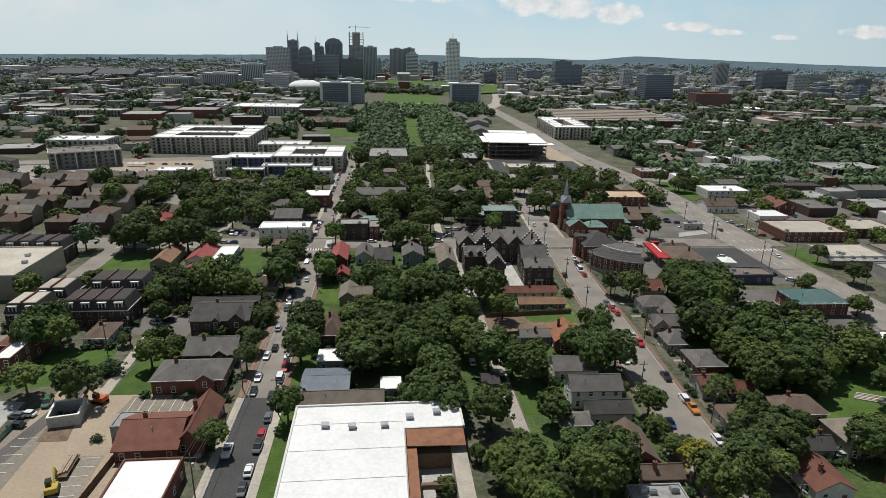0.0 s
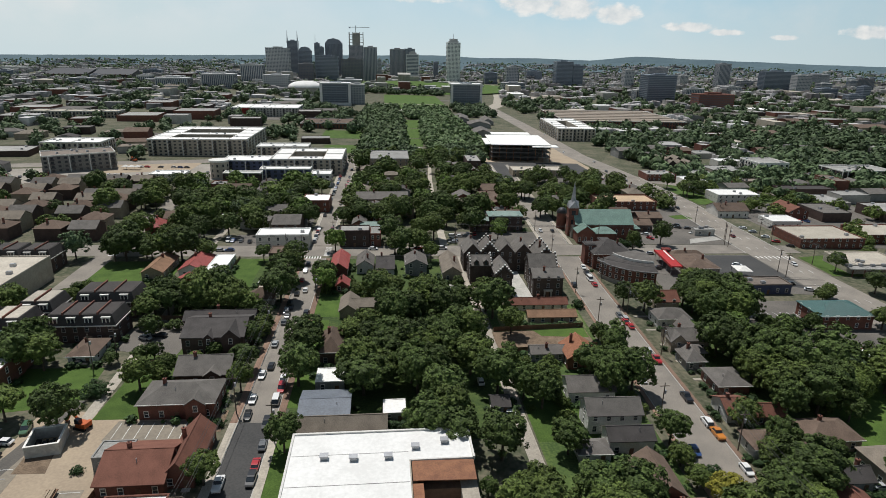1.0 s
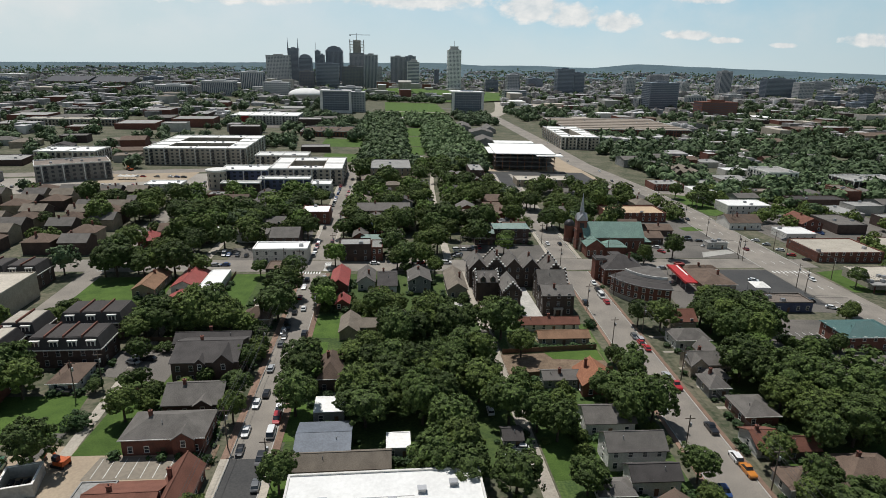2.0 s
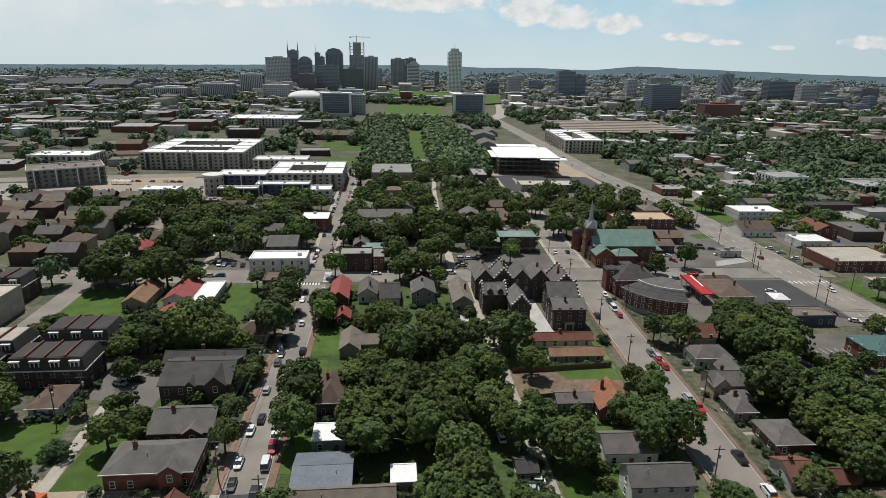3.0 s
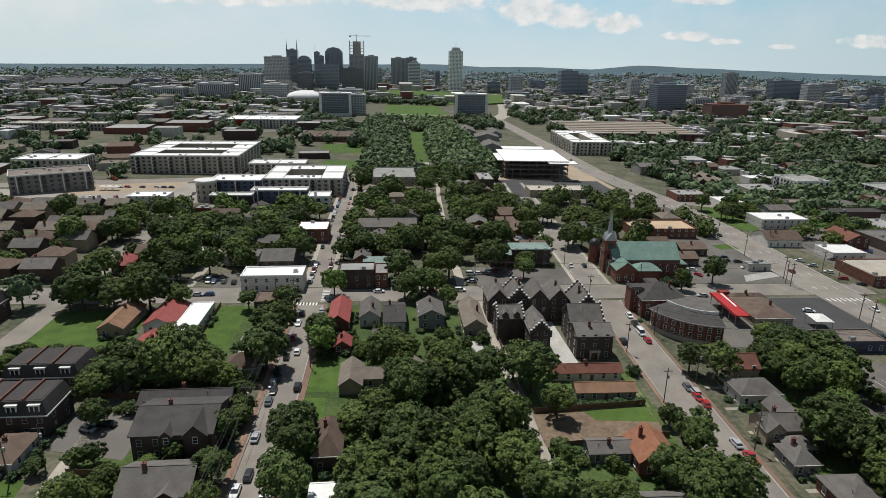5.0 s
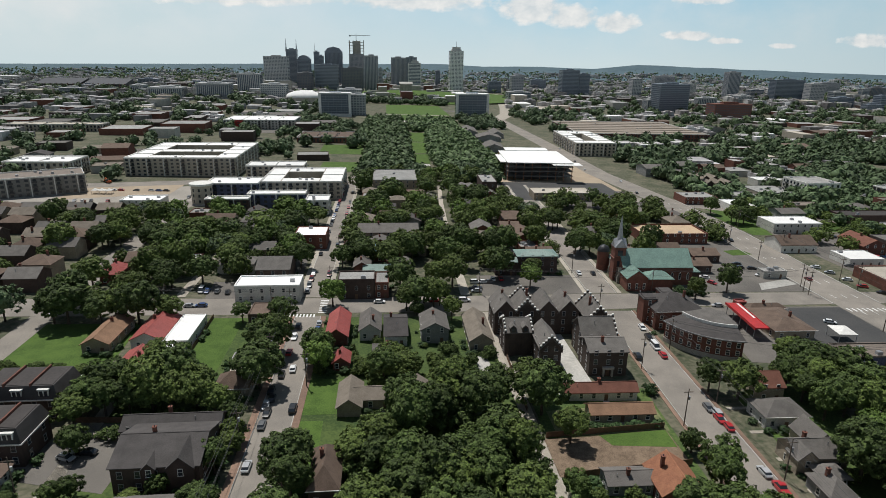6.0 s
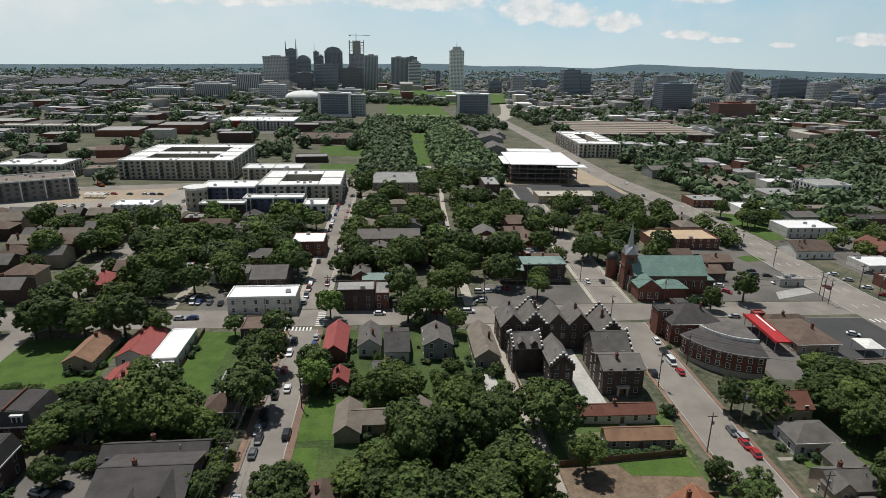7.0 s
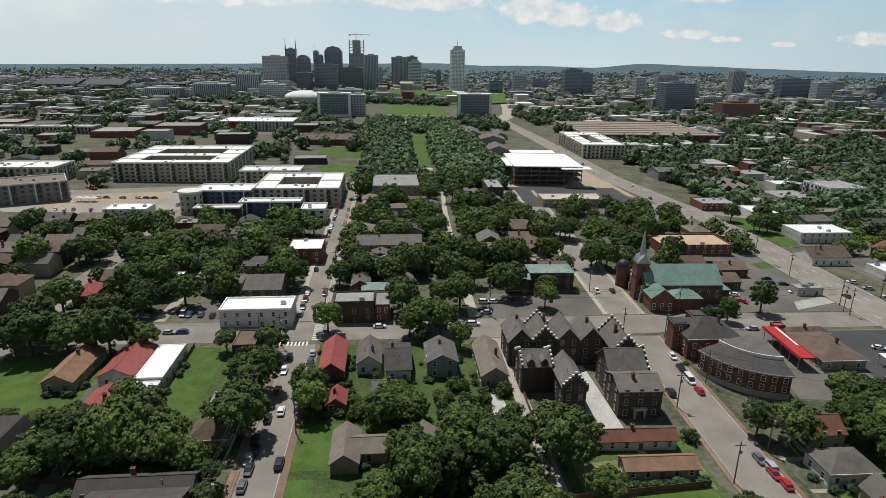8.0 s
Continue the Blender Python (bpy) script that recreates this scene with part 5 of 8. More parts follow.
# ---- mid-distance blocks ----
def flats(name, x, y, w, d, h, wall, top, storeys, label, court=None, rz=0.0):
    """A long block of flats with window bays, balconies, parapet and roof units."""
    ob = thing(name, x, y, label, "building", z=0, rz=rz)
    walls = [(-w / 2, w / 2, -d / 2, d / 2, -2, h)]
    if court:
        cx0, cx1, *cuts = court
        walls = [(-w / 2, cx0, -d / 2, d / 2, -2, h), (cx1, w / 2, -d / 2, d / 2, -2, h)]
        edges = [-d / 2, *cuts, d / 2]
        walls += [(cx0, cx1, edges[k], edges[k + 1], -2, h) for k in range(0, len(edges), 2)]
    part("wall", boxes(walls), wall, ob)
    rf = part("roof", boxes([(a + 0.4, b - 0.4, c + 0.4, e - 0.4, h, h + 0.1) for a, b, c, e, _, _ in walls]), top, ob)
    part("parapet", boxes([(-w / 2 - 0.1, w / 2 + 0.1, -d / 2 - 0.1, -d / 2 + 0.35, h, h + 0.9), (-w / 2 - 0.1, w / 2 + 0.1, d / 2 - 0.35, d / 2 + 0.1, h, h + 0.9), (-w / 2 - 0.1, -w / 2 + 0.35, -d / 2 + 0.35, d / 2 - 0.35, h, h + 0.9), (w / 2 - 0.35, w / 2 + 0.1, -d / 2 + 0.35, d / 2 - 0.35, h, h + 0.9)]), "trim_white", ob)
    ribs = []
    for a, b, c, e, _, _ in walls:
        along, n = b - a > e - c, max(1, round(max(b - a, e - c) / 24))
        for k in range(1, n):
            m = (a + (b - a) * k / n) if along else (c + (e - c) * k / n)
            ribs.append((m - 0.18, m + 0.18, c + 0.4, e - 0.4, h + 0.1, h + 0.75) if along else (a + 0.4, b - 0.4, m - 0.18, m + 0.18, h + 0.1, h + 0.75))
    part("roof_rib", boxes(ribs), "trim_white" if top == "membrane_white" else top, rf)["kind"] = "stuff"
    fh = h / storeys
    for rz2, ww, off in ((0, w, d / 2), (90 if x < 30 else -90, d, w / 2)):
        n = max(2, int(ww / 4.2))
        base = pose(0, 0, 0, 0, 0, rz2) @ pose(0, -off, 0)
        panes, slabs, bays = [], [], []
        for k in range(n):
            cx = -ww / 2 + (k + 0.5) * ww / n
            for s in range(storeys):
                panes.append((cx - 0.95, cx + 0.95, -0.12, 0, s * fh + 0.8, s * fh + fh * 0.8))
                if k % 3 == 1 and s:
                    slabs.append((cx - 1.5, cx + 1.5, -1.3, 0, s * fh - 0.1, s * fh + 0.1))
                    slabs.append((cx - 1.5, cx + 1.5, -1.3, -1.22, s * fh + 0.1, s * fh + 1.0))
            if k % 3 == 0:
                bays.append((cx + ww / n * 0.5 - 0.35, cx + ww / n * 0.5 + 0.35, -0.5, 0, 0, h + 0.4))
        part("window_front", boxes(panes), "glass", ob, at=base)["kind"] = "stuff"
        part("balcony_front", boxes(slabs), "metal_dark", ob, at=base)["kind"] = "stuff"
        part("pilaster_front", boxes(bays), "trim_white" if wall != "brick_red" else "brick_dark", ob, at=base)["kind"] = "stuff"
    r = random.Random(int(x * 3 + y))
    for k in range(min(6, int(w * d / 400) + 2)):
        a, b, c, e, _, _ = r.choice(walls)
        if b - a > 5 and e - c > 5:
            part("roof_unit", shared(("roof_unit",), lambda: boxes([(-0.9, 0.9, -0.7, 0.7, 0, 1.1)]), "metal_grey"), "", rf, at=pose(r.uniform(a + 2, b - 2), r.uniform(c + 2, e - 2), h + 0.1))
    return ob


flats("apartment_block", -162, 603, 84, 92, 14, "plaster_tan", "membrane_white", 5, "large tan apartment block with courtyard and white roofs", (-27, 25, -30, -8, 4, 32))
flats("apartment_block", -88, 556, 44, 22, 11, "plaster_tan", "membrane_white", 4, "long pale apartment block with white roof")
flats("apartment_block", -60, 508, 54, 56, 11.5, "plaster_tan", "membrane_white", 4, "tan apartment block with white roofs around a court", (-14, 12, -12, 14))
flats("apartment_block", -104, 484, 34, 22, 11, "siding_blue", "membrane_white", 4, "dark blue and tan apartment block with white roof")
flats("townhouse_row", -72, 458, 36, 11, 8.8, "siding_blue", "membrane_white", 3, "row of blue and white townhouses with white roofs")
flats("townhouse_row", -100, 446, 26, 9, 7.5, "brick_dark", "membrane_white", 3, "dark brick townhouse row with white roof")
flats("townhouse_row", -45, 444, 14, 16, 8.6, "plaster_white", "membrane_white", 3, "white townhouses with white flat roofs")
tu = thing("corner_turret", -121, 466, "round tan corner turret with white rim", "turret")
part("wall", cylinder(6.5, 6.5, -1, 12, 24), "plaster_tan", tu)
part("rim", cylinder(7.4, 7.4, 12, 13.2, 24), "trim_white", tu)
for k in range(10):
    for s in range(3):
        part("window", shared(("turret_window",), lambda: boxes([(-0.6, 0.6, -0.1, 0.1, 0, 1.9)]), "glass"), "", tu, at=pose(0, 0, 1.2 + 3.6 * s, 0, 0, k * 36) @ pose(0, -6.5, 0))
flats("apartment_block", -232, 494, 48, 28, 12, "concrete_dark", "membrane_brown", 4, "dark grey apartment block with brown roof", rz=28)
flats("warehouse", -262, 560, 48, 30, 11, "plaster_tan", "membrane_white", 3, "pale warehouse with white roof")
flats("apartment_block", 229, 768, 44, 120, 14, "plaster_tan", "membrane_white", 4, "long tan and brick apartment block with white roof", (-6, 8, -36, 36), rz=-4)
flats("brick_mill", 350, 946, 176, 178, 9, "brick_red", "membrane_mill", 2, "wide old red brick mill with tan-brown roof", rz=-3)
flats("market_hall", -70, 805, 64, 60, 6, "brick_red", "shingle_brown", 1, "low brick hall with brown flat roof")
pg = flats("parking_garage", -166, 925, 92, 60, 12, "concrete", "membrane_white", 4, "pale concrete parking garage with white top deck")
part("mural", boxes([(-34, -20, -30.6, -30.2, 0.5, 12)]), "awning_red", pg, "faded red heart-shaped mural on the wall")
flats("office_block", -395, 850, 110, 26, 8, "plaster_tan", "membrane_tan", 2, "low tan building with long pale roof")
for k, (mx, my, mw, md) in enumerate(((112, 905, 22, 60), (128, 835, 30, 34), (118, 745, 22, 40), (146, 880, 16, 50))):
    house("market_shed", mx, my, mw, md, 5, "gable_y", 4, "siding_grey", "shingle_grey", rz=-4, windows=False, label="long grey market shed with a gabled roof")

# construction site with a bare steel frame
cs = thing("construction_frame", 127, 588, "unfinished steel frame building with white roof deck", "building", rz=-4)
part("core", boxes([(-20, 18, -20, 24, -1, 12)]), "metal_dark", cs)
part("roof_deck", boxes([(-27, 28, -30, 40, 15, 15.6), (-20, 20, 40, 58, 15.6, 16.2), (-32, -27, -22, 20, 14.2, 14.8), (10, 34, -36, -22, 14.0, 14.5)]), "membrane_white", cs)
for z in (4, 8, 11.6):
    part("floor_deck", boxes([(-27, 28, -30, 40, z, z + 0.35)]), "concrete_dark", cs)
for i in range(9):
    for j in range(5):
        part("steel_column", shared(("steel_column",), lambda: boxes([(-0.25, 0.25, -0.25, 0.25, -1, 15)]), "tin_rust"), "", cs, at=pose(-26.5 + i * 6.7, -29.5 + j * 17.2, 0))
slab("construction_ground", [(84, 535), (182, 520), (182, 700), (90, 700)], "dirt", 0.03, "bare orange construction dirt", "ground")
# the mall
slab("lawn", rect(-2, 104, 1075, 1180), "lawn", 0.10, "mown green mall lawn", "lawn")
slab("lawn", rect(2, 118, 1190, 1440), "lawn", 0.10, "wide mown green mall lawn", "lawn")
slab("path", rect(-2, 112, 1181, 1189), "pavement", 0.12, "pale path across the mall", "path")
slab("path", [(20, 1050), (88, 1052), (88, 1074), (20, 1072)], "concrete", 0.12, "pale paved terrace of the mall", "path")
for y0, y1 in ((640, 700), (706, 796), (803, 900)):
    slab("lawn", [(25.5, y0), (38 + (y0 - 600) * 0.055, y0), (38 + (y1 - 600) * 0.055, y1), (25.5, y1)], "lawn", 0.10, "mown green mall lawn between trees", "lawn")
slab("plaza", rect(25, 39, 592, 636), "concrete", 0.12, "white paved plaza at the mall's end", "plaza")
slab("path", [(68.8, 630), (72.4, 630), (79.4, 1080), (75.6, 1080)], "pavement", 0.13, "pale straight path along the mall", "path")
slab("path", [(-25.6, 600), (-22.4, 600), (-16.5, 1080), (-19.9, 1080)], "pavement", 0.13, "pale straight path along the mall", "path")
slab("lawn", rect(-60, -22, 590, 640), "lawn", 0.09, "green lawn at the street's end", "lawn")
slab("lawn", rect(-70, -26, 690, 760), "lawn", 0.09, "green lawn beside the mall", "lawn")
slab("highway", [(183, 1131), (222, 1254), (256, 1436), (298, 1702), (338, 2072), (368, 2072), (326, 1702), (286, 1436), (252, 1254), (208, 1131)], "pavement", 0.2, "pale curving highway ramps", "road")
slab("parking_lot", [(296, 1315), (400, 1366), (455, 1553), (328, 1494)], "pavement", 0.22, "wide tan paved lot beside the highway", "parking lot")

# ---- landmarks near the streets ----
def coping(ob, w, d, eave, rise, sides=(-1, 1), axis="y"):
    """Pale stepped stones along the gable edges."""
    n = 8
    me = shared(("coping_stone",), lambda: boxes([(-0.36, 0.36, -0.26, 0.26, 0, 0.42)]), "trim_white")
    pr = shared(("gable_step",), lambda: boxes([(-0.42, 0.42, -0.22, 0.22, -2.2, 0)]), "brick_black")
    for s in sides:
        for k in range(n + 1):
            t = -1 + 2 * k / n
            z = eave + rise * (1 - abs(t)) + 0.45
            x, y = (t * w / 2, s * d / 2) if axis == "y" else (s * w / 2, t * d / 2)
            rz = 0 if axis == "y" else 90
            part("gable_step", pr, "", ob, at=pose(x, y, z, 0, 0, rz))
            part("coping_stone", me, "", ob, at=pose(x, y, z, 0, 0, rz))


LBL = "dark brick gabled townhouse with grey roof and pale stepped coping"
h1 = house("townhouse", 39.3, 252.5, 9.0, 10, 8.6, "gable_x", 3.0, "brick_black", "shingle_grey", label=LBL)
coping(h1, 9.0, 10, 8.6, 3.0, axis="x")
for k in (-2, 2):
    dmr = part("dormer", turned(gable_wall(3.2, 1.9, 10.3, 1.0)), "brick_black", h1, at=pose(k, -3.6, -0.2))
    part("dormer_roof", turned(roof_gable(3.4, 2.1, 10.3, 1.0, 0.15, 0.12)), "shingle_grey", dmr)
    part("pane", boxes([(-0.5, 0.5, -1.75, -1.62, 9.0, 10.3)]), "glass", dmr)
h2 = house("townhouse", 47.2, 243.5, 6.6, 14.5, 8.4, "gable_y", 3.4, "brick_black", "shingle_grey", label=LBL)
coping(h2, 6.6, 14.5, 8.4, 3.4, sides=(-1,))
for k in range(4):
    hk = house("townhouse", 38.0 + 7.7 * k, 270, 7.6, 13, 8.8, "gable_y", 4.2, "brick_black", "shingle_grey", label=LBL if k == 1 else "dark brick gabled townhouse with steep grey roof")
    if k == 1:
        coping(hk, 7.6, 13, 8.8, 4.2)
h3 = house("townhouse", 64.6, 238.5, 12.0, 11, 8.4, "gable_x", 2.2, "brick_black", "shingle_grey", label="dark brick corner townhouse with low grey roof")
part("porch_arch", join(boxes([(-1.6, -1.1, -6.3, -5.5, 0, 2.6), (1.1, 1.6, -6.3, -5.5, 0, 2.6)]), boxes([(-1.8, 1.8, -6.5, -5.5, 2.6, 3.3)])), "stone_pale", h3)
h4 = house("townhouse", 65.4, 249.5, 11.5, 11, 8.8, "gable_x", 4.2, "brick_black", "shingle_grey", label=LBL)
coping(h4, 11.5, 11, 8.8, 4.2, sides=(1,), axis="x")
h5 = house("townhouse", 69.4, 263, 8.0, 15, 9.0, "gable_y", 4.4, "brick_black", "shingle_grey", label=LBL)
coping(h5, 8.0, 15, 9.0, 4.4)
slab("courtyard", rect(50.6, 58.4, 226, 263), "concrete", 0.07, "pale concrete courtyard between brick townhouses", "courtyard")
slab("path", rect(32.2, 34.2, 238, 284), "pavement", 0.09, "straight pale garden path", "path")

# the church
ch = thing("church", 117, 321, "red brick church with green copper roofs and a spire", "church", rz=-3)
part("nave_wall", gable_wall(32, 15, 8.6, 6.2), "brick_red", ch)
part("nave_roof", roof_gable(31, 15, 8.6, 6.2, 0.5), "copper_green", ch)
tv, tf = turned(gable_wall(11, 9, 6.4, 3.4))
part("transept_wall", ([(x - 12, y - 11, z) for x, y, z in tv], tf), "brick_red", ch)
part("transept_roof", ([(x - 12, y - 11, z) for x, y, z in turned(roof_gable(11, 9, 6.4, 3.4))[0]], turned(roof_gable(11, 9, 6.4, 3.4))[1]), "copper_green", ch)
part("vestry_wall", boxes([(-7.4, 4, -15.5, -7.6, -1, 5.6)]), "brick_red", ch)
part("vestry_roof", ([(x - 1.8, y - 11.4, z) for x, y, z in roof_hip(11.6, 8, 5.6, 2.6)[0]], roof_hip(11.6, 8, 5.6, 2.6)[1]), "copper_green", ch)
part("aisle_wall", boxes([(16.2, 20, -6, 7, -1, 5.2)]), "brick_dark", ch)
part("aisle_roof", boxes([(16.0, 20.4, -6.4, 7.4, 5.2, 5.6)]), "copper_green", ch)
tw = part("tower", boxes([(-18.6, -13.6, -3.2, 1.8, -1, 15.5), (-18.9, -13.3, -3.5, 2.1, 10.5, 11.1), (-18.9, -13.3, -3.5, 2.1, 15.5, 16.0)]), "brick_red", ch)
part("belfry_roof", ([(-18.9, -3.5, 16), (-13.3, -3.5, 16), (-13.3, 2.1, 16), (-18.9, 2.1, 16), (-16.1, -3.5, 19.4), (-13.3, -0.7, 19.4), (-16.1, 2.1, 19.4), (-18.9, -0.7, 19.4), (-16.1, -0.7, 20.5)], [(0, 1, 4), (1, 2, 5), (2, 3, 6), (3, 0, 7), (0, 4, 8, 7), (1, 5, 8, 4), (2, 6, 8, 5), (3, 7, 8, 6)]), "metal_grey", tw)
part("spire", cylinder(1.5, 0.08, 18.6, 30, 8, -16.1, -0.7), "metal_grey", tw, "slim grey slate spire")
for k in range(2):
    part("louvre", boxes([(-17.2, -15.0, -3.3, -3.2, 12 - 5 * k, 14.6 - 5 * k)]), "glass", tw)
rt2 = part("stair_turret", cylinder(2.7, 2.7, -1, 9.5, 16, -18.5, 13), "brick_red", ch)
dome = [(2.9 * math.cos(a), 3.0 * math.sin(a)) for a in [k * math.pi / 12 for k in range(7)]]
part("turret_dome", ([(-18.5 + r * math.cos(2 * math.pi * i / 16), 13 + r * math.sin(2 * math.pi * i / 16), 9.5 + z) for r, z in dome for i in range(16)], [(j * 16 + i, j * 16 + (i + 1) % 16, (j + 1) * 16 + (i + 1) % 16, (j + 1) * 16 + i) for j in range(6) for i in range(16)]), "metal_dark", rt2)
part("rear_wall", boxes([(-16, -2, 7.6, 14, -1, 7)]), "brick_red", ch)
part("rear_roof", ([(x - 9, y + 10.8, z) for x, y, z in roof_hip(14, 6.4, 7, 2.6)[0]], roof_hip(14, 6.4, 7, 2.6)[1]), "tin_green", ch)
for k in range(6):
    fr_ = part("lancet_window", shared(("lancet",), lambda: prism([(-0.55, 0), (0.55, 0), (0.55, 2.6), (0, 3.6), (-0.55, 2.6)], 0, 0.14), "trim_white"), "", ch, at=pose(-4 + 3.6 * k, -7.5, 2.4, 90, 0, 0))
    part("pane", shared(("lancet_pane",), lambda: prism([(-0.4, 0.15), (0.4, 0.15), (0.4, 2.5), (0, 3.3), (-0.4, 2.5)], 0, 0.2), "glass"), "", fr_)
for k in range(3):
    add_window(ch, -15.4 + 3.2 * k, -16.5, 1.4, 0, 0.9, 2.4)
for k in range(5):
    part("buttress", boxes([(-17.2, -16.0, -6.4 + 3.2 * k, -5.8 + 3.2 * k, -1, 7.5), (-17.6, -16.0, -6.4 + 3.2 * k, -5.8 + 3.2 * k, -1, 4)]), "stone_pale", ch)

# the curved brick hall
cv = thing("curved_hall", 116, 262, "curved red brick hall with dark roof and pale stone base", "hall")


def arc(r0, r1, a0, a1, z0, z1, z1b=None, n=18):
    """A ring segment; its top runs from z1 outside to z1b inside."""
    z1b = z1 if z1b is None else z1b
    v, f = [], []
    for k in range(n + 1):
        a = radians(a0 + (a1 - a0) * k / n)
        c, s = math.cos(a), math.sin(a)
        v += [(r1 * c, r1 * s, z0), (r1 * c, r1 * s, z1), (r0 * c, r0 * s, z1b), (r0 * c, r0 * s, z0)]
    for k in range(n):
        i, j = k * 4, k * 4 + 4
        f += [(i, j, j + 1, i + 1), (i + 1, j + 1, j + 2, i + 2), (i + 2, j + 2, j + 3, i + 3), (i + 3, j + 3, j, i)]
    return v, f + [(0, 1, 2, 3), (n * 4 + 3, n * 4 + 2, n * 4 + 1, n * 4)]


part("wall", arc(9, 22.4, 192, 262, 2.0, 8), "brick_red", cv)
part("plinth", arc(9, 22.7, 192, 262, -1, 2.0), "stone_pale", cv)
part("roof", arc(15.5, 23.0, 191, 263, 8, 8.1, 9.6), "shingle_dark", cv)
part("upper_roof", arc(4, 15.3, 191, 263, 8, 10.4, 10.9), "shingle_grey", cv)
part("roof_rim", arc(15.3, 15.7, 191, 263, 9.4, 10.6), "trim_white", cv)
part("gutter", arc(22.9, 23.2, 191, 263, 7.7, 8.1), "trim_grey", cv)
for k in range(9):
    a = 195.5 + 7.8 * k
    for z in (2.6, 5.4):
        c, s = math.cos(radians(a)), math.sin(radians(a))
        add_window(cv, 22.4 * c, 22.4 * s, z, a + 90, 1.1, 1.6)
hh = house("brick_hall", 104, 274, 18, 16, 7.5, "hip", 4.5, "brick_red", "shingle_dark", label="red brick hall with a dark hipped roof beside the curved hall")
for tx, ty in ((95.0, 275), (104.5, 281)):
    t1 = thing("brick_tower", tx, ty, "square red brick stair tower with flat cap", "tower", "hall towers", rz=-2)
    part("wall", boxes([(-2.4, 2.4, -2.6, 2.6, -1, 9.4)]), "brick_red", t1)
    part("cap", boxes([(-2.7, 2.7, -2.9, 2.9, 9.4, 9.9), (-2.1, 2.1, -2.3, 2.3, 9.9, 10.2)]), "shingle_dark", t1)
    for k in range(3):
        add_window(t1, 0, -2.6, 1 + 3.2 * k, 0)
slab("parking_lot", [(117, 240), (196, 232), (196, 287), (124, 287)], "asphalt_lot", 0.045, "grey asphalt parking lot", "parking lot")
slab("parking_lot", [(112, 264), (128, 262), (128, 287), (114, 287)], "asphalt_lot", 0.055, "patched grey asphalt yard", "parking lot")
aw = thing("canopy", 131.5, 268.5, "bright red metal canopy beside a low flat building", "canopy", rz=-6)
part("canopy_roof", boxes([(-2.4, 2.4, -12, 12, 4.2, 4.7), (-2.6, -2.4, -12.2, 12.2, 3.9, 4.9), (2.4, 2.6, -12.2, 12.2, 3.9, 4.9)]), "awning_red", aw)
part("trim", boxes([(1.2, 2.0, -3, 11, 4.7, 4.8)]), "trim_white", aw)
for k in range(5):
    part("post", boxes([(-2.1, -1.9, -11 + 5.5 * k, -10.8 + 5.5 * k, -0.5, 4.2)]), "metal_grey", aw)
house("shop_building", 143.5, 267, 15, 21, 3.8, "hip", 2.0, "siding_tan", "shingle_brown", label="low tan shop under a broad brown hipped roof")
tn = thing("canopy", 161, 256, "white fabric canopy over a shop yard", "canopy", rz=-8)
part("canopy_roof", roof_hip(6.5, 8.0, 4.0, 1.0, 0.1, 0.1), "trim_white", tn)
for tx_, ty_ in ((-3, -3.8), (3, -3.8), (-3, 3.8), (3, 3.8)):
    part("post", boxes([(tx_ - 0.08, tx_ + 0.08, ty_ - 0.08, ty_ + 0.08, -0.4, 4.0)]), "metal_grey", tn)
house("shop_building", 146, 279.5, 15, 4.5, 3.6, "hip", 1.4, "siding_tan", "shingle_brown", label="narrow shop wing with a brown hipped roof")
house("shop_building", 158.5, 239.5, 24, 10, 4.0, "flat", 0.5, "siding_blue", "membrane_brown", label="low blue-grey flat-roofed shop beside a parking lot")
slab("parking_lot", [(150, 246), (172, 246), (183, 240), (184, 286), (152, 286)], "asphalt_new", 0.052, "dark asphalt yard of a shop", "parking lot")
house("shop_building", 137.5, 283, 4, 3, 4.2, "flat", 0.5, "brick_red", "tin_red", label="small red-topped porch beside the street", windows=False)

# the large white-roofed building and its neighbours
bw = thing("flat_warehouse", -2, 100, "large low building with a glaring white membrane roof", "warehouse")
part("wall", boxes([(-20.5, 6.2, -40, 34, -1, 7), (6.2, 20.2, 23, 34, -1, 7), (16.6, 20.2, -40, 23, -1, 4.6)]), "plaster_tan", bw)
rf0 = part("roof", boxes([(-20.2, 5.9, -40, 33.7, 7, 7.12), (5.9, 19.9, 23.3, 33.7, 7, 7.12)]), "membrane_white", bw)
part("parapet", boxes([(-20.7, 20.4, 33.7, 34.2, 6.6, 7.5), (-20.7, -20.2, -40, 33.7, 6.6, 7.4), (19.9, 20.4, 23, 33.7, 6.6, 7.5), (6.2, 19.9, 22.8, 23.2, 6.6, 7.4)]), "trim_white", bw)
part("rust_roof", ([(6.4, 17.0, 6.6), (20.0, 17.0, 6.2), (20.0, 22.7, 7.0), (6.4, 22.7, 7.2), (6.4, 17.0, 6.4), (20.0, 17.0, 6.0), (20.0, 22.7, 6.8), (6.4, 22.7, 7.0)], [(0, 1, 2, 3), (7, 6, 5, 4), (0, 4, 5, 1), (1, 5, 6, 2), (2, 6, 7, 3), (3, 7, 4, 0)]), "tin_rust", bw, "rusty corrugated metal roof")
part("rust_edge", boxes([(6.2, 8.6, -40, 16.8, 5.6, 6.0)]), "tin_rust", bw)
part("yard_floor", boxes([(8.6, 16.6, -40, 16.6, -0.5, 0.4)]), "concrete", bw)
part("back_wall", boxes([(8.6, 16.6, 16.6, 23, -1, 4.5)]), "wood_brown", bw)
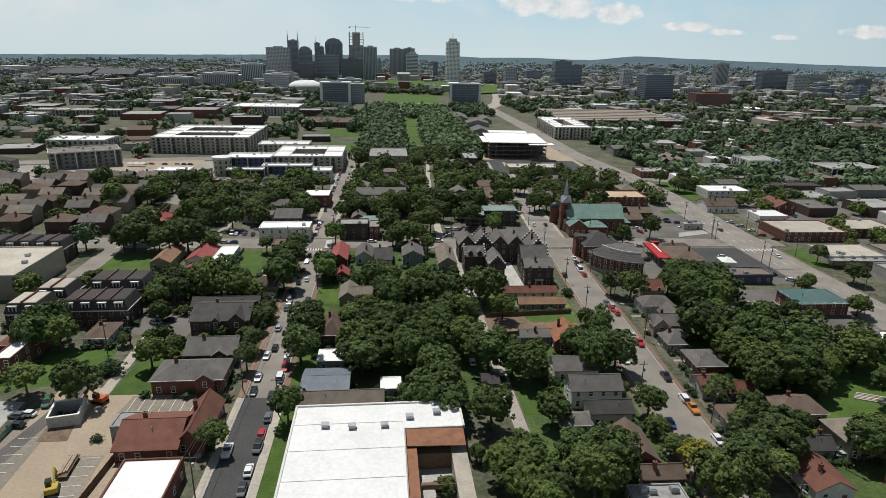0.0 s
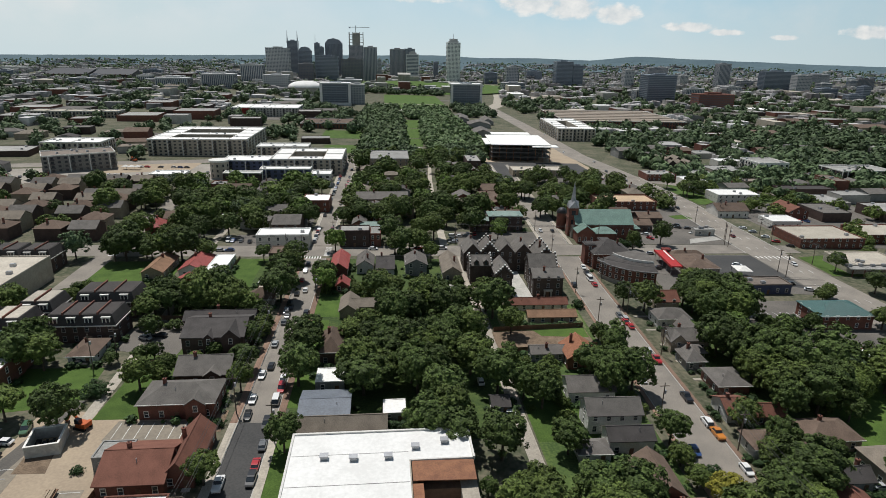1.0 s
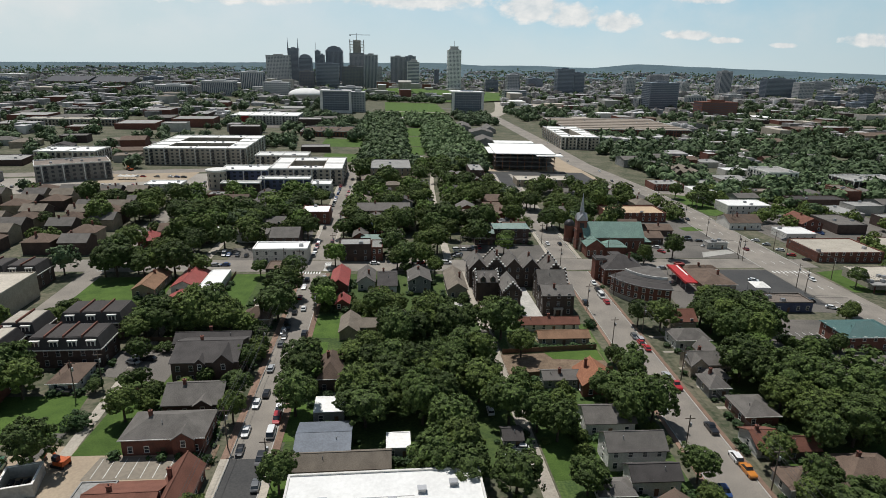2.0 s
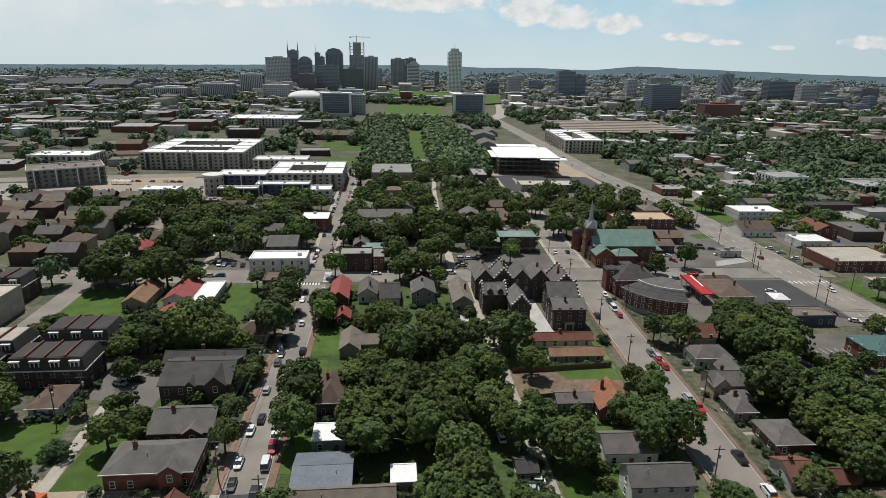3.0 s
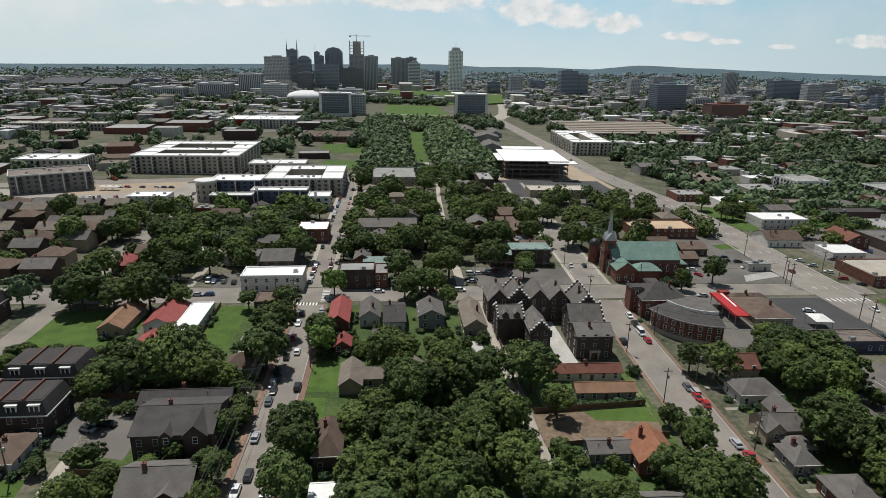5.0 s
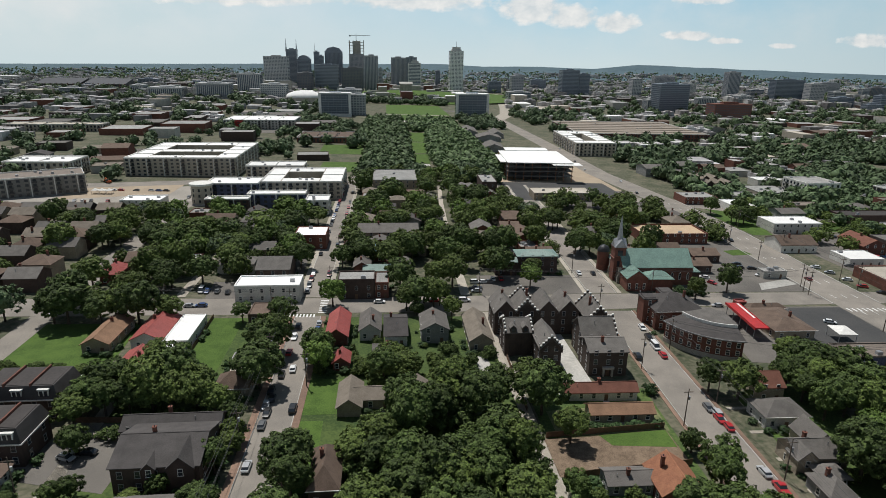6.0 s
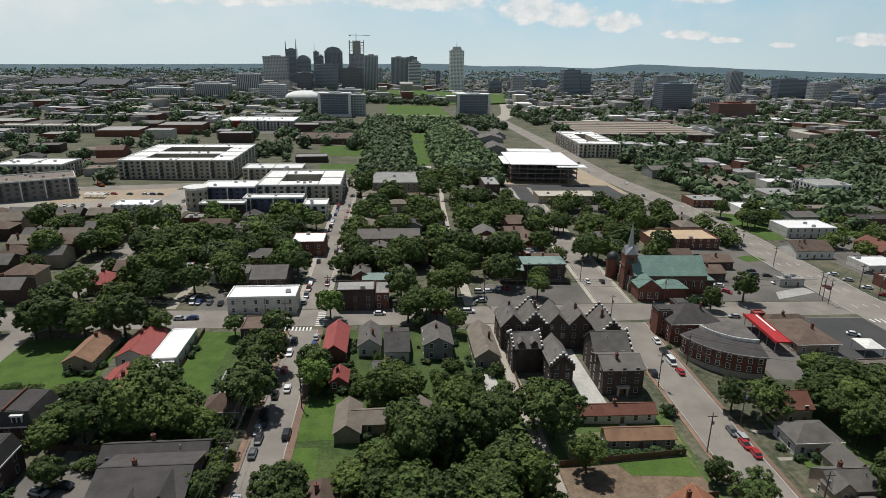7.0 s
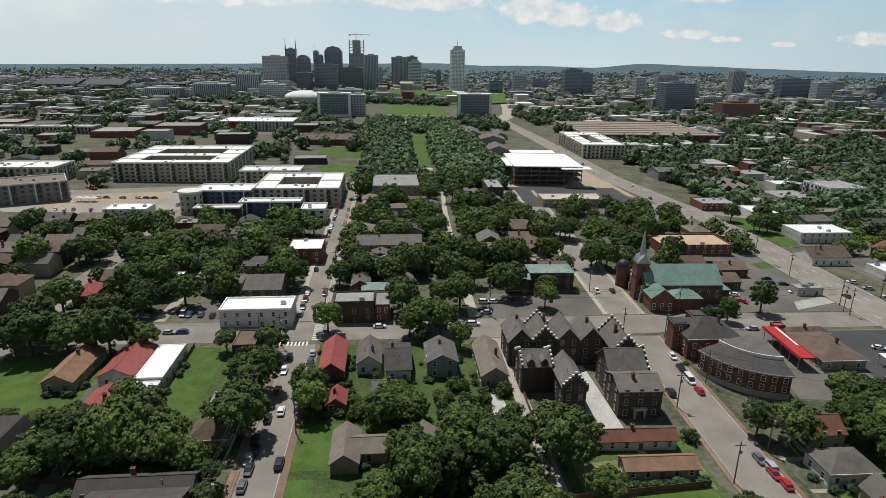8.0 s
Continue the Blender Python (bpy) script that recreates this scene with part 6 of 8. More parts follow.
part("gallery", boxes([(8.6, 16.6, 6, 8, 3.4, 3.7), (8.6, 16.6, 6, 6.15, 3.7, 4.6)]), "wood_brown", bw)
for kx, ky in ((-12.7, 24.9), (-6.3, 24.1), (1.3, 24.2), (7.4, 27.2), (14.1, 28.9)):
    u = part("skylight", shared(("skylight",), lambda: join(boxes([(-0.8, 0.8, -0.6, 0.6, 0, 0.9)]), boxes([(-0.95, 0.95, -0.75, 0.75, 0.9, 1.05)])), "metal_grey"), "", rf0, at=pose(kx, ky, 7.12))
for k in range(7):
    part("roof_seam", boxes([(-20, 5.8, -34 + 10 * k, -33.85 + 10 * k, 7.12, 7.16)]), "membrane_grey", rf0)
house("shop_building", -51.6, 106, 12.6, 24, 4.4, "flat", 0.5, "brick_red", "membrane_white", label="low red brick building with bright white flat roof")
house("brick_house", -46.2, 134.5, 6.6, 18, 3.6, "gable_y", 3.2, "brick_red", "shingle_red", label="red brick cross wing with a red-brown shingle gable")
house("warehouse", -155, 238, 40, 35, 9, "flat", 0.5, "plaster_tan", "membrane_tan", label="large tan warehouse with a pale flat roof", windows=False)
house("white_hall", -71.2, 264, 7.8, 21, 3.8, "flat", 0.3, "siding_white", "membrane_white", label="long low house with a glaring white flat roof")
house("porch_building", -71.8, 250.6, 7.8, 5, 3.0, "flat", 0.2, "siding_white", "membrane_white", label="white-roofed back porch of a long house")

house("shop_building", -153, 455, 24, 15, 5, "flat", 0.6, "plaster_white", "membrane_white", label="long low building with a bright white flat roof")
for tx_ in (-197.5, -193.0, -188.5):
    tn = thing("canopy", tx_, 490, "small white peaked canopy on a dusty lot", "canopy")
    part("canopy_roof", roof_hip(4.0, 4.0, 2.6, 1.2, 0.1, 0.1), "trim_white", tn)
    for px_ in (-1.8, 1.8):
        part("post", boxes([(px_ - 0.06, px_ + 0.06, -1.86, -1.74, -0.3, 2.6), (px_ - 0.06, px_ + 0.06, 1.74, 1.86, -0.3, 2.6)]), "metal_grey", tn)

# the avenue's far side
house("shop_building", 238, 311, 36, 26, 5, "flat", 0.6, "brick_red", "membrane_tan", label="long red brick shop with a pale tan flat roof")
house("warehouse", 238.5, 345, 18, 15, 4, "flat", 0.4, "plaster_white", "membrane_white", label="small white warehouse with a bright white roof")
house("brick_house", 260, 368, 13.5, 20, 5, "gable_y", 3.4, "brick_red", "shingle_red")
house("brick_building", 279, 317, 28, 22, 5, "flat", 0.5, "brick_red", "membrane_tan")
flats("office_building", 338, 519, 28, 30, 11, "plaster_white", "membrane_grey", 3, "modern white office building with dark window bands")
house("brick_building", 314, 431, 40, 14, 5.5, "flat", 0.5, "brick_dark", "membrane_dark", label="long dark brick building with a near-black flat roof", windows=False)
house("brick_building", 355, 455, 11, 26, 8, "flat", 0.5, "brick_red", "membrane_brown", label="tall red brick building with a brown flat roof", windows=False)
house("brick_building", 294, 462, 26, 12, 4.5, "flat", 0.5, "siding_tan", "membrane_brown", label="low tan building with a brown flat roof", windows=False)
flats("apartment_block", 405, 491, 48, 30, 9, "brick_dark", "membrane_grey", 3, "dark brick apartment block with grey roof")
house("warehouse", 296, 511, 27, 28, 5, "flat", 0.4, "plaster_tan", "membrane_grey")
for k in range(6):
    house("townhouse", 250 + 8 * (k % 3), 520 + 22 * (k // 3), 8, 14, 8, "gable_y", 3, "brick_dark", "shingle_tan")
gs = thing("open_shed", 232, 257, "long open shed with a pale pipe-laden roof", "shed", rz=-4)
part("roof", boxes([(-18, 18, -4, 4, 4.0, 4.4)]), "membrane_grey", gs)
for k in range(7):
    part("post", boxes([(-17 + 5.6 * k, -16.6 + 5.6 * k, -3.6, -3.2, -0.5, 4.0)]), "brick_red", gs)
    part("roof_unit", shared(("roof_unit",), None, ""), "", gs, at=pose(-16.5 + 5.5 * k, 0.5 * (k % 2), 4.4))
house("brick_building", 155, 174, 5, 6, 4, "flat", 0.4, "brick_red", "membrane_white")
house("brick_building", 168.8, 174, 14, 8, 4, "flat", 0.4, "brick_red", "membrane_white")
# dark townhouses behind the warehouse, and brown rows beyond
for k in range(4):
    house("townhouse", -181 + 12.2 * k, 268, 12, 12, 6.2, "mansard", 3.4, "brick_dark", "shingle_dark")
for rx in (-146, -162, -186, -202, -226, -244, -270):
    for ry in range(312, 436, 14):
        if (rx * 7 + ry * 3) % 11 < 9:
            house("townhouse", rx + 0.12 * (ry - 310) * -1, ry, 12.5, 11, 6.2 + (ry % 3) * 0.4, "gable_x" if (rx + ry) % 3 else "hip", 2.8, "brick_dark" if ry % 4 < 2 else "siding_tan", ("shingle_brown", "shingle_grey", "shingle_tan")[(rx + ry) % 3], windows=False)

house("cottage", -18, 242.5, 5, 7, 3.0, "gable_y", 1.8, "brick_red", "tin_red")
house("cottage", -47.4, 228.5, 9, 8, 3.2, "hip", 3.2, "siding_tan", "shingle_brown")
house("shed", -47.6, 236.5, 5, 5, 2.8, "flat", 0.2, "siding_tan", "membrane_tan", windows=False)

# ---- lots, lawns and yards ----
slab("construction_ground", [(-92, 70), (-59.5, 70), (-60, 128), (-44, 143.5), (-44, 151.6), (-90, 158)], "dirt", 0.03, "pale tracked dirt of a building site", "ground")
slab("alley", [(-84.6, 162), (-81.4, 162), (-87.2, 124), (-91.6, 124)], "asphalt_lot", 0.07, "dark worn lane beside a building site", "alley")
slab("bare_lot", [(-84.6, 140), (-78.6, 140), (-77, 132), (-84.2, 132)], "mulch", 0.08, "reddish mulch bed beside parking bays", "ground")
slab("bare_lot", [(-46.6, 146), (-42.6, 146), (-42.6, 155.5), (-46, 155.5)], "mulch", 0.085, "brown planting bed at a brick house", "ground")
slab("parking_lot", [(-70, 143.6), (-48.5, 143.2), (-47, 151), (-69, 151.8)], "dirt_lot", 0.06, "new asphalt parking bays with white lines", "parking lot")
slab("parking_lot", [(-92, 84), (-82, 84), (-83, 138), (-92, 138)], "dirt_lot", 0.06, "new asphalt parking bays beside a fence", "parking lot")
slab("parking_lot", [(-74, 84), (-64, 84), (-66, 126), (-73, 126)], "dirt_lot", 0.06, "new asphalt parking bays beside a wall", "parking lot")
slab("parking_lot", [(-118, 84), (-94, 84), (-96, 150), (-118, 152)], "concrete", 0.05, "pale concrete parking yard", "parking lot")
slab("lawn", [(-122, 153), (-82, 160), (-84, 180), (-122, 180)], "lawn", 0.04, "mown green lawn", "lawn")
slab("lawn", [(-76, 152.5), (-45, 152.5), (-45, 170), (-75, 176)], "lawn", 0.04, "patchy green lawn beside a brick house", "lawn")
slab("lawn", [(-124, 236), (-88, 240), (-90, 276), (-124, 276)], "lawn", 0.04, "broad bright green lawn", "lawn")
slab("lawn", rect(-66.4, -55.5, 236, 280), "lawn", 0.05, "long bright green lawn strip", "lawn")
slab("parking_lot", [(-90, 192), (-66, 186), (-64, 212), (-84, 214)], "asphalt_lot", 0.05, "concrete car park behind townhouses", "parking lot")
slab("parking_lot", [(-75, 299), (-62, 299), (-62, 318), (-76, 318)], "asphalt_lot", 0.05, "asphalt lot beside a white building", "parking lot")
slab("parking_lot", [(36, 301), (84, 303), (86, 326), (37, 326)], "asphalt_lot", 0.05, "wide pale asphalt parking lot", "parking lot")
slab("parking_lot", [(126, 304), (196, 304), (190, 384), (142, 372)], "asphalt_lot", 0.05, "pale asphalt lot behind the church", "parking lot")
slab("parking_lot", [(126, 183), (186, 180), (190, 226), (140, 228)], "asphalt_lot", 0.05, "worn asphalt lot round a teal-roofed building", "parking lot")
slab("lawn", [(92.5, 96), (99, 96), (104, 220), (98.5, 220)], "lawn", 0.05, "green front lawns along the street", "lawn")
slab("lawn", [(37, 138), (53, 138), (53, 158), (37, 158)], "lawn", 0.05, "green back garden lawn", "lawn")
slab("lawn", [(118, 122), (170, 118), (170, 174), (124, 178)], "lawn", 0.05, "broad green lawn beside trees", "lawn")
slab("bare_lot", [(36, 186), (70, 190), (70, 204), (36, 201)], "mulch", 0.05, "bare brown vacant lot", "ground")
slab("lawn", [(53, 197.5), (69.6, 196), (69.8, 203.6), (51, 202)], "lawn", 0.08, "strip of grass beside a bare lot", "lawn")
slab("lawn", [(40, 201), (71, 203), (72, 217), (40, 214)], "dry_lawn", 0.05, "dry lawn beside a low house", "lawn")
slab("lawn", [(-28, 215), (-14, 215), (-14, 234), (-28, 234)], "lawn", 0.05, "front lawn beside the street", "lawn")
slab("lawn", [(-28, 156), (-21, 156), (-21, 212), (-28, 212)], "lawn", 0.05, "strip of front lawns", "lawn")
slab("lawn", [(-28.6, 60), (-23.5, 60), (-23, 150), (-28.2, 150)], "lawn", 0.05, "narrow lawn strip beside the pavement", "lawn")
slab("lawn", [(168, 384), (190, 384), (188, 400), (150, 396)], "lawn", 0.06, "grass strip beside a lot", "lawn")
slab("lawn", [(226, 404), (300, 404), (300, 470), (218, 470)], "lawn", 0.05, "green corner lot with trees", "lawn")
slab("parking_lot", [(226, 300), (328, 296), (328, 400), (224, 400)], "asphalt_lot", 0.04, "pale asphalt lots behind the avenue", "parking lot")
slab("parking_lot", [(228, 180), (328, 180), (328, 290), (226, 290)], "asphalt_lot", 0.04, "wide asphalt yard beside the avenue", "parking lot")
slab("parking_lot", [(120, 470), (186, 440), (186, 520), (110, 530)], "asphalt_lot", 0.05, "asphalt lot at the crossing", "parking lot")
slab("parking_lot", [(-330, 420), (-140, 452), (-60, 470), (-60, 520), (-140, 520), (-330, 472)], "dusty", 0.03, "dusty lots before the apartment blocks", "parking lot")
slab("bare_lot", [(-215, 470), (-150, 492), (-150, 535), (-215, 520)], "dirt", 0.06, "bare dirt building lot", "ground")
slab("parking_lot", [(-50, 312), (-40.5, 312), (-40.5, 350), (-62, 350)], "asphalt_lot", 0.04, "small lot behind townhouses", "parking lot")


def stripes(name, n, x, y, dx, dy, w, l, h=0.075, material="paint_white"):
    ob = thing(name, x, y, "worn white painted road markings", "markings", "", "structure")
    me = shared(("stripe", w, l), lambda: boxes([(-w / 2, w / 2, -l / 2, l / 2, 0, 0.012)]), material)
    for k in range(n):
        part("stripe", me, "", ob, at=pose(k * dx, k * dy, h + gz(x + k * dx) - gz(x)))


stripes("bay_lines", 8, -68, 147.5, 2.7, -0.05, 0.14, 7)
stripes("bay_lines", 14, -88, 92, 0, 3.2, 7, 0.14)
stripes("bay_lines", 12, -69.5, 90, 0, 3.2, 6, 0.14)
stripes("bay_lines", 14, 128, 215, 2.8, -0.2, 0.14, 5)
stripes("bay_lines", 9, 121, 262, 0, 2.7, 6, 0.14, 0.09)
stripes("crossing", 8, -39.5, 281.6, 1.25, 0, 0.6, 3, 0.11)
stripes("crossing", 8, -28.0, 284.5, 0, 1.7, 3, 0.7, 0.11)
stripes("crossing", 10, -124, 284, 0, 1.6, 4, 0.7, 0.11)
stripes("crossing", 9, 186, 283, 2.3, 0.0, 0.7, 3.4, 0.13)
for off in (-5, 0, 5):
    ll = thing("lane_lines", avenue(190) + off, 190, "worn white painted lane lines on the avenue", "markings", "", "structure")
    for y_ in range(190, 480, 18):
        part("stripe", shared(("stripe", 0.22, 4), lambda: boxes([(-0.11, 0.11, -2, 2, 0, 0.012)]), "paint_white"), "", ll, at=pose(avenue(y_) - avenue(190), y_ - 190, 0.11 + gz(avenue(y_)) - gz(avenue(190) + off) - 0.0175 * off))
for k in range(10):
    slab("path", rect(92.6, 100, 108 + 11.6 * k, 109.3 + 11.6 * k), "pavement", 0.08, "narrow front path across a lawn", "path")

slab("patio", [(23.5, 232), (29.8, 232), (28.6, 247), (23.3, 247)], "concrete", 0.09, "pale concrete drive behind a tan cottage", "patio")
slab("patio", rect(-48.5, -43.4, 233.2, 241), "concrete", 0.08, "pale concrete yard beside a cottage", "patio")
slab("lawn", [(178, 356), (190, 358), (188, 367), (177, 364)], "lawn", 0.1, "grass island in a pale lot", "lawn")
slab("lawn", [(207, 256), (234, 255), (236, 289), (208, 283)], "lawn", 0.06, "green grass corner beside the avenue", "lawn")
slab("lawn", [(214, 452), (232, 442), (227, 396), (214, 396)], "lawn", 0.062, "green corner lot with trees", "lawn")
slab("kerb", [(162, 305.5), (184, 313), (183, 320), (166, 314)], "concrete", 0.16, "raised pale concrete island at a lot", "kerb")

# ---- scattered town beyond the near blocks ----
OCC = [(150, 188, 318, 362), (-76, -62, 299, 320), (128, 182, 362, 404), (-24, 20, 55, 136), (-60, -40, 90, 146), (-176, -134, 218, 258), (33, 76, 225, 280), (94, 142, 300, 342), (90, 162, 240, 290), (20, 44, 586, 640), (-60, -20, 590, 640)]
for o in list(scene.objects):
    if o.parent is None and o.type == "EMPTY":
        b = [q for q in o.children if q.name.startswith(("wall", "core"))]
        for q in b:
            xs_ = [(o.matrix_basis @ v.co) for v in q.data.vertices]
            OCC.append((min(p.x for p in xs_) - 1, max(p.x for p in xs_) + 1, min(p.y for p in xs_) - 1, max(p.y for p in xs_) + 1))


def blocked(x, y, m):
    if any(a - m < x < b + m and c - m < y < d + m for a, b, c, d in OCC):
        return True
    if 298 - m < y < 366 + m and -88.5 - m * 0.6 < x < -81.5 + m * 0.6:
        return True
    if y < 575:
        if abs(x + 36.3 - 0.0125 * y) < 6.6 + m or (abs(x - 71.8 - 0.054 * y) < 8 + m and y < 545):
            return True
        if 302 < y < 535 and abs(x - 29 - 0.04 * (y - 302)) < 2.5 + m:
            return True
        if 282 - m < y < 303 + m and x < 220:
            return True
    av = avenue(y)
    if y < 1120 and abs(x - av) < 12 + m:
        return True
    if 600 < y < 1080 and (abs(x - 70.5 - 0.0155 * (y - 630)) < 3.4 + m * 0.5 or abs(x + 24 - 0.0125 * (y - 600)) < 3 + m * 0.5):
        return True
    if 1130 < y < 2080 and abs(x - 195 - 0.38 * (y - 1130) ** 0.88) < 20 + m:
        return True
    if 25 - m < x < 38 + m + 0.055 * (y - 600) and 585 < y < 910 or (-5 < x < 120 and 1040 < y < 1440):
        return True
    return False


frnd = random.Random(21)


def infill(n, x0, x1, y0, y1, kinds, size=(9, 16), h=(3.5, 6), rz=0.0):
    made = 0
    for _ in range(n * 8):
        if made >= n:
            break
        x, y = frnd.uniform(x0, x1), frnd.uniform(y0, y1)
        w, d = frnd.uniform(*size), frnd.uniform(*size)
        if blocked(x, y, max(w, d) / 2):
            continue
        name, roof, wall, top = frnd.choice(kinds)
        house(name, round(x, 1), round(y, 1), round(w, 1), round(d, 1), round(frnd.uniform(*h), 1), roof, round(frnd.uniform(1.8, 3), 1) if roof != "flat" else 0.5, wall, top, rz=rz + frnd.uniform(-2, 2) or 0.1, windows=y < 330 and abs(x) < 130)
        OCC.append((x - w / 2 - 1, x + w / 2 + 1, y - d / 2 - 1, y + d / 2 + 1))
        made += 1


HOMES = [("cottage", "gable_x", "siding_tan", "shingle_brown"), ("cottage", "gable_y", "brick_red", "shingle_grey"), ("house", "hip", "siding_white", "shingle_grey"), ("house", "gable_x", "brick_red", "shingle_brown"), ("house", "gable_y", "siding_grey", "shingle_dark"), ("cottage", "hip", "siding_tan", "shingle_tan"), ("brick_house", "flat", "brick_red", "membrane_grey")]
ROWS_T = [("townhouse", "gable_x", "siding_tan", "shingle_brown"), ("townhouse", "gable_y", "brick_red", "shingle_tan"), ("townhouse", "hip", "siding_tan", "shingle_brown")]
WORKS = [("warehouse", "flat", "plaster_white", "membrane_white"), ("warehouse", "flat", "brick_red", "membrane_grey"), ("warehouse", "flat", "brick_dark", "shingle_grey"), ("warehouse", "flat", "concrete", "shingle_tan"), ("shop_building", "flat", "plaster_tan", "membrane_tan"), ("shop_building", "flat", "concrete", "membrane_grey"), ("brick_building", "flat", "brick_dark", "membrane_grey"), ("warehouse", "gable_x", "siding_grey", "shingle_grey")]
infill(10, -200, -135, 150, 215, HOMES)
infill(9, -120, -45, 330, 440, HOMES)
infill(14, -22, 26, 305, 500, HOMES)
infill(16, 40, 88, 330, 520, HOMES)
infill(8, 110, 180, 345, 430, HOMES)
infill(8, 110, 190, 60, 130, HOMES)
infill(26, 228, 420, 200, 420, WORKS, (14, 28), (4, 7))
infill(34, 226, 480, 400, 720, HOMES + WORKS, (10, 24), (4, 8))
infill(40, -480, -200, 300, 700, WORKS[1:4] + WORKS[5:] + HOMES, (12, 34), (4, 9), 10)
infill(26, -560, -60, 620, 1050, WORKS[1:3] + WORKS[5:], (20, 55), (5, 11), 5)
infill(25, 240, 800, 720, 1150, WORKS + HOMES, (16, 50), (5, 11))
infill(30, -1200, -120, 1050, 1800, WORKS[1:] , (25, 60), (6, 14))
infill(30, 280, 1400, 1100, 1800, WORKS, (22, 60), (6, 16))
infill(8, -1800, 2000, 1800, 2800, WORKS, (35, 80), (8, 20))
infill(18, -420, 420, 1500, 2050, [("office_block", "flat", "brick_red", "membrane_grey"), ("office_block", "flat", "plaster_tan", "membrane_white"), ("office_block", "flat", "stone_pale", "membrane_grey")], (22, 48), (14, 34))

# lots between the far buildings
for k in range(80):
    x, y = frnd.uniform(-800, 800), frnd.uniform(470, 1700)
    if blocked(x, y, 5) or -100 < x < 130:
        continue
    w, d = frnd.uniform(30, 110), frnd.uniform(25, 70)
    x0, x1 = (x - w / 2, x + w / 2)
    if x0 < -330 < x1 or x0 < 330 < x1:
        continue
    slab("parking_lot", rect(x0, x1, y - d / 2, y + d / 2), frnd.choice(("asphalt_lot", "asphalt_lot", "asphalt", "asphalt_new")), 0.05 + 0.004 * k, "pale asphalt lot between buildings", "parking lot")

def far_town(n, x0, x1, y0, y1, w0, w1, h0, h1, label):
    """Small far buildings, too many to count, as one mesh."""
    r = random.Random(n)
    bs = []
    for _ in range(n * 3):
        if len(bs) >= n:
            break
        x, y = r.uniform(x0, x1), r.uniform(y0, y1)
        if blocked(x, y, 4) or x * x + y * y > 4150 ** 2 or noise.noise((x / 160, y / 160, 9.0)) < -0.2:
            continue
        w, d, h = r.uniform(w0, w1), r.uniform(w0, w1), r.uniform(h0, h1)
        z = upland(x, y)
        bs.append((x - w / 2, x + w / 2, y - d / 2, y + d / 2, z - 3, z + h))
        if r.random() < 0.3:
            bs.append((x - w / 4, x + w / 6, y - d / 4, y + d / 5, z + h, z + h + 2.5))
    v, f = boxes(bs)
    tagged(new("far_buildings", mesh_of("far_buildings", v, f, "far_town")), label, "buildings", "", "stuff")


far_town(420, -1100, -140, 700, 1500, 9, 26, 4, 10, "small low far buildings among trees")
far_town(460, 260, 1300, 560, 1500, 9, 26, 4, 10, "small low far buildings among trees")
far_town(2300, -1900, 2200, 1500, 2600, 10, 30, 5, 16, "countless far city buildings paled for haze")
far_town(2300, -2800, 3200, 2500, 4300, 12, 38, 5, 14, "countless far suburban buildings paled for haze")

# ---- trees in the middle distance, and far woods ----
def grove(n, x0, x1, y0, y1, r0, r1, gap=2.0):
    made = 0
    for _ in range(n * 6):
        if made >= n:
            break
        x, y, r = trand.uniform(x0, x1), trand.uniform(y0, y1), trand.uniform(r0, r1)
        if blocked(x, y, gap):
            continue
        tree(round(x, 1), round(y, 1), round(r, 1), small=y > 330 or abs(x) > 130)
        made += 1


grove(18, -122, -45, 304, 440, 3.5, 7)
grove(4, -330, -135, 300, 440, 3, 6)
grove(10, -200, -128, 150, 300, 3, 6)
grove(20, -22, 84, 305, 560, 4, 7.5)
grove(6, 104, 186, 345, 470, 4, 7)
grove(12, 118, 186, 90, 180, 3.5, 7)
grove(10, 230, 430, 180, 460, 2.5, 5.5)
grove(8, -120, -82, 212, 240, 2.5, 4)


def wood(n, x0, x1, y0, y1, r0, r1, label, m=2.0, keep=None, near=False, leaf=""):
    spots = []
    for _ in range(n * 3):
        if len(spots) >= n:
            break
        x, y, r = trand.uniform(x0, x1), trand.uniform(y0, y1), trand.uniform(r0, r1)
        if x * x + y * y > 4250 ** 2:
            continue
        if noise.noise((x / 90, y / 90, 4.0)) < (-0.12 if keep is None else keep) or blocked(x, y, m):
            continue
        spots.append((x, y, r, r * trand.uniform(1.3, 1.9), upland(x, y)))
    # leaf_far carries the distance haze in its colour
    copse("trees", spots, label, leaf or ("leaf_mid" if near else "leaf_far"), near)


wood(30, -122, -45, 325, 445, 4, 7, "bright green trees among brick houses", keep=-9, near=True, leaf="leaf_fresh")
wood(16, -122, -45, 304, 445, 3.5, 6, "green trees among brick houses", keep=-9, near=True)
wood(60, -330, -135, 300, 440, 3.5, 6, "green trees among townhouse rows", keep=-9, near=True)
wood(50, -22, 84, 330, 560, 4, 7, "dense green trees over back gardens", keep=-9, near=True)
wood(30, -22, 84, 330, 575, 4, 7, "bright green trees over back gardens", keep=-9, near=True, leaf="leaf_fresh")
wood(26, 104, 186, 350, 470, 4, 7, "green trees behind the church", keep=-9, near=True)
wood(60, 230, 330, 180, 470, 3, 5.5, "green trees among lots", keep=-9, near=True)
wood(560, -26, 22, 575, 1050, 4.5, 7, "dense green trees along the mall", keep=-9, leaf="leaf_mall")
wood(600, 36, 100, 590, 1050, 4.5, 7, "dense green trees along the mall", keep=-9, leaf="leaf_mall")
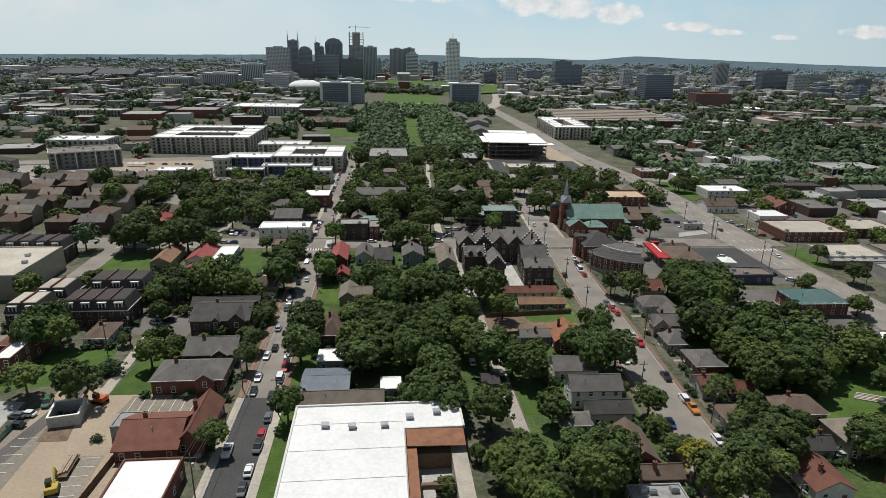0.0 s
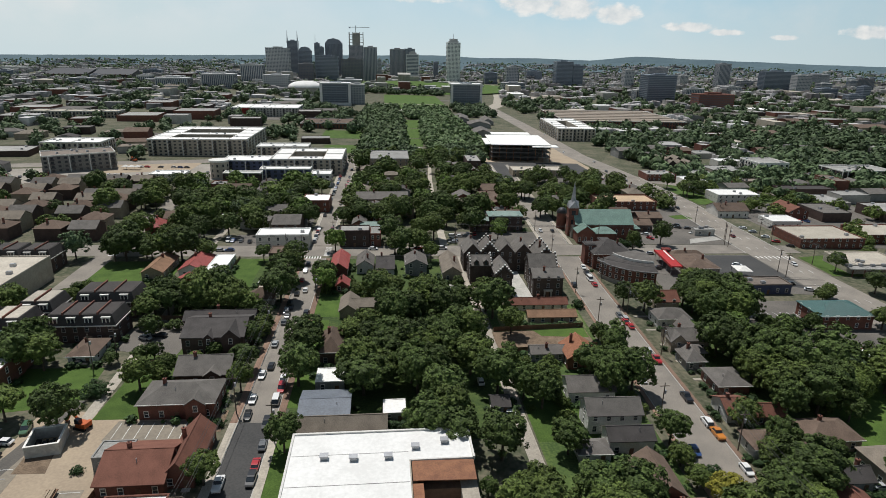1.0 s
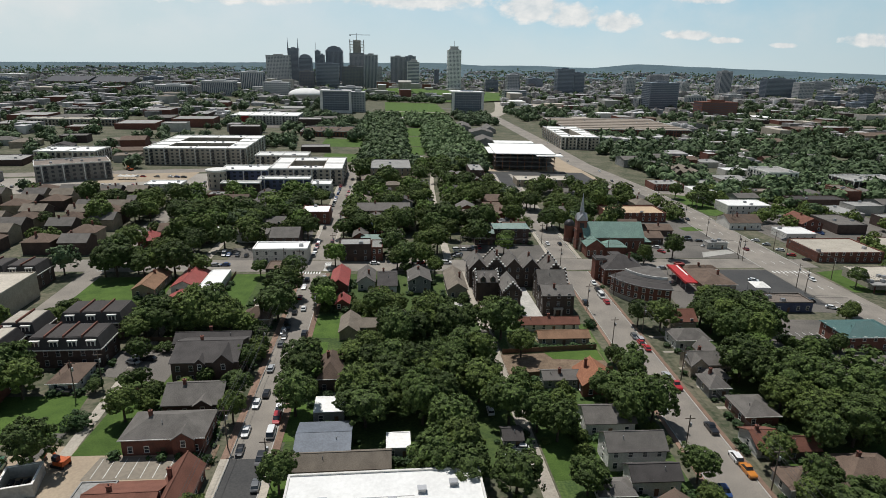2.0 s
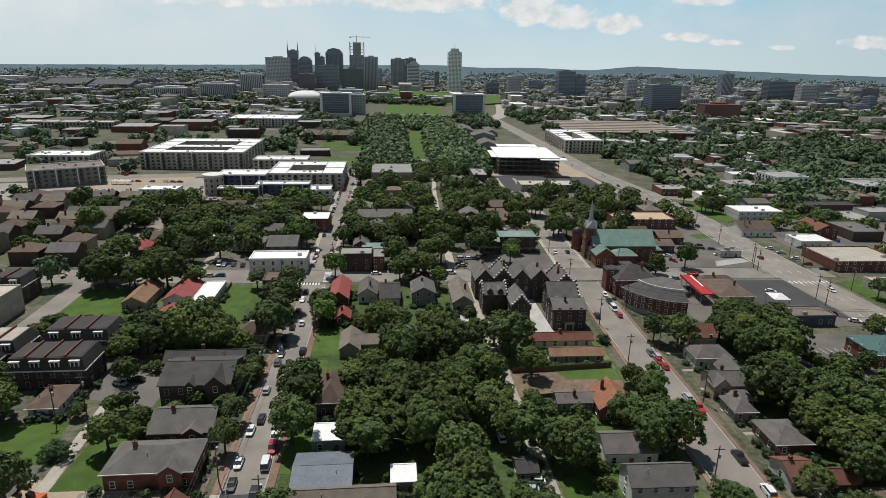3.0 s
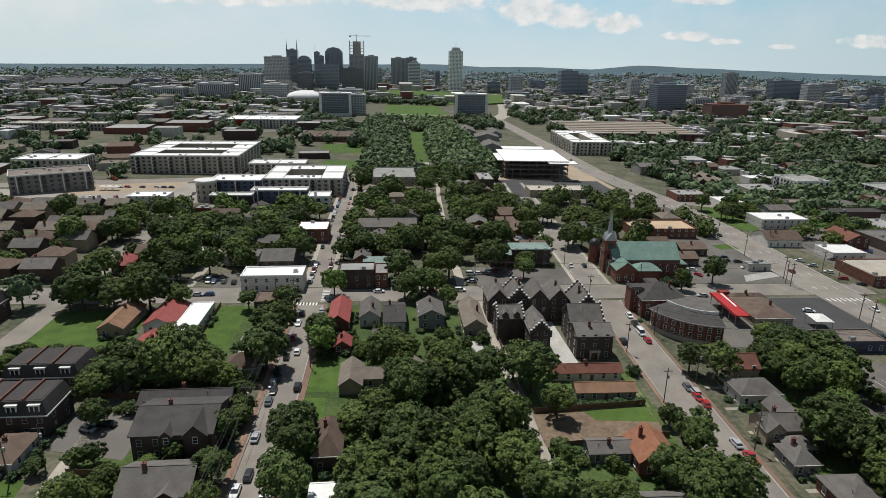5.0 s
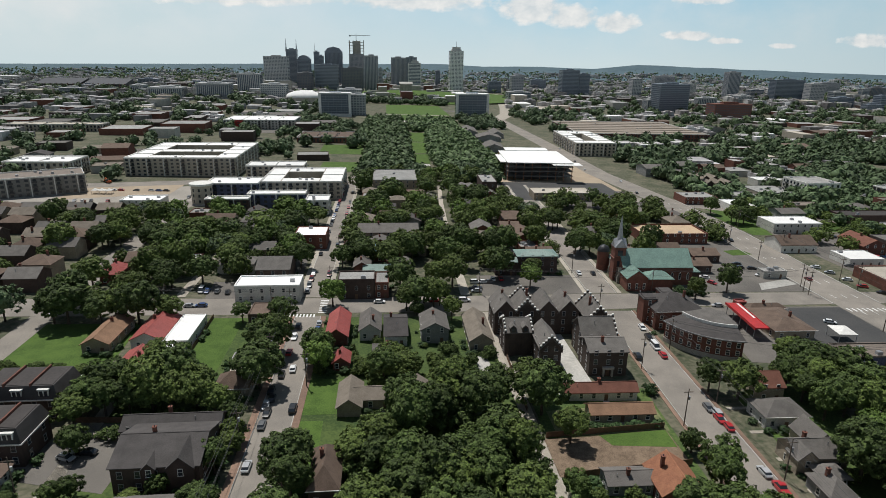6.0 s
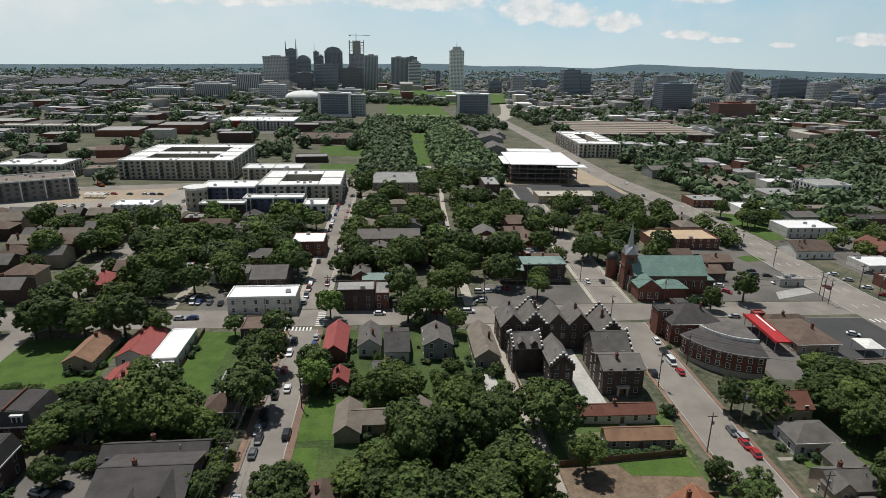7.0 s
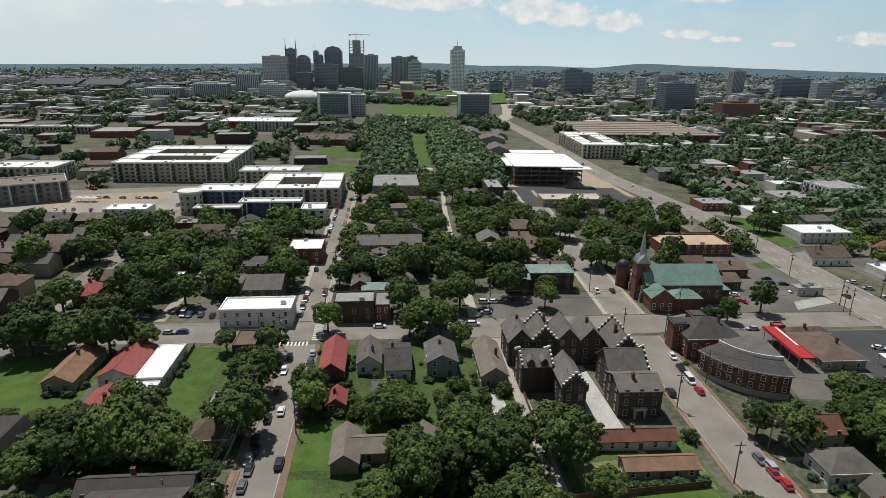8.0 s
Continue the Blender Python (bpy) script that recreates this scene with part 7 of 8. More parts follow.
def shrubs(n, x0, x1, y0, y1, label):
    """Low planting along the feet of the houses in a stretch of the plan."""
    r = random.Random(n)
    homes = [o for o in OCC if x0 < (o[0] + o[1]) / 2 < x1 and y0 < (o[2] + o[3]) / 2 < y1 and o[1] - o[0] < 24]
    spots = []
    for _ in range(n * 6):
        if len(spots) >= n or not homes:
            break
        a, b, c, d = r.choice(homes)
        s = r.uniform(0.5, 1.5)
        x, y = (r.uniform(a, b), c - s * 0.6) if r.random() < 0.6 else (r.choice((a - s * 0.5, b + s * 0.5)), r.uniform(c, d))
        if not blocked(x, y, -0.2):
            spots.append((x, y, s, s * r.uniform(0.9, 1.4)))
    copse("shrubs", spots, label, "leaf_bush")


def garden(n, x0, x1, y0, y1, r0, r1, label, material):
    """Thick planting over a back garden, too mixed to count."""
    r = random.Random(n + int(x0))
    spots = []
    for _ in range(n * 5):
        x, y, s = r.uniform(x0, x1), r.uniform(y0, y1), r.uniform(r0, r1)
        if len(spots) < n and not blocked(x, y, s * 0.4):
            spots.append((x, y, s, s * r.uniform(1.1, 1.9)))
    copse("garden_plants", spots, label, material, near=True)


garden(26, -12, 12, 228, 256, 1.0, 2.6, "mixed green garden plants behind small houses", "leaf_mid")
garden(22, 12, 33, 226, 252, 1.0, 2.4, "overgrown green garden behind a grey house", "leaf_deep")
garden(14, -29, -13, 236, 254, 0.9, 1.8, "green garden plants beside a red-roofed cottage", "leaf_mid")
garden(18, -76, -44, 205, 238, 1.2, 2.6, "dense green garden plants behind brick houses", "leaf_deep")
garden(16, 38, 70, 142, 180, 1.0, 2.2, "green garden plants behind white houses", "leaf_mid")
garden(16, 92, 124, 140, 205, 1.0, 2.2, "green garden plants between cottages", "leaf_mid")
garden(22, -12, 30, 184, 210, 2.4, 4.0, "dense green undergrowth below tall trees", "leaf_deep")
slab("garden_grass", rect(-27, 33, 140, 280), "grass", 0.02, "rough green grass of back gardens", "grass")
slab("garden_grass", rect(-78, -44, 172, 280), "grass", 0.02, "rough green grass round brick houses", "grass")
slab("garden_grass", [(37, 96), (67, 96), (73, 225), (37, 225)], "grass", 0.02, "rough green grass behind white houses", "grass")

slab("garden_grass", [(98, 96), (126, 96), (126, 226), (105, 226)], "grass", 0.02, "rough green grass behind cottages", "grass")

shrubs(90, -76, -42, 150, 282, "low green shrubs round brick houses")
shrubs(120, -26, 32, 140, 282, "low green shrubs in back gardens")
shrubs(110, 37, 76, 100, 225, "low green shrubs in back gardens")
shrubs(120, 92, 126, 96, 240, "low green shrubs before the cottages")
shrubs(70, -125, -84, 155, 282, "low green shrubs behind townhouses")
shrubs(160, -120, 84, 304, 440, "low green shrubs between houses")
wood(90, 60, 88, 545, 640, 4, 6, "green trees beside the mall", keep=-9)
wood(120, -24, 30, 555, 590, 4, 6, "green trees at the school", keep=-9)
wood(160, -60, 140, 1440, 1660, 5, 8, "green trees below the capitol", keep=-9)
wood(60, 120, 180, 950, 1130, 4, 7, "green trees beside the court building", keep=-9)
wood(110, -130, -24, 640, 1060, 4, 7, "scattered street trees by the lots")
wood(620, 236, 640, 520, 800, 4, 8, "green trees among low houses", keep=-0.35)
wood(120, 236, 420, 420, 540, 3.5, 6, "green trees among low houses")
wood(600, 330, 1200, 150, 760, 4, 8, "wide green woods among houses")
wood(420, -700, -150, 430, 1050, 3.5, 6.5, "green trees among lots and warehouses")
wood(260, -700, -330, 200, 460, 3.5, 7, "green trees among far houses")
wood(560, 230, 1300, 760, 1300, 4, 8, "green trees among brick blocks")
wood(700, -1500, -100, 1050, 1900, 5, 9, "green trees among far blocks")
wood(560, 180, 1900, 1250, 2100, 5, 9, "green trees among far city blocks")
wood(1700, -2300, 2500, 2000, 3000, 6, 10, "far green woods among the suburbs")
wood(3000, -3000, 3400, 2900, 4300, 6, 11, "far green woods towards the hills, lightened for haze")

# ---- parked cars ----
def car_proto(kind, colour, far=False):
    """One vehicle, nose towards +y, standing on its wheels."""
    L, W, roof_z, spans = {"car": (4.6, 1.82, 1.45, (-1.5, 1.05)), "suv": (4.8, 1.95, 1.8, (-2.2, 1.0)), "van": (5.3, 2.05, 2.15, (-2.5, 1.7)), "pickup": (5.7, 2.0, 1.85, (-0.5, 1.4))}[kind]
    words = {"car": "saloon car", "suv": "tall estate car", "van": "delivery van", "pickup": "pickup truck"}[kind]
    ob = thing("parked_" + kind, 0, -900, f"{colour} {words} parked on worn asphalt", "van" if kind == "van" else "truck" if kind == "pickup" else "car", "parked cars")
    belt = 0.92 if kind in ("car",) else 1.05
    hl, hw = L / 2, W / 2

    def loft(secs):
        v, f = [], []
        for y, w, z0, z1 in secs:
            v += [(-w, y, z0), (w, y, z0), (w, y, z1), (-w, y, z1)]
        n = len(secs)
        for i in range(n - 1):
            a, b = i * 4, i * 4 + 4
            f += [(a, a + 1, b + 1, b), (a + 1, a + 2, b + 2, b + 1), (a + 2, a + 3, b + 3, b + 2), (a + 3, a, b, b + 3)]
        return v, f + [(3, 2, 1, 0), (n * 4 - 4, n * 4 - 3, n * 4 - 2, n * 4 - 1)]

    part("body", loft([(-hl, hw * 0.82, 0.45, belt * 0.78), (-hl + 0.25, hw * 0.97, 0.28, belt), (-hl * 0.3, hw, 0.25, belt + 0.03), (hl * 0.3, hw, 0.25, belt), (hl - 0.35, hw * 0.95, 0.28, belt * 0.86), (hl, hw * 0.75, 0.42, belt * 0.7)]), "car_" + colour, ob)
    r0, r1 = spans
    part("cabin_glass", loft([(r0 - 0.35, hw * 0.86, belt - 0.05, belt + 0.05), (r0 + 0.15, hw * 0.82, belt - 0.05, roof_z - 0.06), (r1 - 0.65, hw * 0.82, belt - 0.05, roof_z - 0.06), (r1 + 0.25, hw * 0.86, belt - 0.05, belt + 0.03)]), "glass", ob)
    part("roof", loft([(r0 + 0.1, hw * 0.74, roof_z - 0.12, roof_z - 0.03), (r0 + 0.5, hw * 0.80, roof_z - 0.12, roof_z), (r1 - 0.95, hw * 0.80, roof_z - 0.12, roof_z), (r1 - 0.55, hw * 0.74, roof_z - 0.12, roof_z - 0.04)]), "car_" + colour, ob)
    wv = cylinder(0.34, 0.34, -0.11, 0.11, 12)
    wh = shared(("wheel",), lambda: ([(z, x, y) for x, y, z in wv[0]], wv[1]), "rubber")
    if far:
        part("undercarriage", boxes([(-hw + 0.02, hw - 0.02, s * hl * 0.6 - 0.32, s * hl * 0.6 + 0.32, 0, 0.6) for s in (-1, 1)]), "rubber", ob)
        return ob
    for sx in (-1, 1):
        for sy in (-1, 1):
            part("wheel", wh, "", ob, at=pose(sx * (hw - 0.12), sy * hl * 0.6, 0.34))
    return ob


PROTO = {}
crand = random.Random(5)


def car(x, y, colour, kind="car", rz=0):
    key = (kind, colour, y > 302)
    rz += crand.uniform(-2, 2) - (3 if x > 60 and abs(rz) < 5 else 0) + (180 if crand.random() < 0.5 and kind != "pickup" else 0)
    m = pose(x, y, gz(x) + 0.07, 0, 0, rz)
    if key not in PROTO:
        PROTO[key] = car_proto(*key)
        PROTO[key].matrix_basis = m
        return PROTO[key]
    return copy_thing(PROTO[key], m)


car(-37.9, 125.7, 'white', 'pickup', 0)
car(-31.5, 118.2, 'white', 'car', 0)
car(-31.2, 132.1, 'red', 'car', 0)
car(-31.1, 126.7, 'black', 'suv', 0)
car(-30.9, 139.3, 'grey', 'car', 0)
car(-37.1, 152.2, 'black', 'car', 0)
car(-37.3, 160.0, 'white', 'car', 0)
car(-30.9, 159.4, 'white', 'van', 0)
car(-37.2, 173.1, 'white', 'car', 0)
car(-35.5, 178.4, 'black', 'car', 0)
car(-30.5, 165.4, 'red', 'suv', 0)
car(-30.8, 170.3, 'white', 'car', 0)
car(-31.6, 111.9, 'black', 'car', 0)
car(-36.8, 193.1, 'silver', 'car', 0)
car(-31.6, 148.2, 'black', 'suv', 0)
car(85.8, 184.7, 'silver', 'car', 0)
car(86.1, 178.6, 'red', 'pickup', 0)
car(85.0, 156.2, 'black', 'pickup', 0)
car(84.6, 143.8, 'white', 'suv', 0)
car(84.7, 138.6, 'orange', 'pickup', 0)
car(84.1, 124.4, 'white', 'car', 0)
car(75.1, 132.0, 'blue', 'car', 0)
car(76.3, 166.6, 'white', 'car', 0)
car(87.8, 210.1, 'silver', 'suv', 0)
car(87.6, 203.6, 'red', 'car', 0)
car(86.9, 212.9, 'grey', 'car', 0)
car(87.1, 207.3, 'red', 'car', 0)
car(90.4, 267.2, 'white', 'car', 0)
car(89.4, 259.1, 'black', 'car', 0)
car(88.4, 251.6, 'white', 'van', 0)
car(88.3, 245.2, 'red', 'car', 0)
car(79.1, 244.6, 'black', 'suv', 0)
car(-36.1, 223.0, 'black', 'car', 0)
car(-36.2, 215.8, 'black', 'car', 0)
car(-29.6, 217.5, 'black', 'suv', 0)
car(-36.5, 210.0, 'grey', 'car', 0)
car(-32.7, 240.0, 'white', 'car', 0)
car(-35.3, 262.6, 'white', 'car', 0)
car(-35.1, 271.8, 'black', 'car', 0)
car(-35.4, 251.0, 'red', 'car', 0)
car(-35.6, 236.6, 'black', 'car', 0)
car(-28.1, 262.3, 'white', 'car', 0)
car(-28.1, 267.7, 'blue', 'car', 0)
car(-28.0, 273.9, 'silver', 'car', 0)
car(-28.0, 253.8, 'white', 'car', 0)
car(-6.5, 293.8, 'white', 'car', 90)
car(15.5, 294.6, 'red', 'car', 90)
car(27.6, 294.8, 'white', 'suv', 90)
car(-84.3, 291.4, 'black', 'car', 90)
car(-78.1, 290.8, 'silver', 'car', 90)
car(-74.0, 291.1, 'blue', 'car', 90)
car(34.2, 308.3, 'black', 'pickup', 90)
car(34.0, 305.6, 'silver', 'car', 90)
car(35.2, 315.8, 'white', 'suv', 90)
car(43.6, 319.9, 'white', 'car', 0)
car(47.3, 319.8, 'red', 'car', 0)
car(85.4, 327.4, 'white', 'car', 0)
car(92.1, 327.3, 'black', 'car', 0)
car(143.7, 321.7, 'white', 'car', 60)
car(143.4, 314.1, 'red', 'car', 30)
car(171.2, 341.1, 'black', 'car', 60)
car(175.0, 334.3, 'black', 'car', 80)
car(173.2, 324.5, 'white', 'car', 80)
car(111.0, 278.9, 'grey', 'car', 80)
car(125.2, 265.5, 'black', 'car', 80)
car(-78.1, 306.8, 'white', 'van', 0)
car(-75.8, 306.2, 'blue', 'car', 0)
car(-71.7, 306.1, 'grey', 'car', 0)
car(-67.4, 305.0, 'black', 'car', 0)
car(-79.0, 202.3, 'white', 'car', 20)
car(-79.2, 198.6, 'silver', 'car', 70)
car(-75.1, 200.4, 'black', 'car', 80)
car(-91.9, 181.2, 'black', 'pickup', 85)
car(-91.9, 143.4, 'white', 'car', 80)
car(-92.0, 138.5, 'black', 'car', 80)
car(-94.0, 142.8, 'grey', 'car', 80)
car(-89.6, 148.6, 'green', 'suv', 10)
car(31.6, 150.1, 'white', 'car', 80)
car(32.0, 153.3, 'blue', 'car', 80)
car(26.8, 167.0, 'white', 'car', 0)
car(29.4, 147.2, 'silver', 'car', 80)
car(112.3, 116.6, 'silver', 'car', 80)
car(115.8, 116.2, 'grey', 'car', 80)
car(168.5, 238.1, 'white', 'car', 80)
car(176.4, 245.4, 'black', 'car', 50)
car(131.3, 287.7, 'silver', 'car', 85)
car(126.8, 266.9, 'black', 'car', 85)

for cx_, cy_, cc_ in ((209.7, 336, "white"), (211.2, 328, "silver"), (212.6, 318, "white"), (229.5, 338, "grey"), (167.8, 270.5, "white"), (216, 301, "black"), (182, 238, "white"), (178, 246, "black"), (172, 249, "white"), (169.5, 336, "black"), (213, 309, "red"), (166, 247.5, "grey")):
    car(cx_, cy_, cc_, "car", 60)

TONES = ["white", "white", "silver", "grey", "black", "black", "red", "blue", "maroon"]


def kerb_cars(line, off, y0, y1, step, chance):
    y = y0
    while y < y1:
        if crand.random() < chance:
            car(round(line[0] + line[1] * y + off, 1), round(y, 1), crand.choice(TONES), "suv" if crand.random() < 0.25 else "car")
        y += step + crand.uniform(0, 1.2)


kerb_cars(LEFT, -3.5, 306, 540, 6.4, 0.62)
kerb_cars(LEFT, 3.5, 312, 540, 7.0, 0.28)
kerb_cars(LEFT, -3.5, 205, 280, 6.4, 0.4)


def lot_cars(x0, x1, y, n, rz=0):
    for k in range(n):
        if crand.random() < 0.7:
            car(round(x0 + (x1 - x0) * k / max(1, n - 1), 1), y + crand.uniform(-0.3, 0.3), crand.choice(TONES), rz=rz)


lot_cars(228, 268, 318, 9)
lot_cars(232, 262, 352, 7)
lot_cars(150, 178, 455, 7, 20)
lot_cars(176, 187, 430, 3)
lot_cars(160, 184, 478, 6, 25)
lot_cars(-200, -160, 466, 9, 12)
lot_cars(-190, -150, 500, 9, 80)
lot_cars(-215, -150, 452, 13, 15)
lot_cars(-290, -225, 455, 12, 15)
lot_cars(38, 44, 316, 3, 90)

for k in range(12):
    ay = 215 + 48 * k + crand.uniform(0, 25)
    car(round(avenue(ay) + crand.choice((-7.5, -2.6, 2.6, 7.5)), 1), round(ay, 1), crand.choice(TONES))
lot_cars(150, 182, 468, 8, 22)
lot_cars(154, 182, 492, 7, 22)
lot_cars(132, 160, 505, 7, 22)
lot_cars(262, 300, 392, 9)
lot_cars(-320, -240, 440, 12, 10)
lot_cars(-140, -110, 480, 6, 0)

# ---- street poles and cables ----
def pole_proto():
    ob = thing("utility_pole", 0, -900, "weathered wooden utility pole with cross-arm", "pole", "utility poles")
    part("post", cylinder(0.17, 0.12, -0.5, 11.5, 8), "wood_pole", ob)
    part("cross_arm", boxes([(-1.3, 1.3, -0.08, 0.08, 10.4, 10.6)]), "wood_pole", ob)
    part("transformer", cylinder(0.28, 0.28, 8.2, 9.2, 10, 0.4, 0), "metal_grey", ob)
    return ob


POLE = pole_proto()


def pole(x, y, rz=0):
    m = pose(x, y, gz(x), 0, 0, rz)
    if POLE.location.y < -800:
        POLE.matrix_basis = m
        return
    copy_thing(POLE, m)


def wires(pts, label="sagging black cables strung between street poles", sag=1.0):
    """Four cables from pole to pole."""
    ob = thing("power_line", pts[0][0], pts[0][1], label, "cable")
    ox, oy, oz = pts[0][0], pts[0][1], gz(pts[0][0])
    along = abs(pts[-1][0] - pts[0][0]) > abs(pts[-1][1] - pts[0][1])
    for k, (off, z) in enumerate(((-1.15, 10.8), (-0.5, 10.8), (1.15, 10.8), (0.15, 8.0))):
        cu = bpy.data.curves.new("cable", "CURVE")
        cu.dimensions, cu.bevel_depth, cu.bevel_resolution = "3D", 0.04, 0
        path = []
        for (xa, ya), (xb, yb) in zip(pts, pts[1:]):
            for i in range(8):
                t = i / 8
                path.append((xa + (xb - xa) * t + (0 if along else off) - ox, ya + (yb - ya) * t + (off if along else 0) - oy, gz(xa + (xb - xa) * t) + z - 4 * sag * t * (1 - t) - oz))
        sp_ = cu.splines.new("POLY")
        sp_.points.add(len(path) - 1)
        for p, q in zip(sp_.points, path):
            p.co = (*q, 1)
        cu.materials.append(MATS["wire_black"])
        c = new("cable", cu)
        c.parent = ob


EAST = [(RIGHT[0] + RIGHT[1] * y + 7.6, y) for y in (95, 132, 182, 216, 250, 282)]
WEST = [(RIGHT[0] + RIGHT[1] * y - 7.2, y) for y in (146, 205, 237, 284, 328)]
LW = [(LEFT[0] + LEFT[1] * y - 6.0, y) for y in (110, 154, 200, 242, 280)]
LE = [(LEFT[0] + LEFT[1] * y + 6.0, y) for y in (141, 230, 306, 350, 395)]
CROSS = [(x, 303.5) for x in (35, 110, 144, 180)]
CROSSL = [(x, 282) for x in (-118, -84, -46)]
AVE = [(round(avenue(y) + 12.6, 1), y) for y in (180, 225, 272, 318, 365, 412)]
AVW = [(round(avenue(y) - 12.4, 1), y) for y in (195, 255, 310, 345, 376, 420)]
for run in (EAST, WEST, LW, LE, AVE, AVW):
    for p in run:
        pole(round(p[0], 1), p[1])
for run in (CROSS, CROSSL):
    for p in run:
        pole(p[0], p[1], 90)
for p in ((-87, 179), (-82, 184), (110, 112), (180, 300), (208, 306), (183, 262)):
    pole(*p)
for run in (EAST, AVE, LW, CROSSL, CROSS):
    wires(run)
wires([EAST[4], (134, 232), (182, 224)], "long cables crossing a parking lot")

# ---- building site and garden details ----
du = thing("site_container", -81.3, 142, "open-topped grey site enclosure with rubble inside", "container", rz=12)
part("wall", boxes([(-3.6, 3.6, -4, -3.7, -0.3, 3), (-3.6, 3.6, 3.7, 4, -0.3, 3), (-3.6, -3.3, -3.7, 3.7, -0.3, 3), (3.3, 3.6, -3.7, 3.7, -0.3, 3)]), "concrete", du)
part("rubble", boxes([(-3 + 1.5 * i + 0.2 * j, -1.9 + 1.5 * i, -3 + 1.5 * j, -2 + 1.5 * j, 0, 0.5 + 0.3 * ((i * 3 + j) % 3)) for i in range(4) for j in range(4)]), "metal_dark", du)
part("coping", boxes([(-3.7, 3.7, -4.1, -3.6, 3, 3.15), (-3.7, 3.7, 3.6, 4.1, 3, 3.15), (-3.7, -3.2, -3.6, 3.6, 3, 3.15), (3.2, 3.7, -3.6, 3.6, 3, 3.15)]), "trim_white", du)


def excavator(x, y, rz, colour, label):
    ob = thing("excavator", x, y, label, "excavator", rz=rz)
    for s in (-1, 1):
        part("track", boxes([(s * 1.1 - 0.25, s * 1.1 + 0.25, -1.7, 1.7, 0.0, 0.7)]), "rubber", ob)
    part("body", boxes([(-1.2, 1.2, -1.8, 1.0, 0.75, 1.7), (-1.2, 1.2, -1.9, -1.0, 1.7, 2.0)]), colour, ob)
    part("cab", boxes([(-1.1, 0, -0.2, 1.2, 1.7, 2.9)]), "glass", ob)
    bv, bf = boxes([(-0.2, 0.2, 0, 3.4, -0.25, 0.25)])
    part("boom", (bv, bf), colour, ob, at=pose(0.4, 0.8, 1.6, 40))
    part("arm", (bv, bf), colour, ob, at=pose(0.4, 3.3, 3.6, -55))
    part("bucket", boxes([(0, 0.9, 4.7, 5.5, 0.1, 0.9)]), "metal_dark", ob)


excavator(-76.6, 149.2, 70, "orange_paint", "orange tracked excavator on bare dirt")
excavator(-204, 526, 60, "orange_paint", "orange tracked excavator on a bare lot")
excavator(-71.5, 114, 20, "paint_yellow", "muddy yellow excavator beside rubble")
tr = thing("flatbed_trailer", -71.8, 121.5, "worn flatbed trailer loaded with timber", "trailer", rz=5)
part("bed", boxes([(-1.2, 1.2, -4, 4, 0.7, 0.95)]), "wood_brown", tr)
part("load", boxes([(-1.0 + 0.5 * i, -0.6 + 0.5 * i, -3.5 + 0.3 * i, 3 + 0.2 * i, 0.95, 1.4 + 0.1 * (i % 2)) for i in range(4)]), "dirt", tr)
for s in (-1, 1):
    part("wheel", shared(("wheel",), None, ""), "", tr, at=pose(s * 1.1, -2, 0.34))


def fence(x0, y0, x1, y1, h, material, label, step=2.4):
    L = math.hypot(x1 - x0, y1 - y0)
    ob = thing("fence", x0, y0, label, "fence", rz=math.degrees(math.atan2(y1 - y0, x1 - x0)))
    n = max(1, int(L / step))
    dz = (gz(x1) - gz(x0)) / L
    pm = shared(("fence_panel", round(L / n, 2), h, material), lambda: boxes([(0.06, L / n - 0.06, -0.03, 0.03, 0.05, h)]), material)
    po = shared(("fence_post", h, material), lambda: boxes([(-0.07, 0.07, -0.07, 0.07, -0.4, h + 0.12)]), material)
    for k in range(n):
        part("panel", pm, "", ob, at=pose(k * L / n, 0, dz * k * L / n))
        part("post", po, "", ob, at=pose(k * L / n, 0, dz * k * L / n))


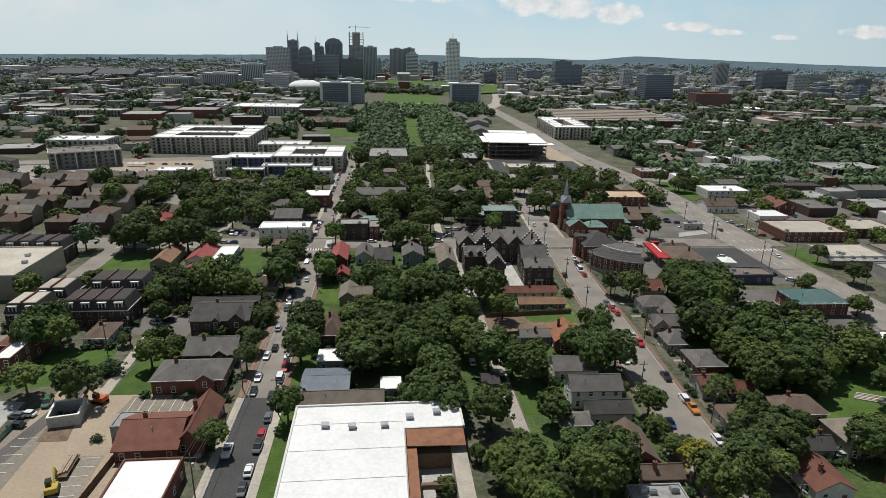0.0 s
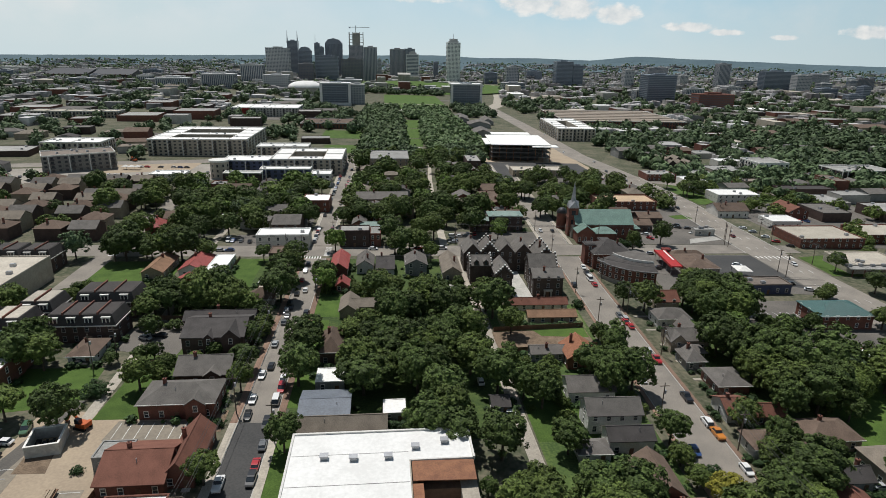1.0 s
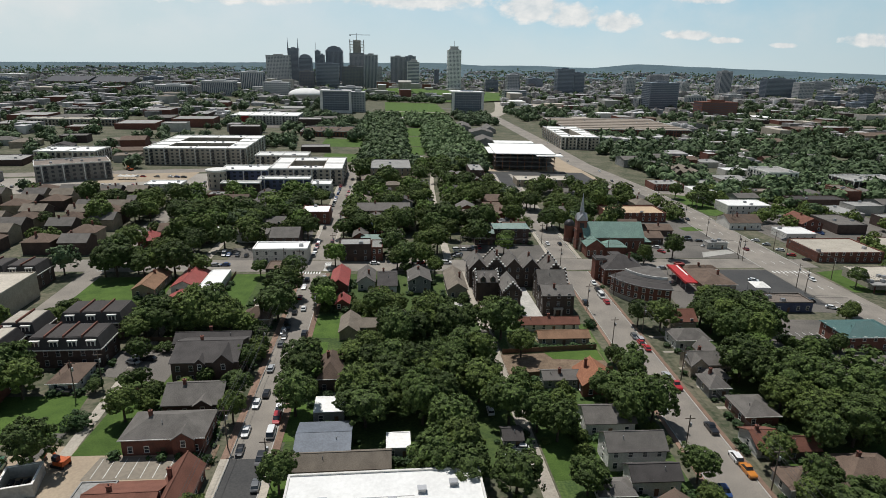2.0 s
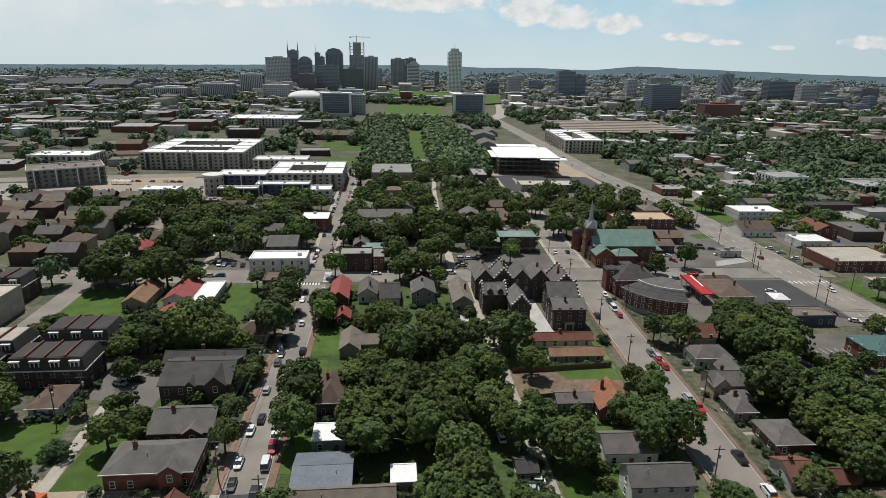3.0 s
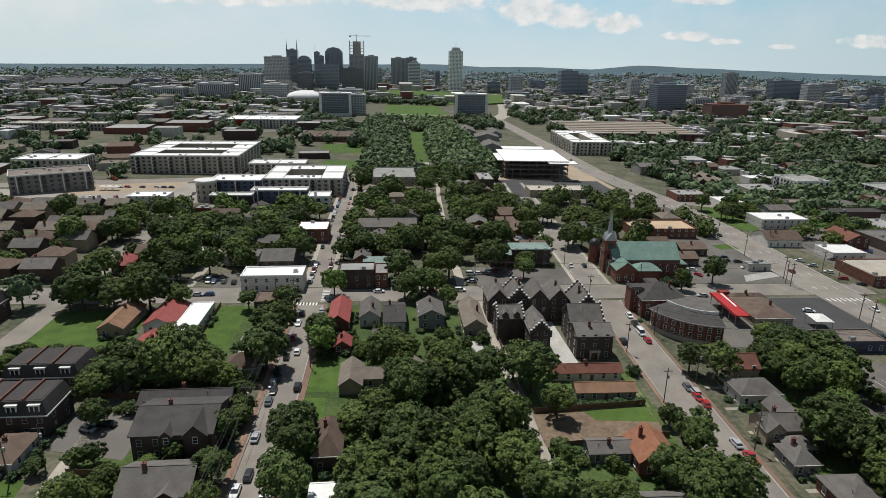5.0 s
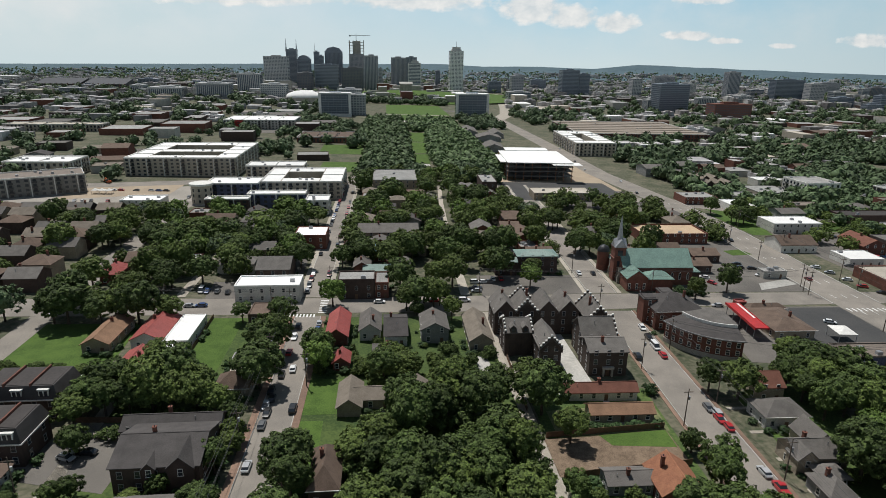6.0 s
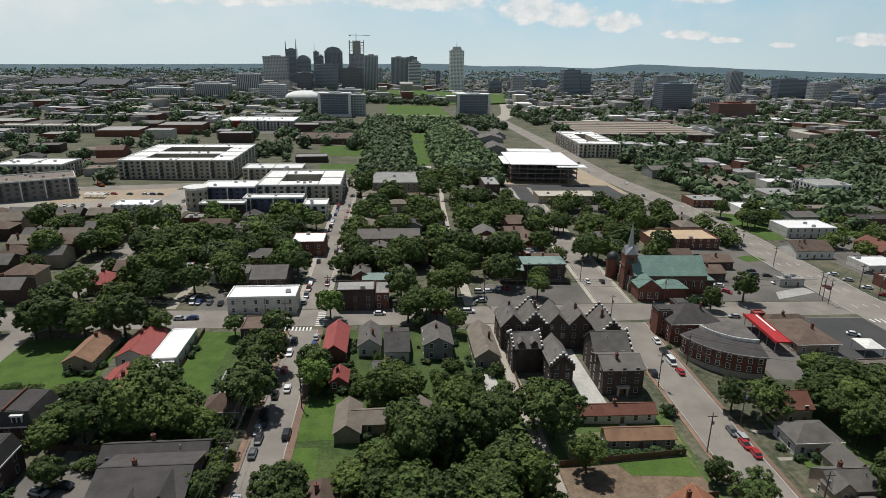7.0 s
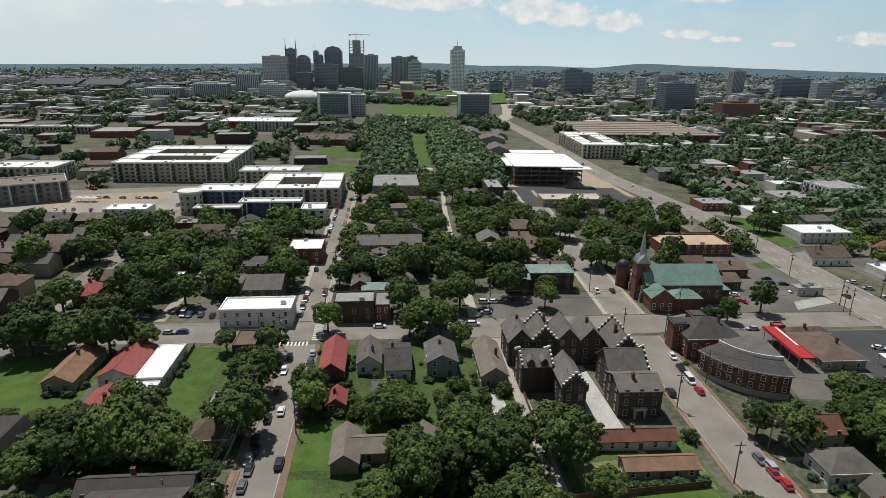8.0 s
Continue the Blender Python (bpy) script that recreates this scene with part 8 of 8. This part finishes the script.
fence(-62.6, 128, -66, 84, 1.8, "wood_brown", "brown timber fence beside a building site")
fence(-93, 84, -92.5, 140, 1.6, "tin_green", "green mesh fence along parking bays")
fence(36.8, 201.6, 70, 204.5, 1.7, "wood_brown", "brown timber garden fence")
fence(36.8, 185.5, 70, 189, 1.7, "wood_brown", "dark timber fence at a vacant lot")
fence(34.6, 214, 35.2, 246, 1.6, "wood_brown", "timber fence along an alley")
fence(-84, 214, -66, 213, 1.7, "wood_brown", "timber fence behind parked cars")
fence(-76, 181, -64, 180, 1.8, "wood_brown", "worn timber yard fence behind a garden")
fence(-66.8, 240, -66.8, 281, 1.4, "wood_brown", "low timber fence beside a lawn")
fence(30, 186, 20, 186, 1.6, "wood_brown", "timber fence under trees")
fence(126, 178, 170, 174, 1.8, "wood_brown", "brown timber fence below trees")

tb = thing("timber_stack", 141.2, 142.3, "pale sawn timber stacked on a lawn", "timber", rz=-25)
for k in range(7):
    part("plank", boxes([(-4.5 + 0.25 * k, 3.6 + 0.2 * k, -2.2 + 0.62 * k, -1.75 + 0.62 * k, 0.1 + 0.12 * (k % 3), 0.4 + 0.12 * (k % 3))]), "membrane_tan", tb)
tree(70.9, 110.8, 4.2, "gold")
tree(-24.4, 289.8, 5.0, "fresh")
tree(58.1, 309.6, 4.6, "fresh")
tree(119.3, 192.4, 5.0, "fresh")
tree(-24.6, 238, 4.6, "fresh")
for bx, by, br in ((-79.8, 164.9, 3.2), (140.5, 209, 2.0), (142, 203, 2.2), (143.5, 197, 2.2), (146, 192.5, 2.4), (150.5, 190.6, 2.2), (131.5, 187, 2.0), (136, 185, 2.0), (74.5, 122, 2.6), (150, 205, 3.0), (154, 202, 2.6), (97, 255, 1.2), (92.6, 262, 1.1), (73.4, 222, 2.2), (38, 232, 2.0), (122, 301, 2.6), (126, 300.5, 2.4), (131, 301, 2.2), (-46, 163.5, 1.3), (-44.6, 160, 1.2), (-43.6, 148.5, 1.4), (-70, 132, 1.3), (-42.5, 127, 1.2)):
    tree(bx, by, br, "bush")
